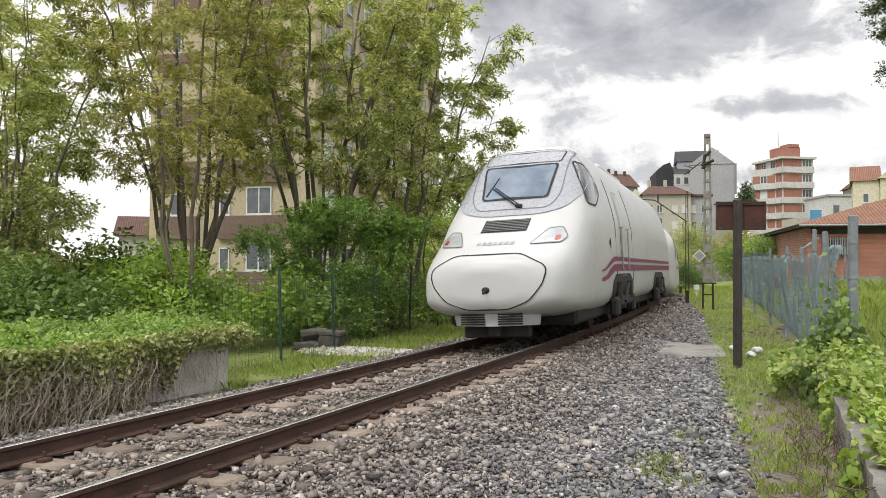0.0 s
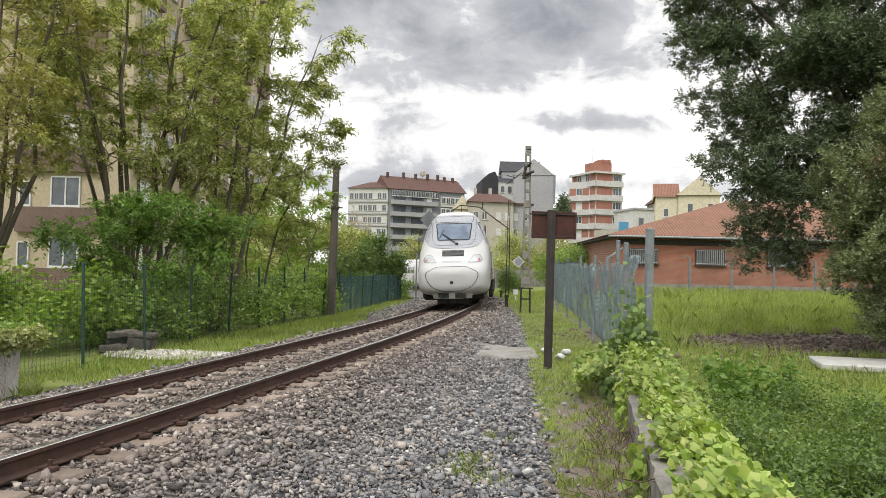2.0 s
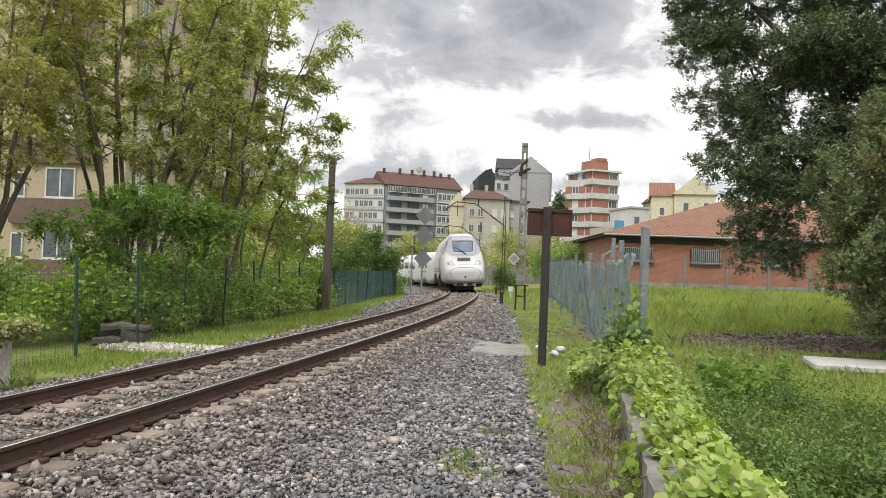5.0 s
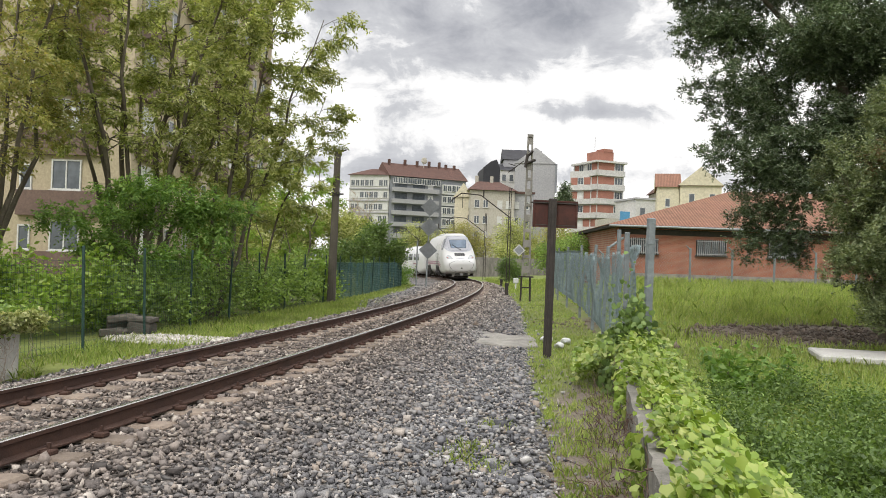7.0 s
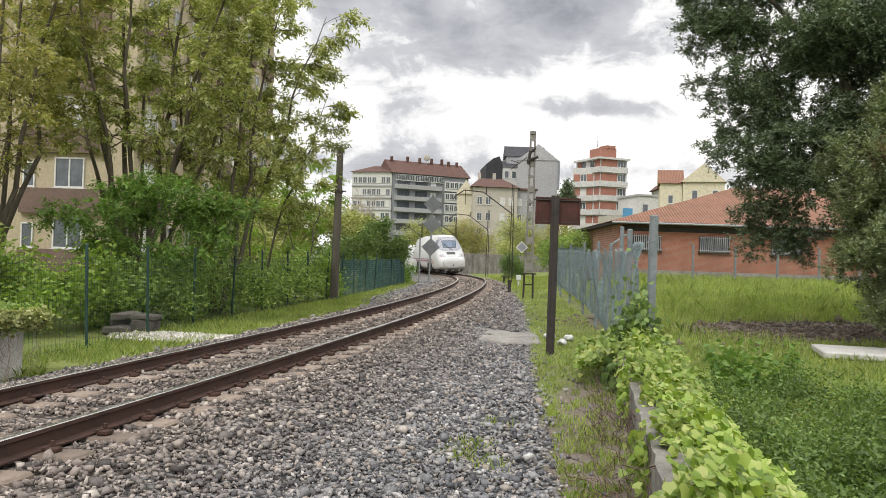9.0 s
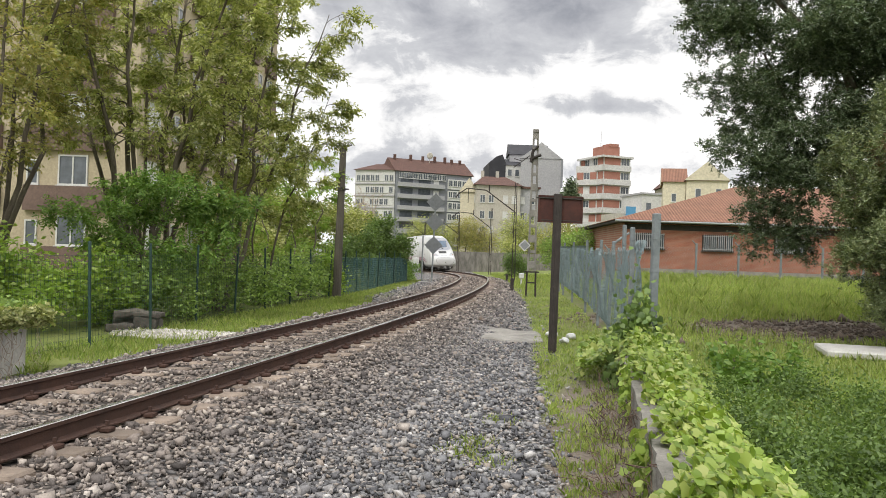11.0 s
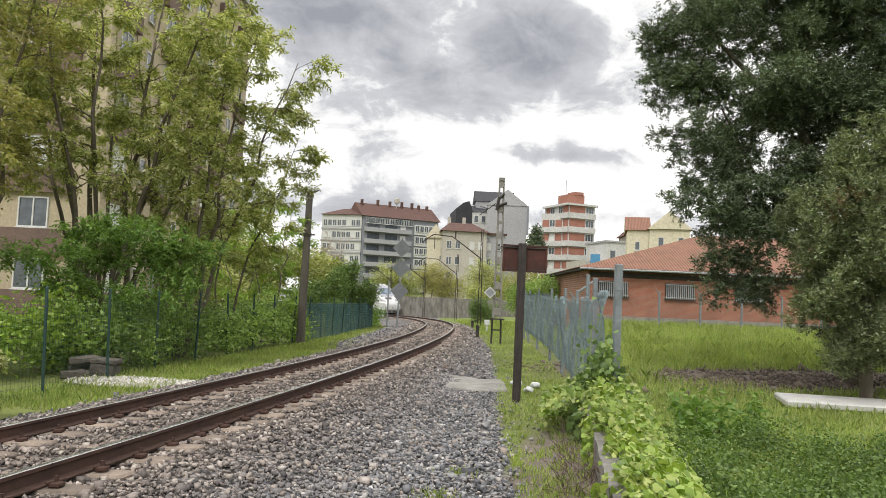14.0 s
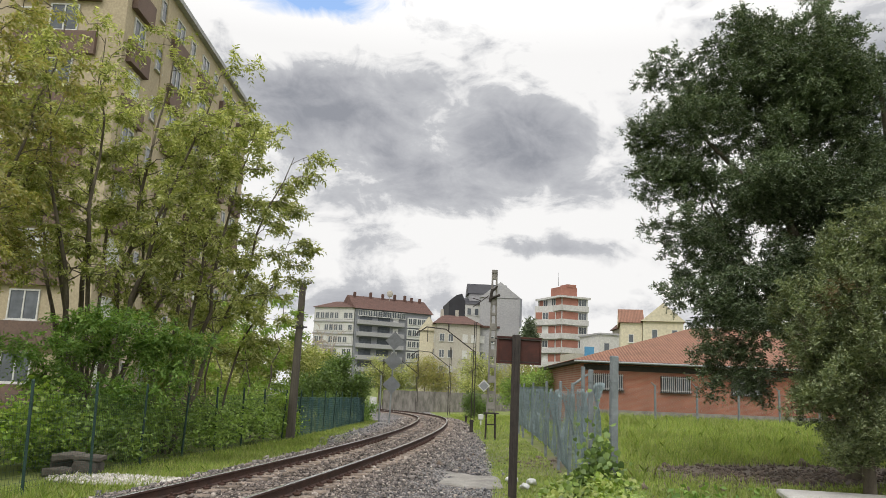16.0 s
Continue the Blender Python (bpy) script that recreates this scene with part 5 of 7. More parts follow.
def far_gable():
    b = House("grey_gable_block", "tall pale grey block with a blank gable wall", pose(15.3, 172, 2.0, 0, 0, -6), 8.9, 14, 21.4)
    b.wall(M_GREYLIGHT, label="blank pale grey gable wall")
    b.gable(M_GREYLIGHT, 25.0, 0.15, "y", end_mat=M_GREYLIGHT)
    b.boxpart("gutter", M_GREYWALL, 8.85, -0.3, 15.0, 9.3, 0.2, 21.4)
    d = House("slate_roof_block", "white block with a dark slate mansard end", pose(8.6, 178, 2.0, 0, 0, 4), 7.4, 12, 20.5)
    d.wall(M_OFFWHITE, 3.6)
    d.boxpart("slate_gable", M_SLATE, 0.0, -0.1, 6.0, 3.8, 12.0, 21.0, "dark slate hung wall")
    bm = bmesh.new()
    vs = [bm.verts.new(p) for p in ((0, -0.1, 21), (3.8, -0.1, 21), (3.0, -0.1, 22.9), (1.6, -0.1, 22.4), (0, 12, 21), (3.8, 12, 21), (3.0, 12, 22.9), (1.6, 12, 22.4))]
    for f in ((0, 1, 2, 3), (7, 6, 5, 4), (0, 3, 7, 4), (3, 2, 6, 7), (2, 1, 5, 6)):
        bm.faces.new([vs[k] for k in f])
    part("roof", bm, M_SLATE, d.e, "dark slate roof")
    d.gable(M_SLATE, 22.6, 0.2, "x", x0=3.6)
    d.windows("front", [4.3, 6.0], [3.0, 6.0, 9.0, 12.0, 15.0, 18.0], 1.0, 1.6, 0, seed=9)
    r = House("slate_attic", "dark roof ridge behind the gable block", pose(13.5, 182, 2.0, 0, 0, 0), 9, 8, 23.5)
    r.wall(M_GREYLIGHT)
    r.gable(M_SLATE, 26.4, 0.3)


far_gable()


def red_white_block():
    b = House("red_white_block", "white and red banded apartment block with an orange roof house", pose(31.4, 160, 1.5, 0, 0, 22), 6.4, 9.6, 21.2)
    b.wall(M_OFFWHITE)
    for k in range(7):
        z = 0.8 + k * 2.95
        b.boxpart("red_panel", M_REDPANEL, 0.1, -0.12, z + 1.2, 3.9, 0.02, z + 2.75, "red brick panel")
        b.boxpart("floor_band", M_OFFWHITE, -0.2, -0.45, z, 6.4, 0.0, z + 1.15, "white floor band")
        b.windows("front", [4.1], [z + 1.22], 2.0, 1.5, 2, seed=k, pane_mat=M_PANE)
        b.boxpart("floor_band", M_OFFWHITE, -0.5, -0.2, z, 0.0, 9.2, z + 1.15, "white floor band")
        b.boxpart("red_panel", M_REDPANEL, -0.12, 0.3, z + 1.2, 0.02, 2.2, z + 2.75, "red brick panel")
        b.windows("left", [2.4, 5.6], [z + 1.22], 1.6, 1.5, 1, seed=k + 20, pane_mat=M_PANE)
        b.boxpart("red_panel", M_REDPANEL, -0.12, 7.4, z + 1.2, 0.02, 8.8, z + 2.75, "red brick panel")
    b.boxpart("roof_slab", M_OFFWHITE, -0.8, -0.6, 21.2, 6.8, 9.4, 21.6)
    b.boxpart("roof_house", M_REDPANEL, 1.0, 1.8, 21.6, 4.9, 6.0, 23.8, "orange brick roof house")
    b.boxpart("roof_house_top", M_REDPANEL, 2.4, 1.7, 23.8, 4.6, 4.5, 24.4)
    bm = bmesh.new()
    rod(bm, (1.0, 3, 24), (1.0, 3, 27), 0.05, 0.03, 5)
    part("aerial", bm, M_DARKSTEEL, b.e)
    # left wing, turned away
    l = House("balcony_wing", "white banded balcony wing of the apartment block", pose(26.4, 164.5, 1.5, 0, 0, -32), 7.0, 8, 19.6)
    l.wall(M_OFFWHITE)
    for k in range(6):
        z = 0.8 + k * 2.95
        l.boxpart("floor_band", M_OFFWHITE, -0.2, -0.6, z, 7.2, 0.0, z + 1.1, "white balcony band")
        l.boxpart("red_panel", M_REDPANEL, 0.3, -0.1, z + 1.2, 1.7, 0.02, z + 2.7)
        l.boxpart("red_panel", M_REDPANEL, 3.2, -0.1, z + 1.2, 4.6, 0.02, z + 2.7)
        l.windows("front", [1.8, 4.8], [z + 1.2], 1.3, 1.5, 1, seed=k + 50)
    w = House("white_low_house", "white low house with a flat roof", pose(32.0, 130, 1.5, 0, 0, 12), 8.4, 8, 11.2)
    w.wall(M_OFFWHITE)
    w.boxpart("roof", M_GREYLIGHT, -0.2, -0.2, 11.2, 8.6, 8.2, 11.5)
    w.windows("front", [0.8, 5.6], [8.3], 0.9, 1.5, 0, M_GREYWALL, M_PANE)
    w.boxpart("awning", M_BLUE, -4.2, -1.2, 4.6, -0.4, 0.2, 5.4, "blue awning")
    w.boxpart("wing", M_BEIGE, -4.6, 0.0, -3, 0.0, 6, 7.8)
    w.boxpart("blue_screen", M_BLUE, -2.8, -0.4, 6.2, -1.2, 0.0, 9.0, "blue screen")
    r = House("brown_roof_house", "house with a brown tiled roof", pose(41.5, 150, 2, 0, 0, 0), 7.5, 8, 14.0)
    r.wall(M_BEIGE)
    r.gable(M_TILEOLD, 16.3, 0.5, hip=2)


red_white_block()


def yellow_houses():
    b = House("yellow_house", "pale yellow gabled house with a red tiled roof", pose(29.8, 109, 1.5, 0, 0, -14), 3.0, 9, 11.2)
    b.wall(M_YELLOW)
    b.gable(M_TILE, 13.6, 0.3, "x", end_mat=M_YELLOW)
    b.windows("front", [1.1], [2.6, 5.5, 8.4], 0.7, 1.2, 0, seed=2)
    c = House("yellow_house", "taller pale yellow gabled house beside the oak", pose(32.7, 108, 1.5, 0, 0, -14), 5.5, 9, 11.4)
    c.wall(M_YELLOW)
    c.gable(M_TILE, 14.0, 0.3, "y", end_mat=M_YELLOW)
    c.windows("front", [1.2, 3.9], [3.0, 6.0, 9.0], 0.8, 1.3, 0, seed=3)


yellow_houses()


def brick_building():
    b = House("brick_building", "low red brick building with a hipped clay tile roof", pose(11.2, 50.5, 0.55, 0, 0, -1.5), 26, 15, 3.35)
    b.wall(M_BRICK, z0=-0.6, label="red brick walls")
    b.boxpart("plinth", M_CONCRETE, -0.03, -0.05, -0.6, 26.03, 0.0, 0.45, "grey plinth")
    b.boxpart("eaves_beam", M_DARKSTEEL, -0.45, -0.5, 3.36, 26.5, 15.5, 3.52, "dark eaves board")
    b.gable(M_TILE, 6.7, 0.55, "x", hip=10.5, z=3.52)
    bm = bmesh.new()
    rod(bm, (-0.55, -0.62, 3.45), (26.6, -0.62, 3.45), 0.07, 0.07, 8)
    part("gutter", bm, M_GREYSTEEL, b.e, "grey gutter")
    for u in (0.8, 5.2, 9.8, 14.4):
        w = 1.95
        f, p = window_set(w, 1.0, 3, M_DARKSTEEL, M_PANE)
        ob = new("window", f)
        ob.parent, ob.matrix_basis = b.e, pose(u, -0.03, 1.72)
        for me in p:
            new(me.name.split(".")[0], me).parent = ob
        for i in range(15):
            x = w * (i + 0.5) / 15
            bm = bmesh.new()
            rod(bm, (x, -0.16, -0.02), (x, -0.16, 1.02), 0.02, 0.02, 5)
            part("iron_bar", bm, M_GREYLIGHT, ob, "pale iron bar")
        for z in (0.08, 0.92):
            bm = bmesh.new()
            box(bm, 0, -0.175, z - 0.02, w, -0.145, z + 0.02)
            part("cross_bar", bm, M_GREYLIGHT, ob, "pale iron cross bar")
    # shade of the overhang, put on the brick as a dark strip
    b.boxpart("eaves_shade", M_DARKSTEEL, 0.2, -0.04, 2.95, 25.8, 0.0, 3.3, "dark strip painted as shade below the eaves")


brick_building()


def far_wall():
    slab_wall("wall_far", [(-3, 104), (10, 100), (26, 92)], 0.4, -1.2, 1.9, M_OLDWALL, "long stained grey wall beyond the curve", 0.8, 0.04, 9)
    b = House("pale_house", "pale low house behind the trees", pose(-44, 62, 0, 0, 0, 30), 16, 8, 4.2)
    b.wall(M_OFFWHITE)
    b.gable(M_TILEOLD, 6.2, 0.5)
    b.windows("front", [1.5, 5.0, 8.5, 12], [1.2], 1.4, 1.3, 1)


far_wall()


# ---- vegetation ----
# last tree leaf tone: whitish highlights put into the colour of single leaves
L_ROBINIA = leafy("tree_leaves", [(0.157, 0.196, 0.056), (0.28, 0.314, 0.095), (0.403, 0.414, 0.168), (0.616, 0.616, 0.381)], 0.45)
L_RUSSET = leafy("russet_leaves", [(0.18, 0.2, 0.055), (0.3, 0.3, 0.1), (0.34, 0.28, 0.11), (0.46, 0.46, 0.24)], 0.45)
L_FRESH = leafy("fresh_leaves", [(0.09, 0.175, 0.04), (0.16, 0.27, 0.06), (0.25, 0.36, 0.095)], 0.4)
L_BRIGHT = leafy("bright_leaves", [(0.17, 0.28, 0.045), (0.26, 0.38, 0.07), (0.36, 0.45, 0.12)], 0.4)
L_DARK = leafy("dark_bush_leaves", [(0.065, 0.11, 0.03), (0.12, 0.19, 0.05), (0.20, 0.28, 0.085)], 0.35)
# the palest oak tone paints the grey-green sheen of some leaves
L_OAK = leafy("oak_leaves", [(0.044, 0.07, 0.032), (0.077, 0.114, 0.056), (0.14, 0.185, 0.101), (0.251, 0.289, 0.193)], 0.15, 0.4)
L_OLIVE = leafy("olive_leaves", [(0.08, 0.11, 0.055), (0.16, 0.20, 0.105), (0.30, 0.34, 0.20), (0.22, 0.235, 0.12)], 0.28, 0.45)
L_IVY = leafy("ivy_leaves", [(0.113, 0.183, 0.026), (0.2, 0.296, 0.044), (0.287, 0.374, 0.078), (0.392, 0.426, 0.148)], 0.3, 0.4)
L_GRASS = leafy("grass_blades", [(0.16, 0.235, 0.045), (0.25, 0.335, 0.075), (0.35, 0.42, 0.12), (0.41, 0.41, 0.19)], 0.35, 0.6)
L_BUSHY = leafy("wall_ivy_leaves", [(0.12, 0.15, 0.05), (0.25, 0.28, 0.10), (0.38, 0.40, 0.18), (0.52, 0.50, 0.30)], 0.35)
L_HEDGE = leafy("hedge_leaves", [(0.13, 0.208, 0.058), (0.234, 0.338, 0.091), (0.377, 0.494, 0.169)], 0.4)
L_DRY = leafy("dry_leaves", [(0.16, 0.11, 0.06), (0.26, 0.17, 0.10), (0.20, 0.17, 0.08)], 0.2)
M_TWIG = surface("dry_twigs", (0.44, 0.38, 0.31), (0.27, 0.22, 0.17), 0.95, 6, 40, 0.2)


def tubes(segs, sides=6):
    """Tapered tubes from rows of (a, b, r0, r1), as vertex and face arrays."""
    a = np.array([s[0] for s in segs], float)
    b = np.array([s[1] for s in segs], float)
    r0 = np.array([s[2] for s in segs])
    r1 = np.array([s[3] for s in segs])
    d = b - a
    d /= np.linalg.norm(d, axis=1, keepdims=True) + 1e-9
    n1 = np.cross(d, np.where(np.abs(d[:, 2:3]) > 0.9, [[1.0, 0, 0]], [[0, 0, 1.0]]))
    n1 /= np.linalg.norm(n1, axis=1, keepdims=True)
    n2 = np.cross(d, n1)
    k = np.arange(sides) * math.tau / sides
    ring = np.cos(k)[None, :, None] * n1[:, None] + np.sin(k)[None, :, None] * n2[:, None]
    v = np.concatenate([a[:, None] + ring * r0[:, None, None], b[:, None] + ring * r1[:, None, None]], 1)
    base = (np.arange(len(segs)) * 2 * sides)[:, None]
    i = np.arange(sides)[None]
    j = (i + 1) % sides
    q = np.stack([base + i, base + j, base + sides + j, base + sides + i], -1)
    return v.reshape(-1, 3), q.reshape(-1, 4)


def leaves(rng, centres, per, spread, size, aspect=0.45, droop=0.0):
    """Leaf quads scattered round centres."""
    c = np.repeat(np.asarray(centres), per, axis=0)
    n = len(c)
    p = c + rng.normal(0, 1, (n, 3)) * np.asarray(spread)
    d = rng.normal(0, 1, (n, 3))
    d[:, 2] = d[:, 2] * 0.6 - droop
    d /= np.linalg.norm(d, axis=1, keepdims=True)
    u = rng.normal(0, 1, (n, 3)) + np.array([0, 0, 0.6])
    w = np.cross(d, u)
    w /= np.linalg.norm(w, axis=1, keepdims=True) + 1e-9
    s = size * rng.uniform(0.6, 1.35, (n, 1))
    up = np.cross(w, d)
    v = np.stack([p - d * s * 0.5, p + w * s * aspect * 0.5 + up * s * 0.08, p + d * s * 0.5 - up * s * 0.06, p - w * s * aspect * 0.5 + up * s * 0.08], 1)
    q = np.arange(n * 4).reshape(n, 4)
    return v.reshape(-1, 3), q


def sprays(rng, pts, outs, per, length, leaf, pairs=4, droop=0.4, aspect=0.4, loose=0.7):
    """Leaf stalks that grow from pts along outs, each with leaflets in pairs that hang from it."""
    p = np.repeat(np.asarray(pts, float), per, axis=0)
    o = np.repeat(np.asarray(outs, float), per, axis=0)
    o = o / (np.linalg.norm(o, axis=1, keepdims=True) + 1e-9) + rng.normal(0, loose, p.shape)
    o[:, 2] -= droop * 0.5
    o /= np.linalg.norm(o, axis=1, keepdims=True) + 1e-9
    side = np.cross(o, np.array([0, 0, 1.0]) + rng.normal(0, 0.35, p.shape))
    side /= np.linalg.norm(side, axis=1, keepdims=True) + 1e-9
    ln = length * rng.uniform(0.6, 1.3, (len(p), 1))
    out = []
    for k in range(pairs):
        t = (k + 0.7) / pairs
        for sg in (-1, 1):
            b = p + o * ln * t
            b[:, 2] -= (droop * 0.35 * ln * t * t)[:, 0]
            d = 0.55 * o + sg * 0.8 * side + rng.normal(0, 0.28, p.shape)
            d[:, 2] -= droop
            d /= np.linalg.norm(d, axis=1, keepdims=True) + 1e-9
            w = np.cross(d, np.array([0, 0, 1.0]) + rng.normal(0, 0.6, p.shape))
            w /= np.linalg.norm(w, axis=1, keepdims=True) + 1e-9
            s = leaf * rng.uniform(0.65, 1.3, (len(p), 1)) * (1 - 0.25 * abs(t - 0.5))
            out.append(np.stack([b, b + d * s * 0.45 + w * s * aspect * 0.5, b + d * s, b + d * s * 0.45 - w * s * aspect * 0.5], 1))
    v = np.concatenate(out).reshape(-1, 3)
    return v, np.arange(len(v)).reshape(-1, 4)


def leaf_object(name, v, q, material, parent=None, label=""):
    ob = new(name, fast_mesh(name, v, q, 4, material))
    ob.parent = parent
    if label:
        tagged(ob, label)
    return ob


def stem_line(rng, a, b, n, jitter, bow=0.0):
    a, b = np.array(a, float), np.array(b, float)
    t = np.linspace(0, 1, n + 1)[:, None]
    p = a + (b - a) * t
    out = b - a
    out[2] = 0
    p -= out * bow * (t * (1 - t))
    p[1:-1] += rng.normal(0, jitter, (n - 1, 3))
    return p


def broad_tree(x, y, h, spread, stems, seed, material, label, lean=(0, 0), per=3, leaf=0.14, r=0.085, low=0.4, branches=10, twigs=5, reach=0.30, droop=0.45):
    """A tree of steep stems that fan out, with side branches, twigs and hanging sprays of leaflets."""
    rng = np.random.default_rng(seed)
    t = empty("tree", pose(x, y, gz(x, y)), label, "tree", "trees behind the fence")
    segs, pts, outs = [], [], []
    for i in range(stems):
        ang = i * 2.4 + rng.uniform(-0.4, 0.4)
        rad = spread * math.sqrt((i + 0.6) / stems) * rng.uniform(0.85, 1.05)
        top = np.array([lean[0] + rad * math.cos(ang), lean[1] + rad * math.sin(ang), h * rng.uniform(0.9, 1.0) * (1 - 0.20 * (rad / spread) ** 2)])
        foot = np.array([0.22 * math.cos(ang), 0.22 * math.sin(ang), -0.1])
        k = 10
        f = np.linspace(0, 1, k + 1)[:, None]
        p = foot + (top - foot) * np.concatenate([f ** 1.12, f ** 1.12, f], 1)
        p[1:-1] += rng.normal(0, 0.07, (k - 1, 3))
        rr = r * rng.uniform(0.7, 1.1) * (1 - 0.88 * f[:, 0])
        for j in range(k):
            segs.append((p[j], p[j + 1], rr[j], rr[j + 1]))
        for bi in range(branches):
            g = low + (1 - low) * (bi + rng.random()) / branches
            j = min(int(g * k), k - 1)
            s = p[j] + (p[j + 1] - p[j]) * (g * k - j)
            ba = ang + rng.normal(0, 1.2)
            ln = spread * reach * rng.uniform(0.6, 1.25) * (1.15 - 0.6 * g)
            hd = np.array([math.cos(ba), math.sin(ba), 0])
            n = 5
            u = np.linspace(0, 1, n + 1)[:, None]
            bp = s + hd * ln * u + np.array([0, 0, 1.0]) * ln * (0.75 * u - 0.45 * u * u)
            bp[1:] += rng.normal(0, 0.035, (n, 3))
            r0 = max(0.010, 0.35 * rr[j])
            for j2 in range(n):
                segs.append((bp[j2], bp[j2 + 1], r0 * (1 - j2 / 6), r0 * (1 - (j2 + 1) / 6)))
            for ti in range(twigs):
                a = 0.3 + 0.7 * (ti + rng.random()) / twigs
                j2 = min(int(a * n), n - 1)
                q0 = bp[j2] + (bp[j2 + 1] - bp[j2]) * (a * n - j2)
                d = hd * rng.uniform(0.2, 1.0) + rng.normal(0, 0.6, 3) * np.array([1, 1, 0.45]) + np.array([0, 0, 0.15])
                tl = rng.uniform(0.35, 0.8) * (0.5 + 0.1 * spread)
                q1 = q0 + d / np.linalg.norm(d) * tl
                segs.append((q0, q1, 0.009, 0.004))
                for w in (0.35, 0.7, 1.0):
                    pts.append(q0 + (q1 - q0) * w)
                    outs.append(d)
    v, q = tubes(segs)
    ob = new("trunk", fast_mesh("trunk", v, q, 4, M_BARK, smooth=True))
    ob.parent = t
    tagged(ob, "slender grey-brown stems and branches")
    v, q = sprays(rng, pts, outs, per, 0.30, leaf, 4, droop, 0.38)
    leaf_object("crown", v, q, material, t, "loose crown of hanging leaflets")
    return t


T = "several-stemmed deciduous tree with loose yellow-green leaves"
broad_tree(-8.6, 21.5, 12.3, 4.1, 10, 21, L_ROBINIA, T, (0.2, 0.4), 3, 0.14, 0.10, 0.42, 12, 5, 0.34)
broad_tree(-6.7, 22.6, 11.0, 3.0, 5, 22, L_ROBINIA, T, (0.9, 0), 4, 0.14, 0.09, 0.34, 14, 5, 0.42)
broad_tree(-6.4, 25.4, 8.0, 1.9, 2, 27, L_ROBINIA, "slender leaning tree with hanging leaves", (1.5, -0.6), 4, 0.14, 0.06, 0.36, 12, 5, 0.55)
broad_tree(-11.4, 19.0, 11.8, 3.6, 8, 23, L_RUSSET, "several-stemmed tree with russet young leaves", (0, 0), 3, 0.13, 0.085, 0.34, 11, 5, 0.34)
broad_tree(-9.1, 14.8, 10.6, 2.0, 3, 24, L_RUSSET, "slender grey-stemmed tree with russet and green leaves", (-0.2, 0.2), 3, 0.12, 0.06, 0.42, 11, 5, 0.5)
broad_tree(-13.7, 15.0, 9.0, 3.2, 6, 25, L_ROBINIA, T, (0, 0), 4, 0.13, 0.06, 0.18, 11, 5, 0.38)
broad_tree(-16.5, 18.0, 10.2, 3.6, 7, 26, L_ROBINIA, T, (0, 0), 4, 0.14, 0.065, 0.15, 11, 5, 0.38)
broad_tree(-5.7, 30.5, 6.2, 1.4, 2, 28, L_BRIGHT, "slender young tree with fresh leaves", (0, 0), 4, 0.15, 0.05, 0.15, 8, 4, 0.5)
broad_tree(-7.2, 33.0, 6.0, 1.7, 2, 29, L_BRIGHT, "slender young tree with fresh leaves", (0, 0), 4, 0.15, 0.05, 0.15, 8, 4, 0.5)


def lump_bush(name, lumps, seed, material, label, category, per=40, leaf=0.1, dens=26, spread=0.16, group="", trunk=None, shell=0.55, twigs=True, holes=0.0, split=0, style=None):
    """Foliage in uneven lumps (x, y, z, rx, rz): leaf clusters near the lumps' outsides on short twigs.
    split: smaller lumps set on each one; style: (stalk length, pairs, droop, lift) for sprays of leaflets."""
    rng = np.random.default_rng(seed)
    x0, y0 = lumps[0][0], lumps[0][1]
    base = np.array([x0, y0, gz(x0, y0)])
    t = empty(name, Matrix.Translation(base), label, category, group)
    if split:
        small = []
        for x, y, z, rx, rz in lumps:
            for _ in range(split):
                d = rng.normal(0, 1, 3)
                d /= np.linalg.norm(d)
                k, m = rng.uniform(0.25, 0.5), rng.uniform(0.35, 1.0)
                small.append((x + d[0] * rx * m, y + d[1] * rx * m, z + d[2] * rz * m, rx * k, rz * k))
        lumps = small
    centres, ways, segs = [], [], []
    for x, y, z, rx, rz in lumps:
        n = max(8, int(dens * (rx * rx + 2 * rx * rz)))
        d = rng.normal(0, 1, (n, 3))
        d /= np.linalg.norm(d, axis=1, keepdims=True)
        rad = rng.uniform(shell, 1.08, (n, 1)) ** 0.7
        c = np.array([x, y, z]) + d * rad * np.array([rx, rx, rz])
        ok = c[:, 2] > ground_z(c[:, 0], c[:, 1]) + 0.03
        if holes:
            ok &= np.array([noise.noise(Vector(p) * 0.6 + Vector((seed, 0, 0))) + 0.7 * noise.noise(Vector(p) * 1.9) > holes for p in c])
        c = c[ok]
        centres.append(c - base)
        ways.append(d[ok])
        if twigs:
            mid = np.array([x, y, z]) - base
            for p in (c - base)[::2]:
                a = p + (mid - p) * rng.uniform(0.4, 0.75)
                segs.append((a, p, 0.016 * rx ** 0.5, 0.004))
    centres, ways = np.concatenate(centres), np.concatenate(ways)
    if trunk:
        v, q = tubes([(np.array(a) - base, np.array(b) - base, r0, r1) for a, b, r0, r1 in trunk], 8)
        ob = new("trunk", fast_mesh("trunk", v, q, 4, M_BARK, smooth=True))
        ob.parent = t
    if segs:
        v, q = tubes(segs, 5)
        ob = new("brushwood", fast_mesh("brushwood", v, q, 4, M_BARK, smooth=True))
        ob.parent = t
        tagged(ob, "thin brown twigs", kind="stuff")
    if style:
        length, pairs, droop, lift = style
        v, q = sprays(rng, centres, ways + np.array([0, 0, lift]), per, length, leaf, pairs, droop, 0.42, 0.6)
    else:
        v, q = leaves(rng, centres, per, spread, leaf, 0.5)
    leaf_object("crown", v, q, material, t)
    return t


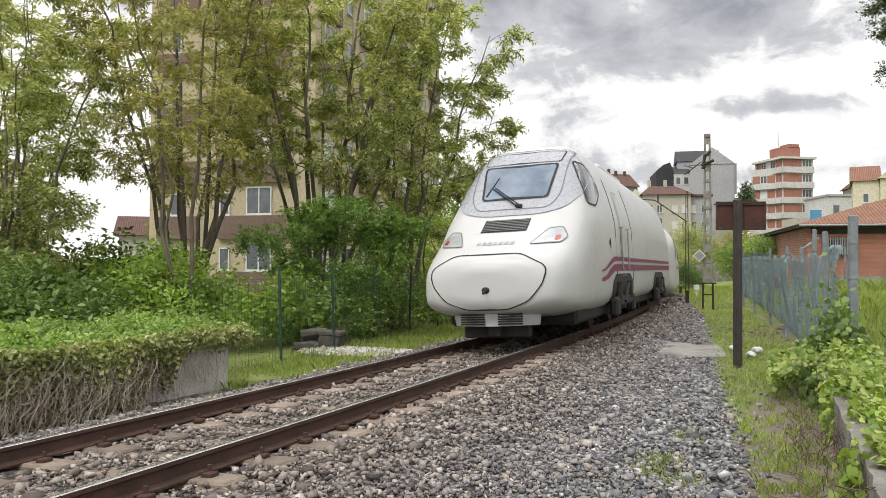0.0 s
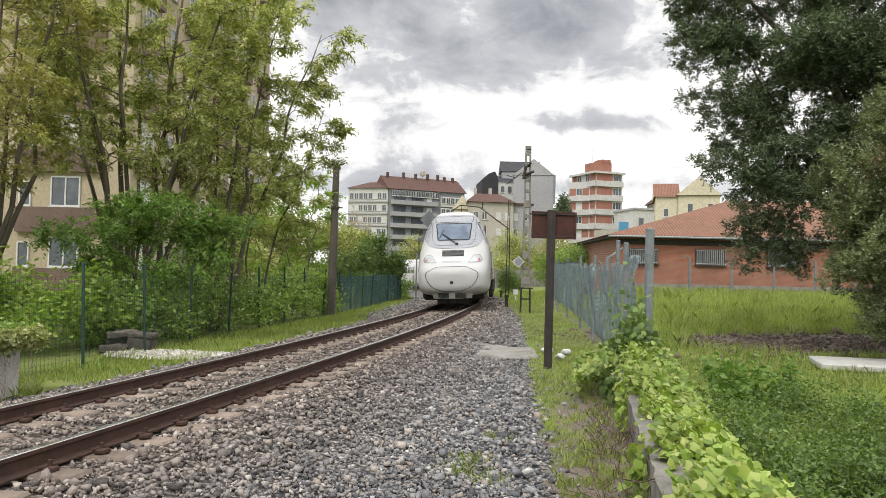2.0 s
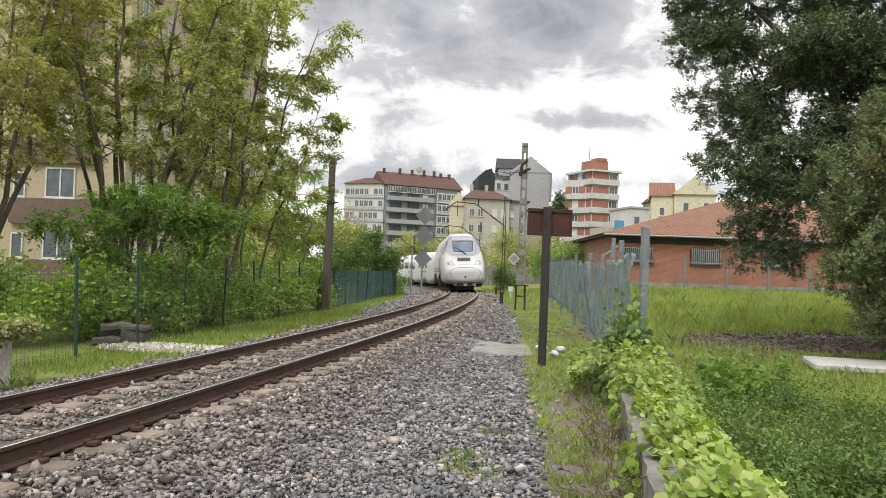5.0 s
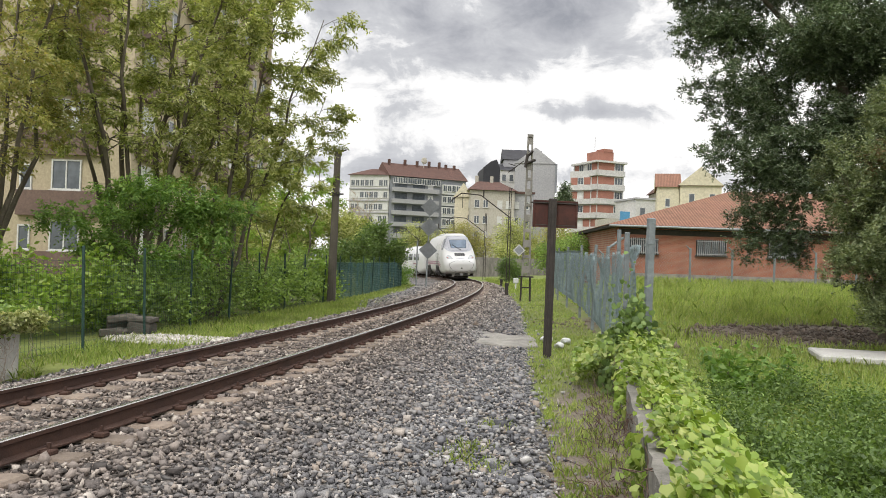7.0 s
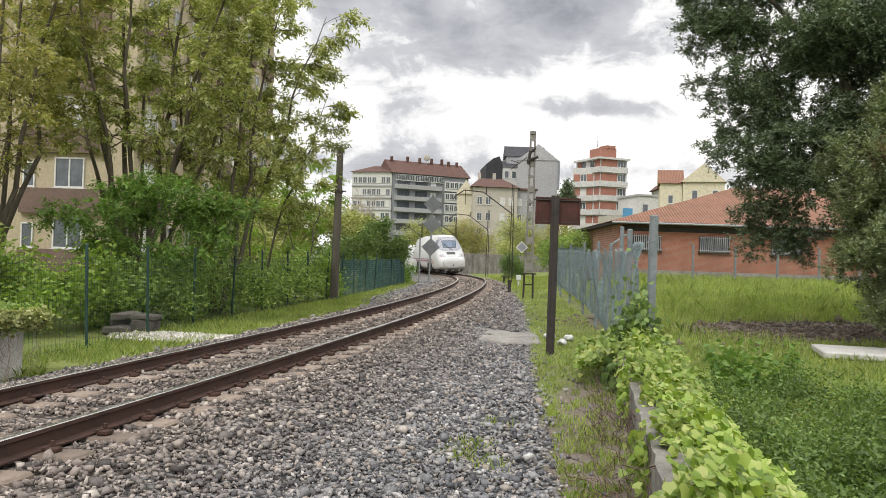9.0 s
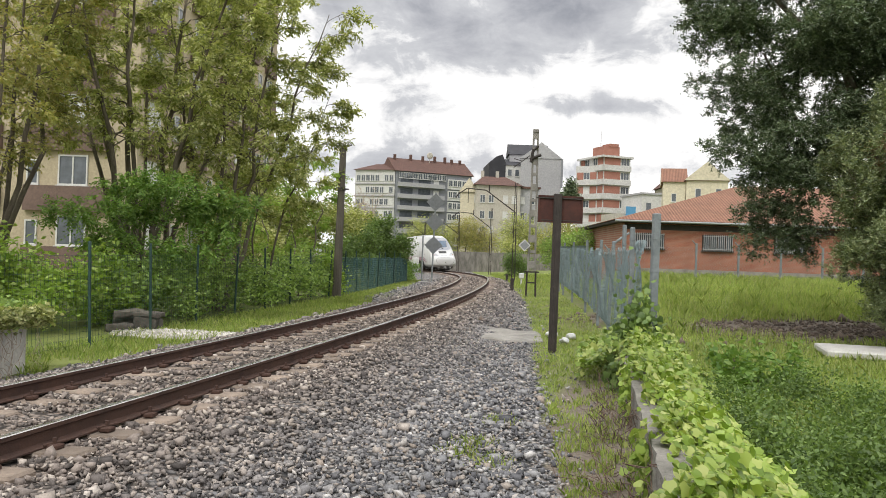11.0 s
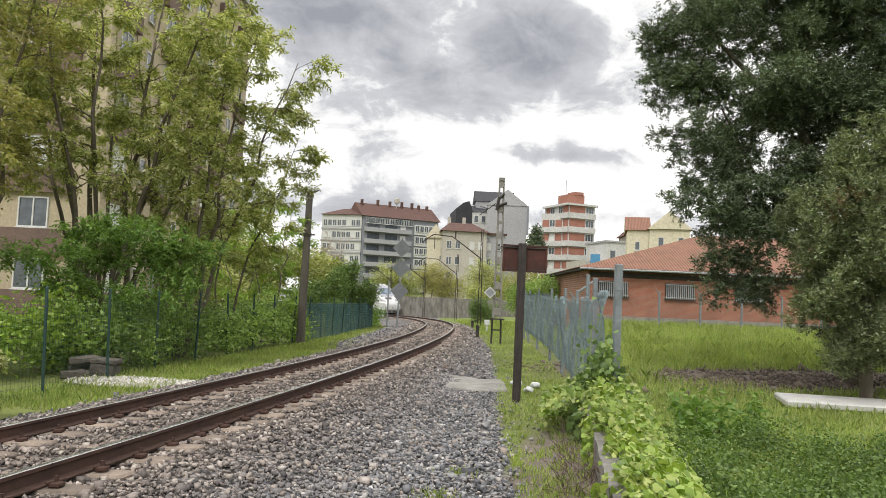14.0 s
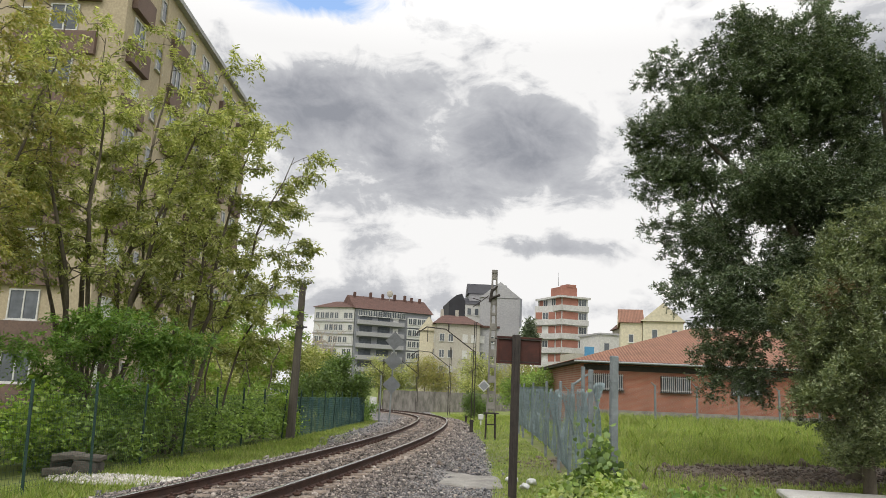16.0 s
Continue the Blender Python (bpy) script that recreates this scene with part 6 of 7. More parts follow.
# the evergreen oak on the right: a trunk, limbs, and foliage in many lumps
oak_lumps = [(8.3, 22, 9.6, 2.2, 1.9), (9.6, 22.5, 11.2, 2.0, 1.6), (11.6, 22.5, 11.6, 2.6, 2.2), (14.2, 22.5, 11.0, 3.2, 2.8), (8.9, 22, 7.0, 2.1, 1.7), (11.2, 22, 8.2, 2.6, 2.2), (14.3, 22, 7.6, 3.0, 2.6), (9.6, 21.8, 4.7, 1.9, 1.7),
             (11.8, 21.5, 4.8, 2.3, 2.2), (8.9, 21.8, 2.6, 1.0, 1.0), (10.2, 21.5, 2.5, 1.1, 0.9), (17.2, 22, 8.5, 3.2, 3.6), (16.5, 21, 4.0, 3.0, 2.6), (12.4, 23.2, 13.4, 2.0, 1.3), (12.6, 21.0, 2.4, 1.4, 1.6), (7.6, 22, 8.2, 1.0, 0.8), (10.4, 22.4, 13.0, 1.2, 0.8)]
oak_trunk = [((13.2, 22.6, -0.5), (13.0, 22.5, 2.6), 0.42, 0.34), ((13.0, 22.5, 2.6), (11.2, 22.2, 7.0), 0.26, 0.14), ((13.0, 22.5, 2.6), (14.6, 22.3, 8.0), 0.26, 0.15), ((11.2, 22.2, 7.0), (8.6, 22.0, 9.4), 0.14, 0.05), ((11.2, 22.2, 7.0), (11.6, 22.4, 11.6), 0.13, 0.05), ((13.0, 22.5, 2.9), (9.8, 21.8, 5.2), 0.16, 0.06), ((9.8, 21.8, 5.2), (8.7, 21.9, 7.4), 0.07, 0.03), ((14.6, 22.3, 8.0), (14.4, 22.4, 12.0), 0.14, 0.05)]
oak_rng = random.Random(12)
oak_lumps += [(13.5, 20.6, 1.3, 1.6, 1.3), (15.6, 20.6, 1.6, 2.0, 1.6), (11.2, 21.0, 3.4, 1.2, 1.2), (14.6, 20.4, 2.6, 1.8, 1.8)]
boughs = [oak_lumps[0][:3] + (0.6, 0.5)]
for x, y, z, rx, rz in oak_lumps:
    for _ in range(int(8 + 9 * rx)):
        a, b = oak_rng.uniform(0, math.tau), oak_rng.uniform(-1, 1)
        c = math.sqrt(1 - b * b)
        k, m = oak_rng.uniform(0.2, 0.38), oak_rng.uniform(0.3, 0.98)
        boughs.append((x - 0.3 + m * rx * c * math.cos(a), y + m * rx * c * math.sin(a), z + m * rz * b, rx * k, rz * k * 0.8))
lump_bush("oak_tree", boughs, 41, L_OAK, "large dark evergreen oak with dense small leaves", "tree", 7, 0.09, 46, trunk=oak_trunk, shell=0.15, holes=-0.21, twigs=False, style=(0.24, 4, 0.15, 0.3))
lump_bush("olive_tree", [(10.7, 18.6, 5.0, 0.6, 1.1), (10.0, 18.6, 3.7, 1.0, 1.3), (11.2, 18.4, 3.6, 1.1, 1.7), (9.7, 18.5, 2.1, 0.9, 1.0), (10.8, 18.4, 1.8, 1.1, 1.2), (12.2, 18.6, 4.0, 1.3, 2.0), (11.9, 18.4, 1.3, 1.2, 1.0), (11.7, 18.6, 5.6, 0.8, 1.3), (10.8, 18.5, 0.6, 0.7, 0.5), (12.9, 18.6, 5.4, 1.0, 1.4)], 42, L_OLIVE, "grey-green tree with fine upright twigs beside the oak", "tree", 7, 0.085, 34, trunk=[((11.2, 18.8, -0.5), (11.1, 18.7, 3.5), 0.16, 0.08)], shell=0.2, split=14, style=(0.34, 5, 0.0, 1.3))
lump_bush("olive_tree", [(10.0, 18.1, 4.1, 0.32, 0.22), (10.5, 18.1, 4.3, 0.28, 0.2)], 43, L_DRY, "withered russet twigs in the grey-green tree", "tree", 6, 0.08, 60, shell=0.2, style=(0.25, 4, 0.1, 0.6))

# bushes behind the left fence
G = "bushes behind the fence"
lump_bush("robinia_shrub", [(-7.35, 19.2, 2.2, 0.9, 0.3), (-6.05, 19.6, 1.9, 0.9, 0.3), (-8.85, 19.0, 2.1, 1.0, 0.35), (-6.95, 19.3, 3.0, 0.8, 0.3), (-8.15, 18.7, 1.5, 0.9, 0.3), (-6.45, 18.8, 1.3, 0.8, 0.25), (-5.65, 19.9, 2.5, 0.6, 0.25), (-7.95, 19.4, 2.8, 0.7, 0.3), (-6.55, 19.2, 2.5, 0.7, 0.25)], 51, L_FRESH, "fresh green robinia shrub with layered sprays", "bush", 5, 0.11, 26, 0.2, G, trunk=[((-7.9, 19.6, -0.4), (-7.6, 19.4, 2.2), 0.07, 0.03), ((-8.0, 19.6, -0.4), (-8.8, 19.2, 1.9), 0.06, 0.03), ((-7.8, 19.6, -0.4), (-6.7, 19.6, 1.8), 0.05, 0.02)], shell=0.2, split=5, style=(0.42, 6, 0.25, -0.1))
lump_bush("bush", [(-8.6, 15.6, 0.4, 1.2, 0.8), (-9.6, 14.4, 0.6, 1.4, 1.0), (-7.8, 17.4, 0.3, 1.0, 0.8), (-10.6, 16.2, 0.9, 1.5, 1.1)], 52, L_BRIGHT, "bright green leafy bush behind the fence", "bush", 25, 0.13, 35, 0.18, G, split=9, shell=0.25)
lump_bush("bush", [(-7.1, 17.7, 0.2, 1.0, 0.75), (-6.9, 19.8, 0.3, 1.0, 0.8), (-6.6, 21.6, 0.3, 1.0, 0.8), (-8.2, 20.5, 0.6, 1.2, 0.9)], 53, L_HEDGE, "dark green bramble bush along the fence", "bush", 25, 0.12, 35, 0.18, G, split=9, shell=0.25)
lump_bush("bush", [(-6.1, 23.6, 0.3, 1.0, 0.85), (-5.9, 25.6, 0.4, 1.0, 0.9), (-5.6, 27.4, 0.4, 1.0, 0.95), (-5.4, 29.2, 0.4, 1.0, 0.9)], 54, L_HEDGE, "dark green bramble bush along the fence", "bush", 24, 0.13, 32, 0.18, G, split=9, shell=0.25)
lump_bush("bush", [(-4.75, 31.3, 0.2, 0.7, 0.75), (-5.3, 31.6, 0.6, 0.8, 0.8)], 55, L_BRIGHT, "pale green shrub at the foot of a pole", "bush", 22, 0.13, 32, 0.18, G, split=9, shell=0.25)
lump_bush("bush", [(-12.0, 13.0, 0.6, 1.5, 1.0), (-10.6, 11.5, 0.3, 1.2, 0.8), (-9.6, 12.6, 0.3, 1.1, 0.8), (-13.8, 11.0, 0.6, 1.6, 1.1)], 56, L_DARK, "mixed green bush behind the wall", "bush", 24, 0.13, 32, 0.2, G, split=9, shell=0.25)
lump_bush("bush", [(-17.0, 18.0, 1.1, 2.4, 1.7), (-18.5, 14.0, 1.2, 2.4, 1.8), (-13.5, 17.5, 0.8, 1.6, 1.2)], 57, L_DARK, "dark undergrowth below the trees", "bush", 22, 0.17, 20, 0.26, G, split=9, shell=0.25)
lump_bush("round_tree", [(-4.3, 49.5, 2.1, 1.5, 1.7), (-3.6, 49.0, 1.5, 1.0, 1.5), (-5.2, 50.0, 1.6, 1.4, 1.5), (-4.3, 49.4, 3.0, 1.0, 0.8)], 58, L_DARK, "rounded dense green tree beyond the fence", "tree", 24, 0.15, 32, 0.2, trunk=[((-4.3, 49.5, -0.4), (-4.3, 49.5, 1.8), 0.12, 0.08)], split=9, shell=0.25)
lump_bush("bush", [(-5.2, 44.0, 1.2, 1.5, 1.5), (-5.9, 43.0, 1.0, 1.3, 1.2)], 59, L_DARK, "dark grey-green bush beyond the pole", "bush", 24, 0.15, 30, 0.2, G, split=9, shell=0.25)
lump_bush("hedge_tree", [(-8.6, 52, 2.6, 2.6, 2.2), (-11.5, 50, 3.0, 2.8, 2.5), (-6.6, 56, 2.2, 2.0, 1.9), (-13.5, 46, 2.6, 2.6, 2.3), (-9.5, 44, 1.6, 2.0, 1.6)], 60, L_ROBINIA, "light green trees beyond the fence", "tree", 22, 0.22, 15, 0.3, split=9, shell=0.25)
lump_bush("bush", [(-2.8, 53.5, 0.4, 0.6, 0.8), (-3.0, 52.2, 0.2, 0.6, 0.7)], 61, L_FRESH, "small green shrub at the fence end", "bush", 19, 0.12, 32, 0.16, G, split=9, shell=0.25)
# trees beyond the curve
far = [((-4.72, 132.16, 4.7, 3.3, 3.07), (-1.77, 133.34, 3.76, 2.83, 2.6)), ((2.95, 136.88, 4.94, 3.78, 3.3), (5.9, 134.52, 3.76, 3.07, 2.6)), ((11.21, 125.08, 5.18, 3.3, 3.54), (13.57, 122.72, 3.76, 2.83, 2.83)), ((17.11, 118.0, 4.7, 3.07, 3.07), (15.34, 119.18, 2.58, 2.36, 2.12)), ((8.97, 113.28, 2.34, 2.12, 1.89),)]
for i, ls in enumerate(far):
    lump_bush("far_tree", list(ls), 70 + i, L_RUSSET if i % 2 else L_ROBINIA, "thin yellow-green spring tree beyond the curve", "tree", 20, 0.26, 9, 0.36, "trees beyond the curve", [((ls[0][0], ls[0][1], -0.3), (ls[0][0], ls[0][1], ls[0][2]), 0.14, 0.05)], 0.2)
lump_bush("bush", [(5.9, 70, 0.6, 1.2, 0.9), (6.9, 71, 0.9, 1.3, 1.1)], 76, L_DARK, "dark bush behind the mast", "bush", 22, 0.16, 25, 0.22, split=9, shell=0.25)
lump_bush("far_tree", [(10.6, 62, 2.2, 1.7, 1.5), (9.0, 64, 1.9, 1.4, 1.4), (12.5, 64, 2.2, 1.6, 1.3)], 77, L_HEDGE, "green shrubs behind the fence", "tree", 40, 0.17, 18, 0.24)
lump_bush("conifer", [(21.6, 140, 13.6, 1.0, 0.6), (21.6, 140, 12.4, 1.4, 0.7), (21.6, 140, 11.0, 1.6, 0.8), (21.6, 140, 14.8, 0.6, 0.8), (21.6, 140, 9.5, 1.7, 1.2)], 78, L_OAK, "dark conifer between the far houses", "tree", 34, 0.4, 12, 0.4, trunk=[((21.6, 140, 1), (21.6, 140, 15.4), 0.25, 0.06)])


def bare_tree(x, y, h, seed):
    rng = np.random.default_rng(seed)
    t = empty("bare_tree", pose(x, y, gz(x, y)), "leafless grey tree before the far block", "tree")
    segs = []
    for i in range(9):
        top = np.array([rng.uniform(-3, 3), rng.uniform(-1, 1), h * rng.uniform(0.7, 1.0)])
        p = stem_line(rng, (0, 0, 0), top, 6, 0.2, 0.8)
        for j in range(6):
            segs.append((p[j], p[j + 1], 0.16 * (1 - j / 7), 0.16 * (1 - (j + 1) / 7)))
            for _ in range(4):
                segs.append((p[j + 1], p[j + 1] + np.array([rng.normal(0, 0.8), 0, rng.uniform(0.4, 1.4)]), 0.05, 0.015))
    v, q = tubes(segs, 5)
    ob = new("trunk", fast_mesh("trunk", v, q, 4, M_TWIG))
    ob.parent = t


bare_tree(-15.5, 150, 13.5, 5)
bare_tree(-18.5, 148, 12.0, 6)


# ---- ivy ----
M_DEADSTEM = surface("dead_stems", (0.15, 0.10, 0.075), (0.09, 0.06, 0.045), 0.95, 6, 40, 0.2)


def lobed(rng, p, nrm, size):
    """Broad pointed ivy leaves at p facing nrm, as triangles round the middle."""
    n = len(p)
    shape = np.array([(0, -0.38), (0.30, -0.46), (0.47, -0.16), (0.46, 0.08), (0.24, 0.24), (0, 0.60), (-0.24, 0.24), (-0.46, 0.08), (-0.47, -0.16), (-0.30, -0.46)])
    nrm = nrm / (np.linalg.norm(nrm, axis=1, keepdims=True) + 1e-9)
    d = rng.normal(0, 1, (n, 3))
    d[:, 2] -= 0.6
    d -= nrm * (d * nrm).sum(1, keepdims=True)
    d /= np.linalg.norm(d, axis=1, keepdims=True) + 1e-9
    w = np.cross(nrm, d)
    s = size * rng.uniform(0.55, 1.35, (n, 1, 1))
    ring = p[:, None] + s * (shape[None, :, 0:1] * w[:, None] + shape[None, :, 1:2] * d[:, None]) - s * 0.16 * np.abs(shape[None, :, 0:1]) * nrm[:, None]
    v = np.concatenate([p[:, None] + s * 0.02 * nrm[:, None], ring], 1)
    b = (np.arange(n) * 11)[:, None]
    i = np.arange(10)[None]
    t = np.stack([b + np.zeros_like(i), b + 1 + i, b + 1 + (i + 1) % 10], -1)
    return v.reshape(-1, 3), t.reshape(-1, 3)


def ivy_right():
    rng = np.random.default_rng(91)
    n = 21000
    y = rng.uniform(2.5, 13.2, n)
    u = rng.random(n)
    lobes = np.array([noise.noise(Vector((a * 1.1, b * 2.0, 4))) for a, b in zip(y, u)])
    width = 1.5 + 0.45 * np.array([noise.noise(Vector((a * 0.7, 0, 8))) for a in y])
    # across: hanging over the rail side, over the top, down the field side
    x_off = np.where(u < 0.13, -0.06, 0.14 - 0.18 * np.clip(lobes + 0.2, 0, 1) + (u - 0.13) / 0.87 * width)
    top = 0.13 + 0.16 * lobes + 0.20 * smooth(10.0, 12.2, y)
    drop = 0.85 * smooth(0.35, 1.5, x_off)
    z = np.where(u < 0.13, top - 0.05 - (0.13 - u) / 0.13 * (0.18 + 0.5 * np.clip(lobes, 0, 1) + 0.35 * smooth(10.2, 11.5, y)), top - drop)
    keep = (u > 0.13) | (lobes > 0.24) | (y > 10.5)
    x = wall_x(y) + x_off + rng.normal(0, 0.04, n)
    z = z + rng.normal(0, 0.075, n) + 0.07 * np.array([noise.noise(Vector((a * 4, b * 4, 1))) for a, b in zip(x, y)])
    p = np.stack([x, y, z], 1)[keep]
    nrm = np.stack([np.where(u < 0.13, -1.0, 0.35), np.full(n, -0.35), np.where(u < 0.13, 0.5, 1.0)], 1)[keep] + rng.normal(0, 0.6, (keep.sum(), 3))
    v, t = lobed(rng, p, nrm, 0.070)
    ob = new("ivy", fast_mesh("ivy", v, t, 3, L_IVY))
    tagged(ob, "bright yellow-green ivy spilling over the low wall", "ivy", kind="stuff")
    # darker ivy that climbs the first fence post and hangs in the shade of the wall
    m = 1300
    y = 11.75 + rng.normal(0, 0.2, m)
    z = -0.2 + np.abs(rng.normal(0, 0.46, m))
    x = 2.9 + rng.normal(0, 0.15, m) * (1.2 - 0.5 * z)
    p = np.stack([x, y, z], 1)
    v, t = lobed(rng, p, rng.normal(0, 0.6, (m, 3)) + np.array([-0.3, -0.9, 0.3]), 0.085)
    ob = new("ivy", fast_mesh("ivy", v, t, 3, L_DARK))
    tagged(ob, "green ivy climbing a fence post", "ivy", kind="stuff")
    m = 1500
    y = rng.uniform(10.9, 13.6, m)
    x = wall_x(y) - 0.75 * rng.random(m) ** 1.5 + 0.1
    z = -0.12 + 0.28 * smooth(-0.75, 0.0, x - wall_x(y)) + rng.normal(0, 0.06, m)
    v, t = lobed(rng, np.stack([x, y, z], 1), rng.normal(0, 0.6, (m, 3)) + np.array([-0.3, -0.4, 1.0]), 0.08)
    ob = new("ivy", fast_mesh("ivy", v, t, 3, L_IVY))
    tagged(ob, "bright ivy creeping out from the wall", "ivy", kind="stuff")
    # ivy in the wall's hollow: its shade is given by a darker leaf colour
    m = 500
    y = rng.uniform(10.4, 11.6, m)
    p = np.stack([wall_x(y) - 0.10 + rng.normal(0, 0.06, m), y, rng.uniform(-0.35, 0.05, m)], 1)
    v, t = lobed(rng, p, rng.normal(0, 0.5, (m, 3)) + np.array([-1.0, -0.4, 0.2]), 0.10)
    ob = new("ivy", fast_mesh("ivy", v, t, 3, L_DARK))
    tagged(ob, "ivy in a hollow of the wall, darkened as shade", "ivy", kind="stuff")
    # bare stems
    segs = []
    for _ in range(26):
        y0 = rng.uniform(3, 11)
        a = np.array([wall_x(y0) - 0.04, y0, rng.uniform(-0.1, 0.15)])
        e = a + np.array([rng.uniform(-0.15, 0.02), rng.uniform(-0.5, 0.5), rng.uniform(-0.5, -0.05)])
        q_ = stem_line(rng, a, e, 5, 0.03)
        for j in range(5):
            segs.append((q_[j], q_[j + 1], 0.004, 0.003))
    # dead stems arching out over the bare strip
    for _ in range(110):
        y0 = rng.uniform(4.5, 10.8)
        a = np.array([wall_x(y0) - 0.05 - 0.35 * rng.random(), y0, -0.36])
        e = a + np.array([rng.uniform(-0.3, 0.15), rng.normal(0, 0.3), rng.uniform(0.05, 0.32)])
        q_ = stem_line(rng, a, e, 5, 0.025)
        for j in range(5):
            segs.append((q_[j], q_[j + 1], 0.0035, 0.0025))
    v, q = tubes(segs, 4)
    ob = new("ivy_stems", fast_mesh("ivy_stems", v, q, 4, M_DEADSTEM))
    tagged(ob, "dry brown ivy stems on the wall", "ivy", kind="stuff")


ivy_right()


def ivy_left():
    rng = np.random.default_rng(92)
    a, b, c = np.array((-5.85, 10.8)), np.array((-6.69, 7.26)), np.array((-8.4, 1.0))

    def along(t):
        return np.where(t[:, None] < 3.64, a + (b - a) * (t[:, None] / 3.64), b + (c - b) * ((t[:, None] - 3.64) / 6.49))
    nx, ny = 0.97, -0.24

    def belly(t, z):
        """How far the mat of ivy stands off the wall: in uneven lumps, thickest at the top."""
        return 0.10 + 0.16 * (noise.noise(Vector((t * 1.4, z * 1.6, 3))) + 0.5) + 0.14 * max(z + 0.2, 0)
    # leaves over the front, in hanging tresses
    n = 34000
    t = rng.uniform(0, 9.6, n)
    tress = np.array([noise.noise(Vector((k * 3.2, 7, 0))) for k in t])
    hang = 0.95 * smooth(0.9, 2.3, t + 0.5 * tress) * (0.95 + 0.6 * tress)
    depth = rng.random(n) ** 1.1
    z = 0.42 - depth * np.maximum(hang, 0.1)
    gap = np.array([noise.noise(Vector((k * 4.0, q * 3.0, 1))) for k, q in zip(t, z)])
    ok = (z > -0.42) & (gap > -0.5 + 0.5 * depth * (rng.random(n) - 0.2))
    t, z = t[ok], z[ok]
    g = along(t)
    off = np.array([belly(k, q) for k, q in zip(t, z)]) + rng.normal(0, 0.025, len(t))
    p = np.stack([g[:, 0] + nx * off, g[:, 1] + ny * off, z], 1)
    v, q = leaves(rng, p, 3, 0.045, 0.062, 0.7, 0.3)
    ob = leaf_object("ivy", v, q, L_BUSHY)
    tagged(ob, "small-leaved ivy hanging over the old wall", "ivy", kind="stuff")
    # the mounded top, brighter young growth
    n = 9000
    t = rng.uniform(-0.2, 9.6, n)
    off = 0.25 - 1.7 * rng.random(n)
    hump = np.array([noise.noise(Vector((k * 1.6, o * 2.0, 5))) for k, o in zip(t, off)])
    g = along(t)
    p = np.stack([g[:, 0] + nx * off, g[:, 1] + ny * off, 0.42 + 0.16 * hump - 0.22 * np.maximum(off, 0) + 0.10 * np.minimum(-off, 1.0) + rng.normal(0, 0.04, n)], 1)
    v, q = leaves(rng, p, 4, 0.05, 0.07, 0.65)
    ob = leaf_object("ivy", v, q, L_HEDGE)
    tagged(ob, "bright young ivy on top of the old wall", "ivy", kind="stuff")
    # hanging dry stems, slanting and tangled
    segs = []
    for _ in range(1900):
        tt = rng.uniform(0.1, 9.5)
        if tt < 1.7 and rng.random() < 0.8:
            continue
        g0 = along(np.array([tt]))[0]
        z0 = rng.uniform(-0.15, 0.45)
        o = belly(tt, z0) + rng.uniform(-0.02, 0.05)
        s0 = np.array([g0[0] + nx * o, g0[1] + ny * o, z0])
        ln = rng.uniform(0.25, 0.75)
        e = s0 + np.array([nx * rng.uniform(-0.02, 0.18), rng.normal(-0.12, 0.28), -ln])
        e[2] = max(e[2], -0.43)
        pp = stem_line(rng, s0, e, 4, 0.035)
        r0 = rng.uniform(0.0025, 0.0055)
        for j in range(4):
            segs.append((pp[j], pp[j + 1], r0, r0 * 0.8))
    v, q = tubes(segs, 4)
    ob = new("ivy_stems", fast_mesh("ivy_stems", v, q, 4, M_TWIG))
    tagged(ob, "grey dry ivy stems hanging over the wall", "ivy", kind="stuff")


ivy_left()


# ---- grass, low cover ----
def blades(name, pts, h, w, rng, material, label):
    n = len(pts)
    a = rng.uniform(0, math.tau, n)
    hh = h * rng.uniform(0.4, 1.3, n)
    d = np.stack([np.cos(a), np.sin(a), np.zeros(n)], 1)
    lean = rng.normal(0, 0.35, (n, 2)) * hh[:, None]
    mid = pts + np.stack([lean[:, 0] * 0.35, lean[:, 1] * 0.35, hh * 0.6], 1)
    tip = pts + np.stack([lean[:, 0], lean[:, 1], hh], 1)
    ww = (w * rng.uniform(0.6, 1.3, n))[:, None]
    v = np.stack([pts - d * ww, pts + d * ww, mid + d * ww * 0.7, tip, mid - d * ww * 0.7], 1).reshape(-1, 3)
    b = (np.arange(n) * 5)[:, None]
    q = (b + np.array([[0, 1, 2, 3, 4]])).reshape(-1, 5)
    ob = new(name, fast_mesh(name, v, q, 5, material))
    return tagged(ob, label, "grass", kind="stuff")


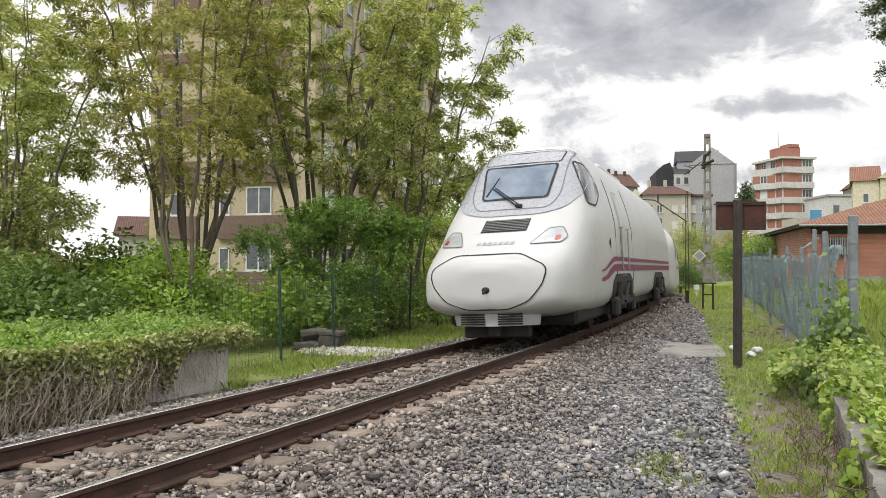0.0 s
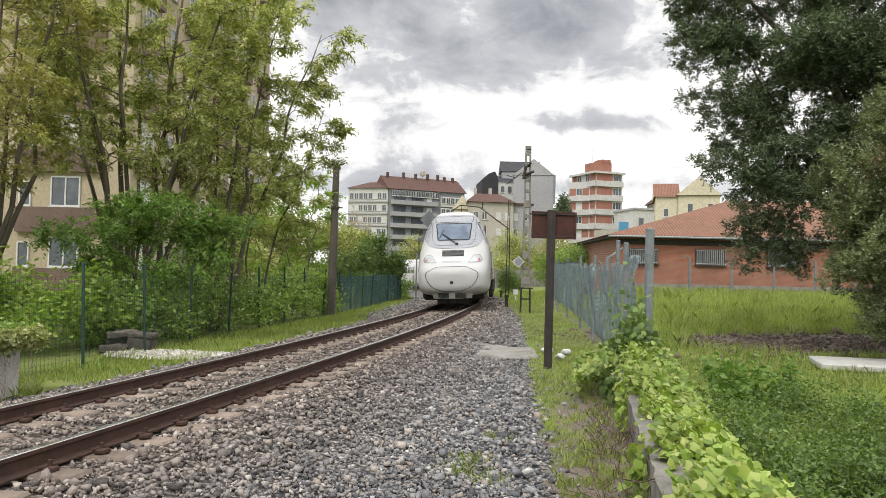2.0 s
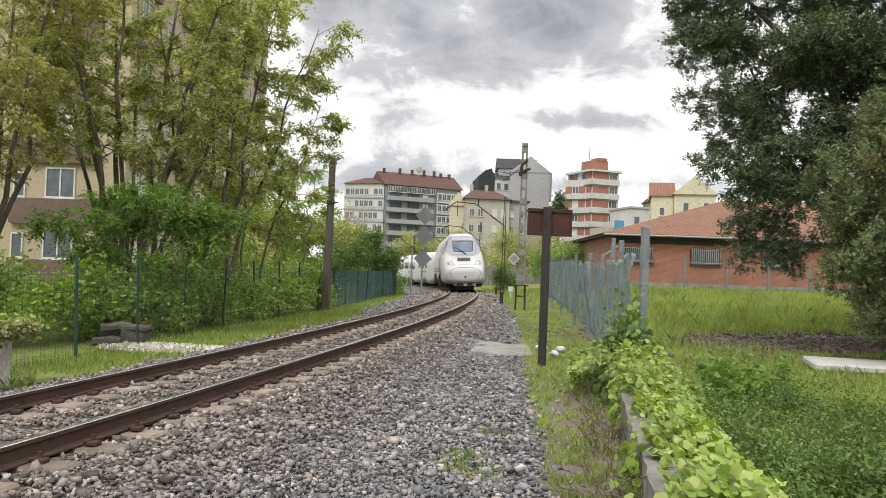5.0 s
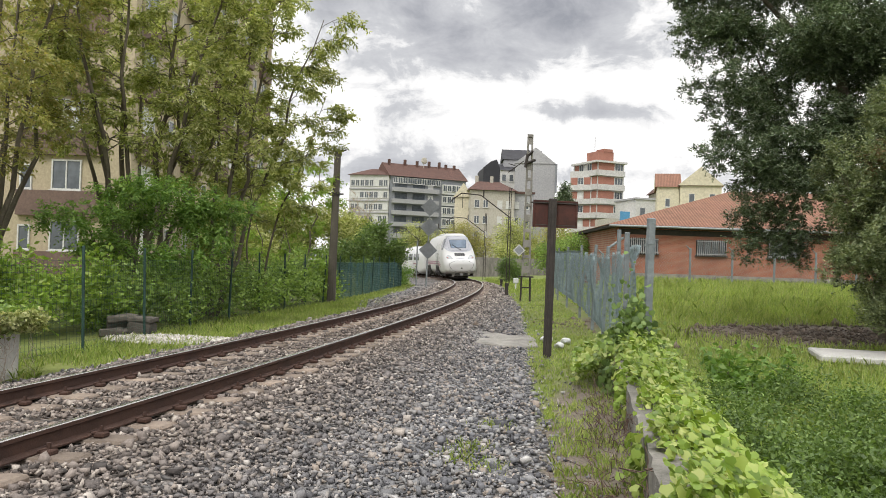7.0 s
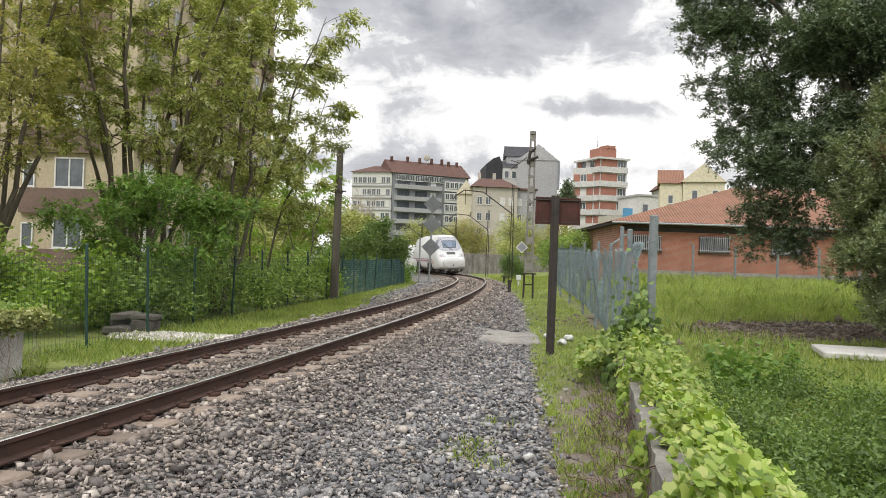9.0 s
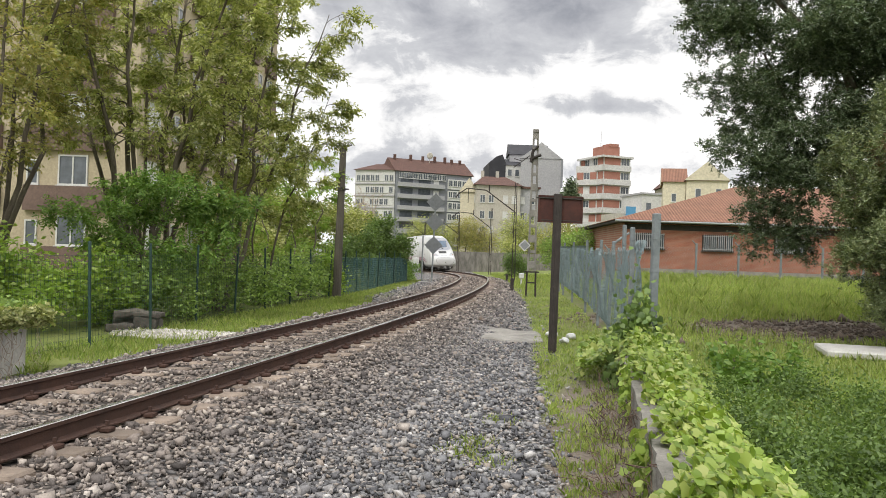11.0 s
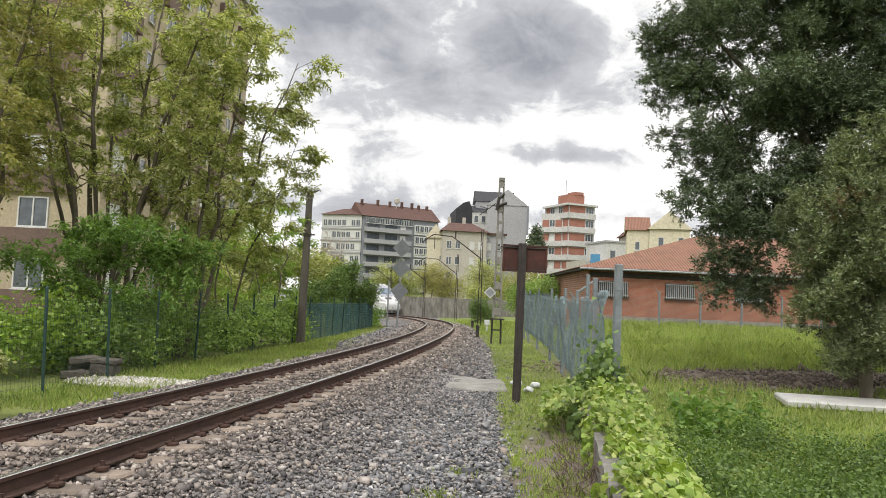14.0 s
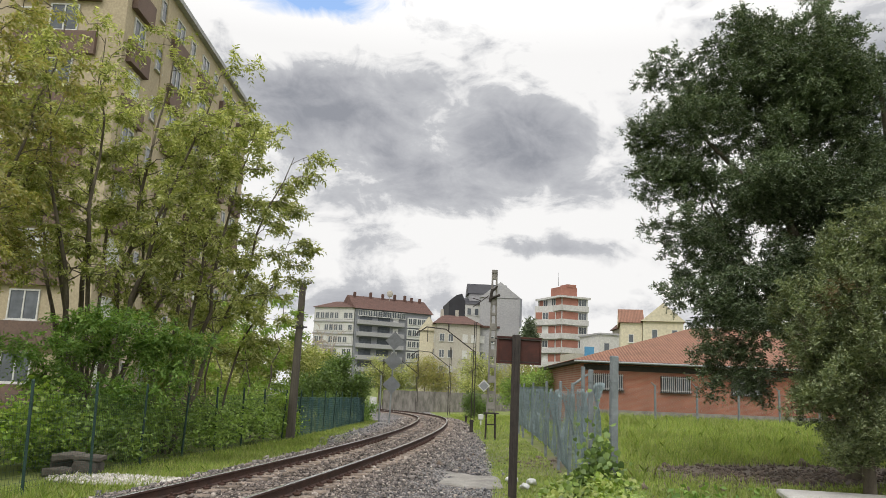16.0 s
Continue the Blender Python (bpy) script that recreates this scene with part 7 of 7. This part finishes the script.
def grass():
    rng = np.random.default_rng(17)

    def drop(x, y):
        return np.stack([x, y, ground_z(x, y) - 0.01], 1)
    # right verge between gravel and wall, in tufts
    n = 26000
    y = 4.5 + 38 * rng.random(n) ** 1.6
    e = np.interp(y, [0, 6.1, 10.3, 14, 18, 30, 60], [0.75, 0.95, 1.35, 1.6, 2.05, 3.05, 4.2])
    r = np.where(y < 12, wall_x(y), np.interp(y, [12, 18, 26, 45], [2.9, 3.7, 4.6, 6.0]))
    x = e + (r - e) * rng.random(n)
    tuft = np.array([noise.noise(Vector((a * 5.5, b * 4.5, 0.3))) for a, b in zip(x, y)])
    keep = tuft > 0.02 - 0.3 * (y > 12)
    blades("verge_grass", drop(x[keep], y[keep]), 0.085, 0.006, rng, L_GRASS, "short yellow-green grass on the verge")
    n = 15000
    y = rng.uniform(42, 84, n)
    x = np.interp(y, [42, 60, 84], [3.7, 4.3, 4.6]) + 9 * rng.random(n) ** 1.4
    blades("verge_grass", drop(x, y), 0.20, 0.014, rng, L_GRASS, "rough grass beyond the masts")
    # left verge
    n = 26000
    s = 9 + 46 * rng.random(n) ** 1.3
    dd = -2.45 - rng.random(n) * 2.2
    tx, ty, th = track(s)
    x, y = tx + dd * np.sin(th), ty - dd * np.cos(th)
    fence_x = np.interp(y, [10.6, 13.6, 18.3, 24.5, 32, 37.5, 50.5], [-6.55, -6.24, -5.99, -5.35, -4.55, -3.95, -2.65])
    keep = (x > fence_x - 0.5) & (dd < -2.45 - 1.1 * smooth(26, 34, y))
    keep &= ~((y < 12) & (np.array([noise.noise(Vector((a * 1.5, b * 1.5, 5))) for a, b in zip(x, y)]) < 0.1))
    blades("verge_grass", drop(x[keep], y[keep]), 0.14, 0.008, rng, L_GRASS, "bright grass between track and fence")
    # field
    n = 135000
    y = 7 + 41 * rng.random(n) ** 1.25
    x = np.where(y < 12, wall_x(y) + 0.8, np.interp(y, [12, 18, 26, 48], [3.6, 3.9, 4.8, 6.4])) + (0.2 + 16 * rng.random(n)) * (0.35 + y / 30)
    dirt = np.exp(-((x - 11.5) / 5.0) ** 2 - ((y - 23.0) / 2.2) ** 2)
    clump = np.array([noise.noise(Vector((a * 0.8, b * 0.8, 2))) for a, b in zip(x, y)])
    keep = (dirt + 0.2 * clump < 0.42) & (x < 30)
    blades("field_grass", drop(x[keep], y[keep]), np.where(y[keep] < 21, 0.16, 0.30) * (1 + 0.5 * clump[keep]), 0.008, rng, L_GRASS, "long rough grass in the field")
    # weeds in the gravel
    n = 700
    c = np.array([[0.32, 7.3], [0.45, 6.6], [0.15, 6.9], [0.62, 8.3]])[rng.integers(0, 4, n)]
    x, y = c[:, 0] + rng.normal(0, 0.09, n), c[:, 1] + rng.normal(0, 0.12, n)
    blades("gravel_weeds", drop(x, y), 0.07, 0.006, rng, L_GRASS, "small weeds in the gravel")
    # dark bramble cover on the field side of the wall
    n = 5200
    y = rng.uniform(5.2, 13.5, n)
    x = wall_x(y) + 1.1 + rng.random(n) * (1.2 + 0.42 * (y - 4))
    clump = np.array([noise.noise(Vector((a * 1.3, b * 1.3, 8))) for a, b in zip(x, y)])
    keep = clump > -0.12 + 0.12 * (y - 9)
    x, y, n = x[keep], y[keep], int(keep.sum())
    z = ground_z(x, y) + 0.04 + 0.30 * rng.random(n) ** 1.5 + 0.6 * np.array([noise.noise(Vector((a * 1.6, b * 1.6, 1))) for a, b in zip(x, y)])
    v, q = leaves(rng, np.stack([x, y, z], 1), 20, (0.11, 0.11, 0.07), 0.052, 0.6)
    ob = leaf_object("bramble_cover", v, q, L_DARK)
    tagged(ob, "low dark green bramble cover beside the ivy", "bramble", kind="stuff")
    # tall weeds in the field
    for i, (x, y) in enumerate(((4.6, 12.4), (5.2, 12.9), (5.9, 13.3), (4.9, 13.6))):
        lump_bush("tall_weed", [(x, y, gz(x, y) + 0.35, 0.25, 0.42)], 110 + i, L_FRESH, "tall leafy green weed in the field", "plant", 22, 0.13, 60, 0.10, "tall weeds")


grass()


# ---- ballast ----
def ballast():
    rng = np.random.default_rng(31)
    shapes = []
    for k in range(9):
        bm = bmesh.new()
        for p in rng.uniform(-1, 1, (7, 3)):
            p = p / max(abs(p)) * rng.uniform(0.5, 1.1)
            bm.verts.new(p * np.array([1.05, rng.uniform(0.65, 0.9), rng.uniform(0.55, 0.8)]))
        hull = bmesh.ops.convex_hull(bm, input=bm.verts[:])
        bmesh.ops.delete(bm, geom=[g for g in hull["geom_interior"] if isinstance(g, bmesh.types.BMVert)], context="VERTS")
        bmesh.ops.triangulate(bm, faces=bm.faces[:])
        bm.verts.index_update()
        shapes.append((np.array([v.co for v in bm.verts]), np.array([[v.index for v in f.verts] for f in bm.faces])))
        bm.free()
    pts = []
    for y0, y1, dens in ((3.2, 6.5, 640), (6.5, 10, 500), (10, 16, 260), (16, 26, 130), (26, 44, 85), (44, 62, 45)):
        x0, x1 = -0.62 * y1 - 0.5, 4.2
        n = int((y1 - y0) * (x1 - x0) * dens)
        x, y = rng.uniform(x0, x1, n), rng.uniform(y0, y1, n)
        d, s = lateral(x, y)
        e = np.interp(y, [0, 6.1, 10.3, 14, 18, 30, 60, 100], [0.7, 0.89, 1.27, 1.55, 2.0, 3.0, 4.1, 3.0])
        keep = (d > -2.75 - 1.1 * smooth(26, 34, y)) & (x < e + np.where(rng.random(n) < 0.12, np.abs(rng.normal(0, 0.45, n)), rng.normal(0, 0.12, n))) & (x < wall_x(y) - 0.05)
        for r in (-GAUGE / 2 - 0.036, GAUGE / 2 + 0.036):
            keep &= np.abs(d - r) > 0.11
        on_sleeper = (np.abs(((s + 6.0 + 0.3) % 0.6) - 0.3) < 0.15) & (np.abs(d) < 1.33)
        keep &= ~(on_sleeper & (rng.random(n) < 0.86))
        keep &= ~((x > 0.72) & (x < 2.4) & (y > 15.9) & (y < 18.7))
        big = 1.0 + 0.25 * (y > 16) + 0.2 * (y > 26) + 0.4 * (y > 44)
        pts.append(np.stack([x[keep], y[keep], np.broadcast_to(big, x.shape)[keep] if np.ndim(big) else np.full(keep.sum(), big), d[keep]], 1))
    pts = np.concatenate(pts)
    z = ground_z(pts[:, 0], pts[:, 1])
    size = 0.026 * rng.lognormal(0, 0.32, len(pts)) * pts[:, 2]
    # finer stone on the trodden strip
    size *= 1 - 0.30 * smooth(4.2, 5.4, pts[:, 3])
    z = z + size * rng.uniform(-0.1, 0.5, len(pts)) + 0.012
    kind = rng.integers(0, 9, len(pts))
    V, F, B, base = [], [], [], 0
    for k in range(9):
        idx = np.where(kind == k)[0]
        vs, fs = shapes[k]
        a = rng.uniform(0, math.tau, (len(idx), 3)) * np.array([1, 0.2, 0.2])
        ca, sa = np.cos(a), np.sin(a)
        Rz = np.zeros((len(idx), 3, 3))
        Rz[:, 0, 0], Rz[:, 0, 1], Rz[:, 1, 0], Rz[:, 1, 1], Rz[:, 2, 2] = ca[:, 0], -sa[:, 0], sa[:, 0], ca[:, 0], 1
        Rx = np.zeros_like(Rz)
        Rx[:, 0, 0], Rx[:, 1, 1], Rx[:, 1, 2], Rx[:, 2, 1], Rx[:, 2, 2] = 1, ca[:, 1], -sa[:, 1], sa[:, 1], ca[:, 1]
        R = Rz @ Rx
        v = np.einsum("nij,vj->nvi", R, vs) * size[idx][:, None, None] + np.stack([pts[idx, 0], pts[idx, 1], z[idx]], 1)[:, None]
        V.append(v.reshape(-1, 3))
        B.append(np.repeat(smooth(3.6, 1.2, np.abs(pts[idx, 3])), len(vs)))
        F.append((fs[None] + (np.arange(len(idx)) * len(vs))[:, None, None] + base).reshape(-1, 3))
        base += len(idx) * len(vs)
    me = fast_mesh("ballast", np.concatenate(V), np.concatenate(F), 3, stone_material())
    a = me.attributes.new("brown", "FLOAT", "POINT")
    a.data.foreach_set("value", np.concatenate(B).astype(np.float32))
    ob = new("ballast", me)
    tagged(ob, "grey and brownish crushed stone ballast", "gravel", kind="stuff")


def stone_material():
    n = Nodes("ballast_stones")
    r = n.t.nodes.new("ShaderNodeNewGeometry").outputs["Random Per Island"]
    a = n.t.nodes.new("ShaderNodeAttribute")
    a.attribute_name = "brown"
    grey = n.ramp(r, [(0.0, (0.075, 0.075, 0.082)), (0.35, (0.18, 0.18, 0.19)), (0.7, (0.30, 0.295, 0.29)), (0.9, (0.29, 0.24, 0.20)), (1.0, (0.50, 0.49, 0.48))])
    warm = n.ramp(r, [(0.0, (0.075, 0.066, 0.061)), (0.4, (0.18, 0.152, 0.136)), (0.75, (0.28, 0.235, 0.205)), (1.0, (0.45, 0.40, 0.35))])
    col = n.mix(a.outputs["Fac"], grey, warm)
    g = n.noise(70, 3, 0.7)
    col = n.mix(1.0, col, n.ramp(g, [(0.25, 0.75), (0.75, 1.2)]), "MULTIPLY")
    col = n.mix(1.0, col, n.ramp(n.noise(0.9, 4), [(0.3, 0.82), (0.7, 1.15)]), "MULTIPLY")
    n.bump(g, 0.3, 0.005)
    return n.done(col, 0.9, 0, 0.25)


ballast()


def pale_gravel():
    rng = np.random.default_rng(33)
    n = 2600
    a, r = rng.uniform(0, math.tau, n), np.sqrt(rng.random(n))
    x, y = -5.55 + 1.25 * r * np.cos(a), 15.8 + 0.8 * r * np.sin(a)
    z = ground_z(x, y) + 0.03 + 0.06 * (1 - r)
    s = 0.035 * rng.lognormal(0, 0.3, n)
    oc = np.array([(1, 0, 0), (0, 1, 0), (-1, 0, 0), (0, -1, 0), (0, 0, 0.8), (0, 0, -0.8)])
    fs = np.array([(0, 1, 4), (1, 2, 4), (2, 3, 4), (3, 0, 4), (1, 0, 5), (2, 1, 5), (3, 2, 5), (0, 3, 5)])
    v = oc[None] * s[:, None, None] * rng.uniform(0.6, 1.3, (n, 6, 1)) + np.stack([x, y, z], 1)[:, None]
    f = fs[None] + (np.arange(n) * 6)[:, None, None]
    ob = new("pale_gravel", fast_mesh("pale_gravel", v.reshape(-1, 3), f.reshape(-1, 3), 3, surface("pale_gravel", (0.50, 0.48, 0.43), (0.40, 0.38, 0.33), 0.9, 2, 30, 0.2, island=True)))
    tagged(ob, "patch of pale gravel by the fence", "gravel", kind="stuff")


pale_gravel()


def clods():
    """Broken earth and rubble in the bare patch of the field."""
    rng = np.random.default_rng(35)
    n = 3200
    x, y = 11.5 + rng.normal(0, 3.6, n), 23.0 + rng.normal(0, 1.5, n)
    z = ground_z(x, y) + 0.01
    s = 0.045 * rng.lognormal(0, 0.5, n)
    oc = np.array([(1, 0, 0), (0, 1, 0), (-1, 0, 0), (0, -1, 0), (0, 0, 0.7), (0, 0, -0.7)])
    fs = np.array([(0, 1, 4), (1, 2, 4), (2, 3, 4), (3, 0, 4), (1, 0, 5), (2, 1, 5), (3, 2, 5), (0, 3, 5)])
    v = oc[None] * s[:, None, None] * rng.uniform(0.5, 1.5, (n, 6, 1)) + np.stack([x, y, z], 1)[:, None]
    f = fs[None] + (np.arange(n) * 6)[:, None, None]
    ob = new("earth_clods", fast_mesh("earth_clods", v.reshape(-1, 3), f.reshape(-1, 3), 3, surface("earth", (0.17, 0.13, 0.10), (0.09, 0.07, 0.055), 0.95, 2, 30, 0.2, island=True)))
    tagged(ob, "broken brown earth and rubble in the field", "earth", kind="stuff")


clods()


motions()
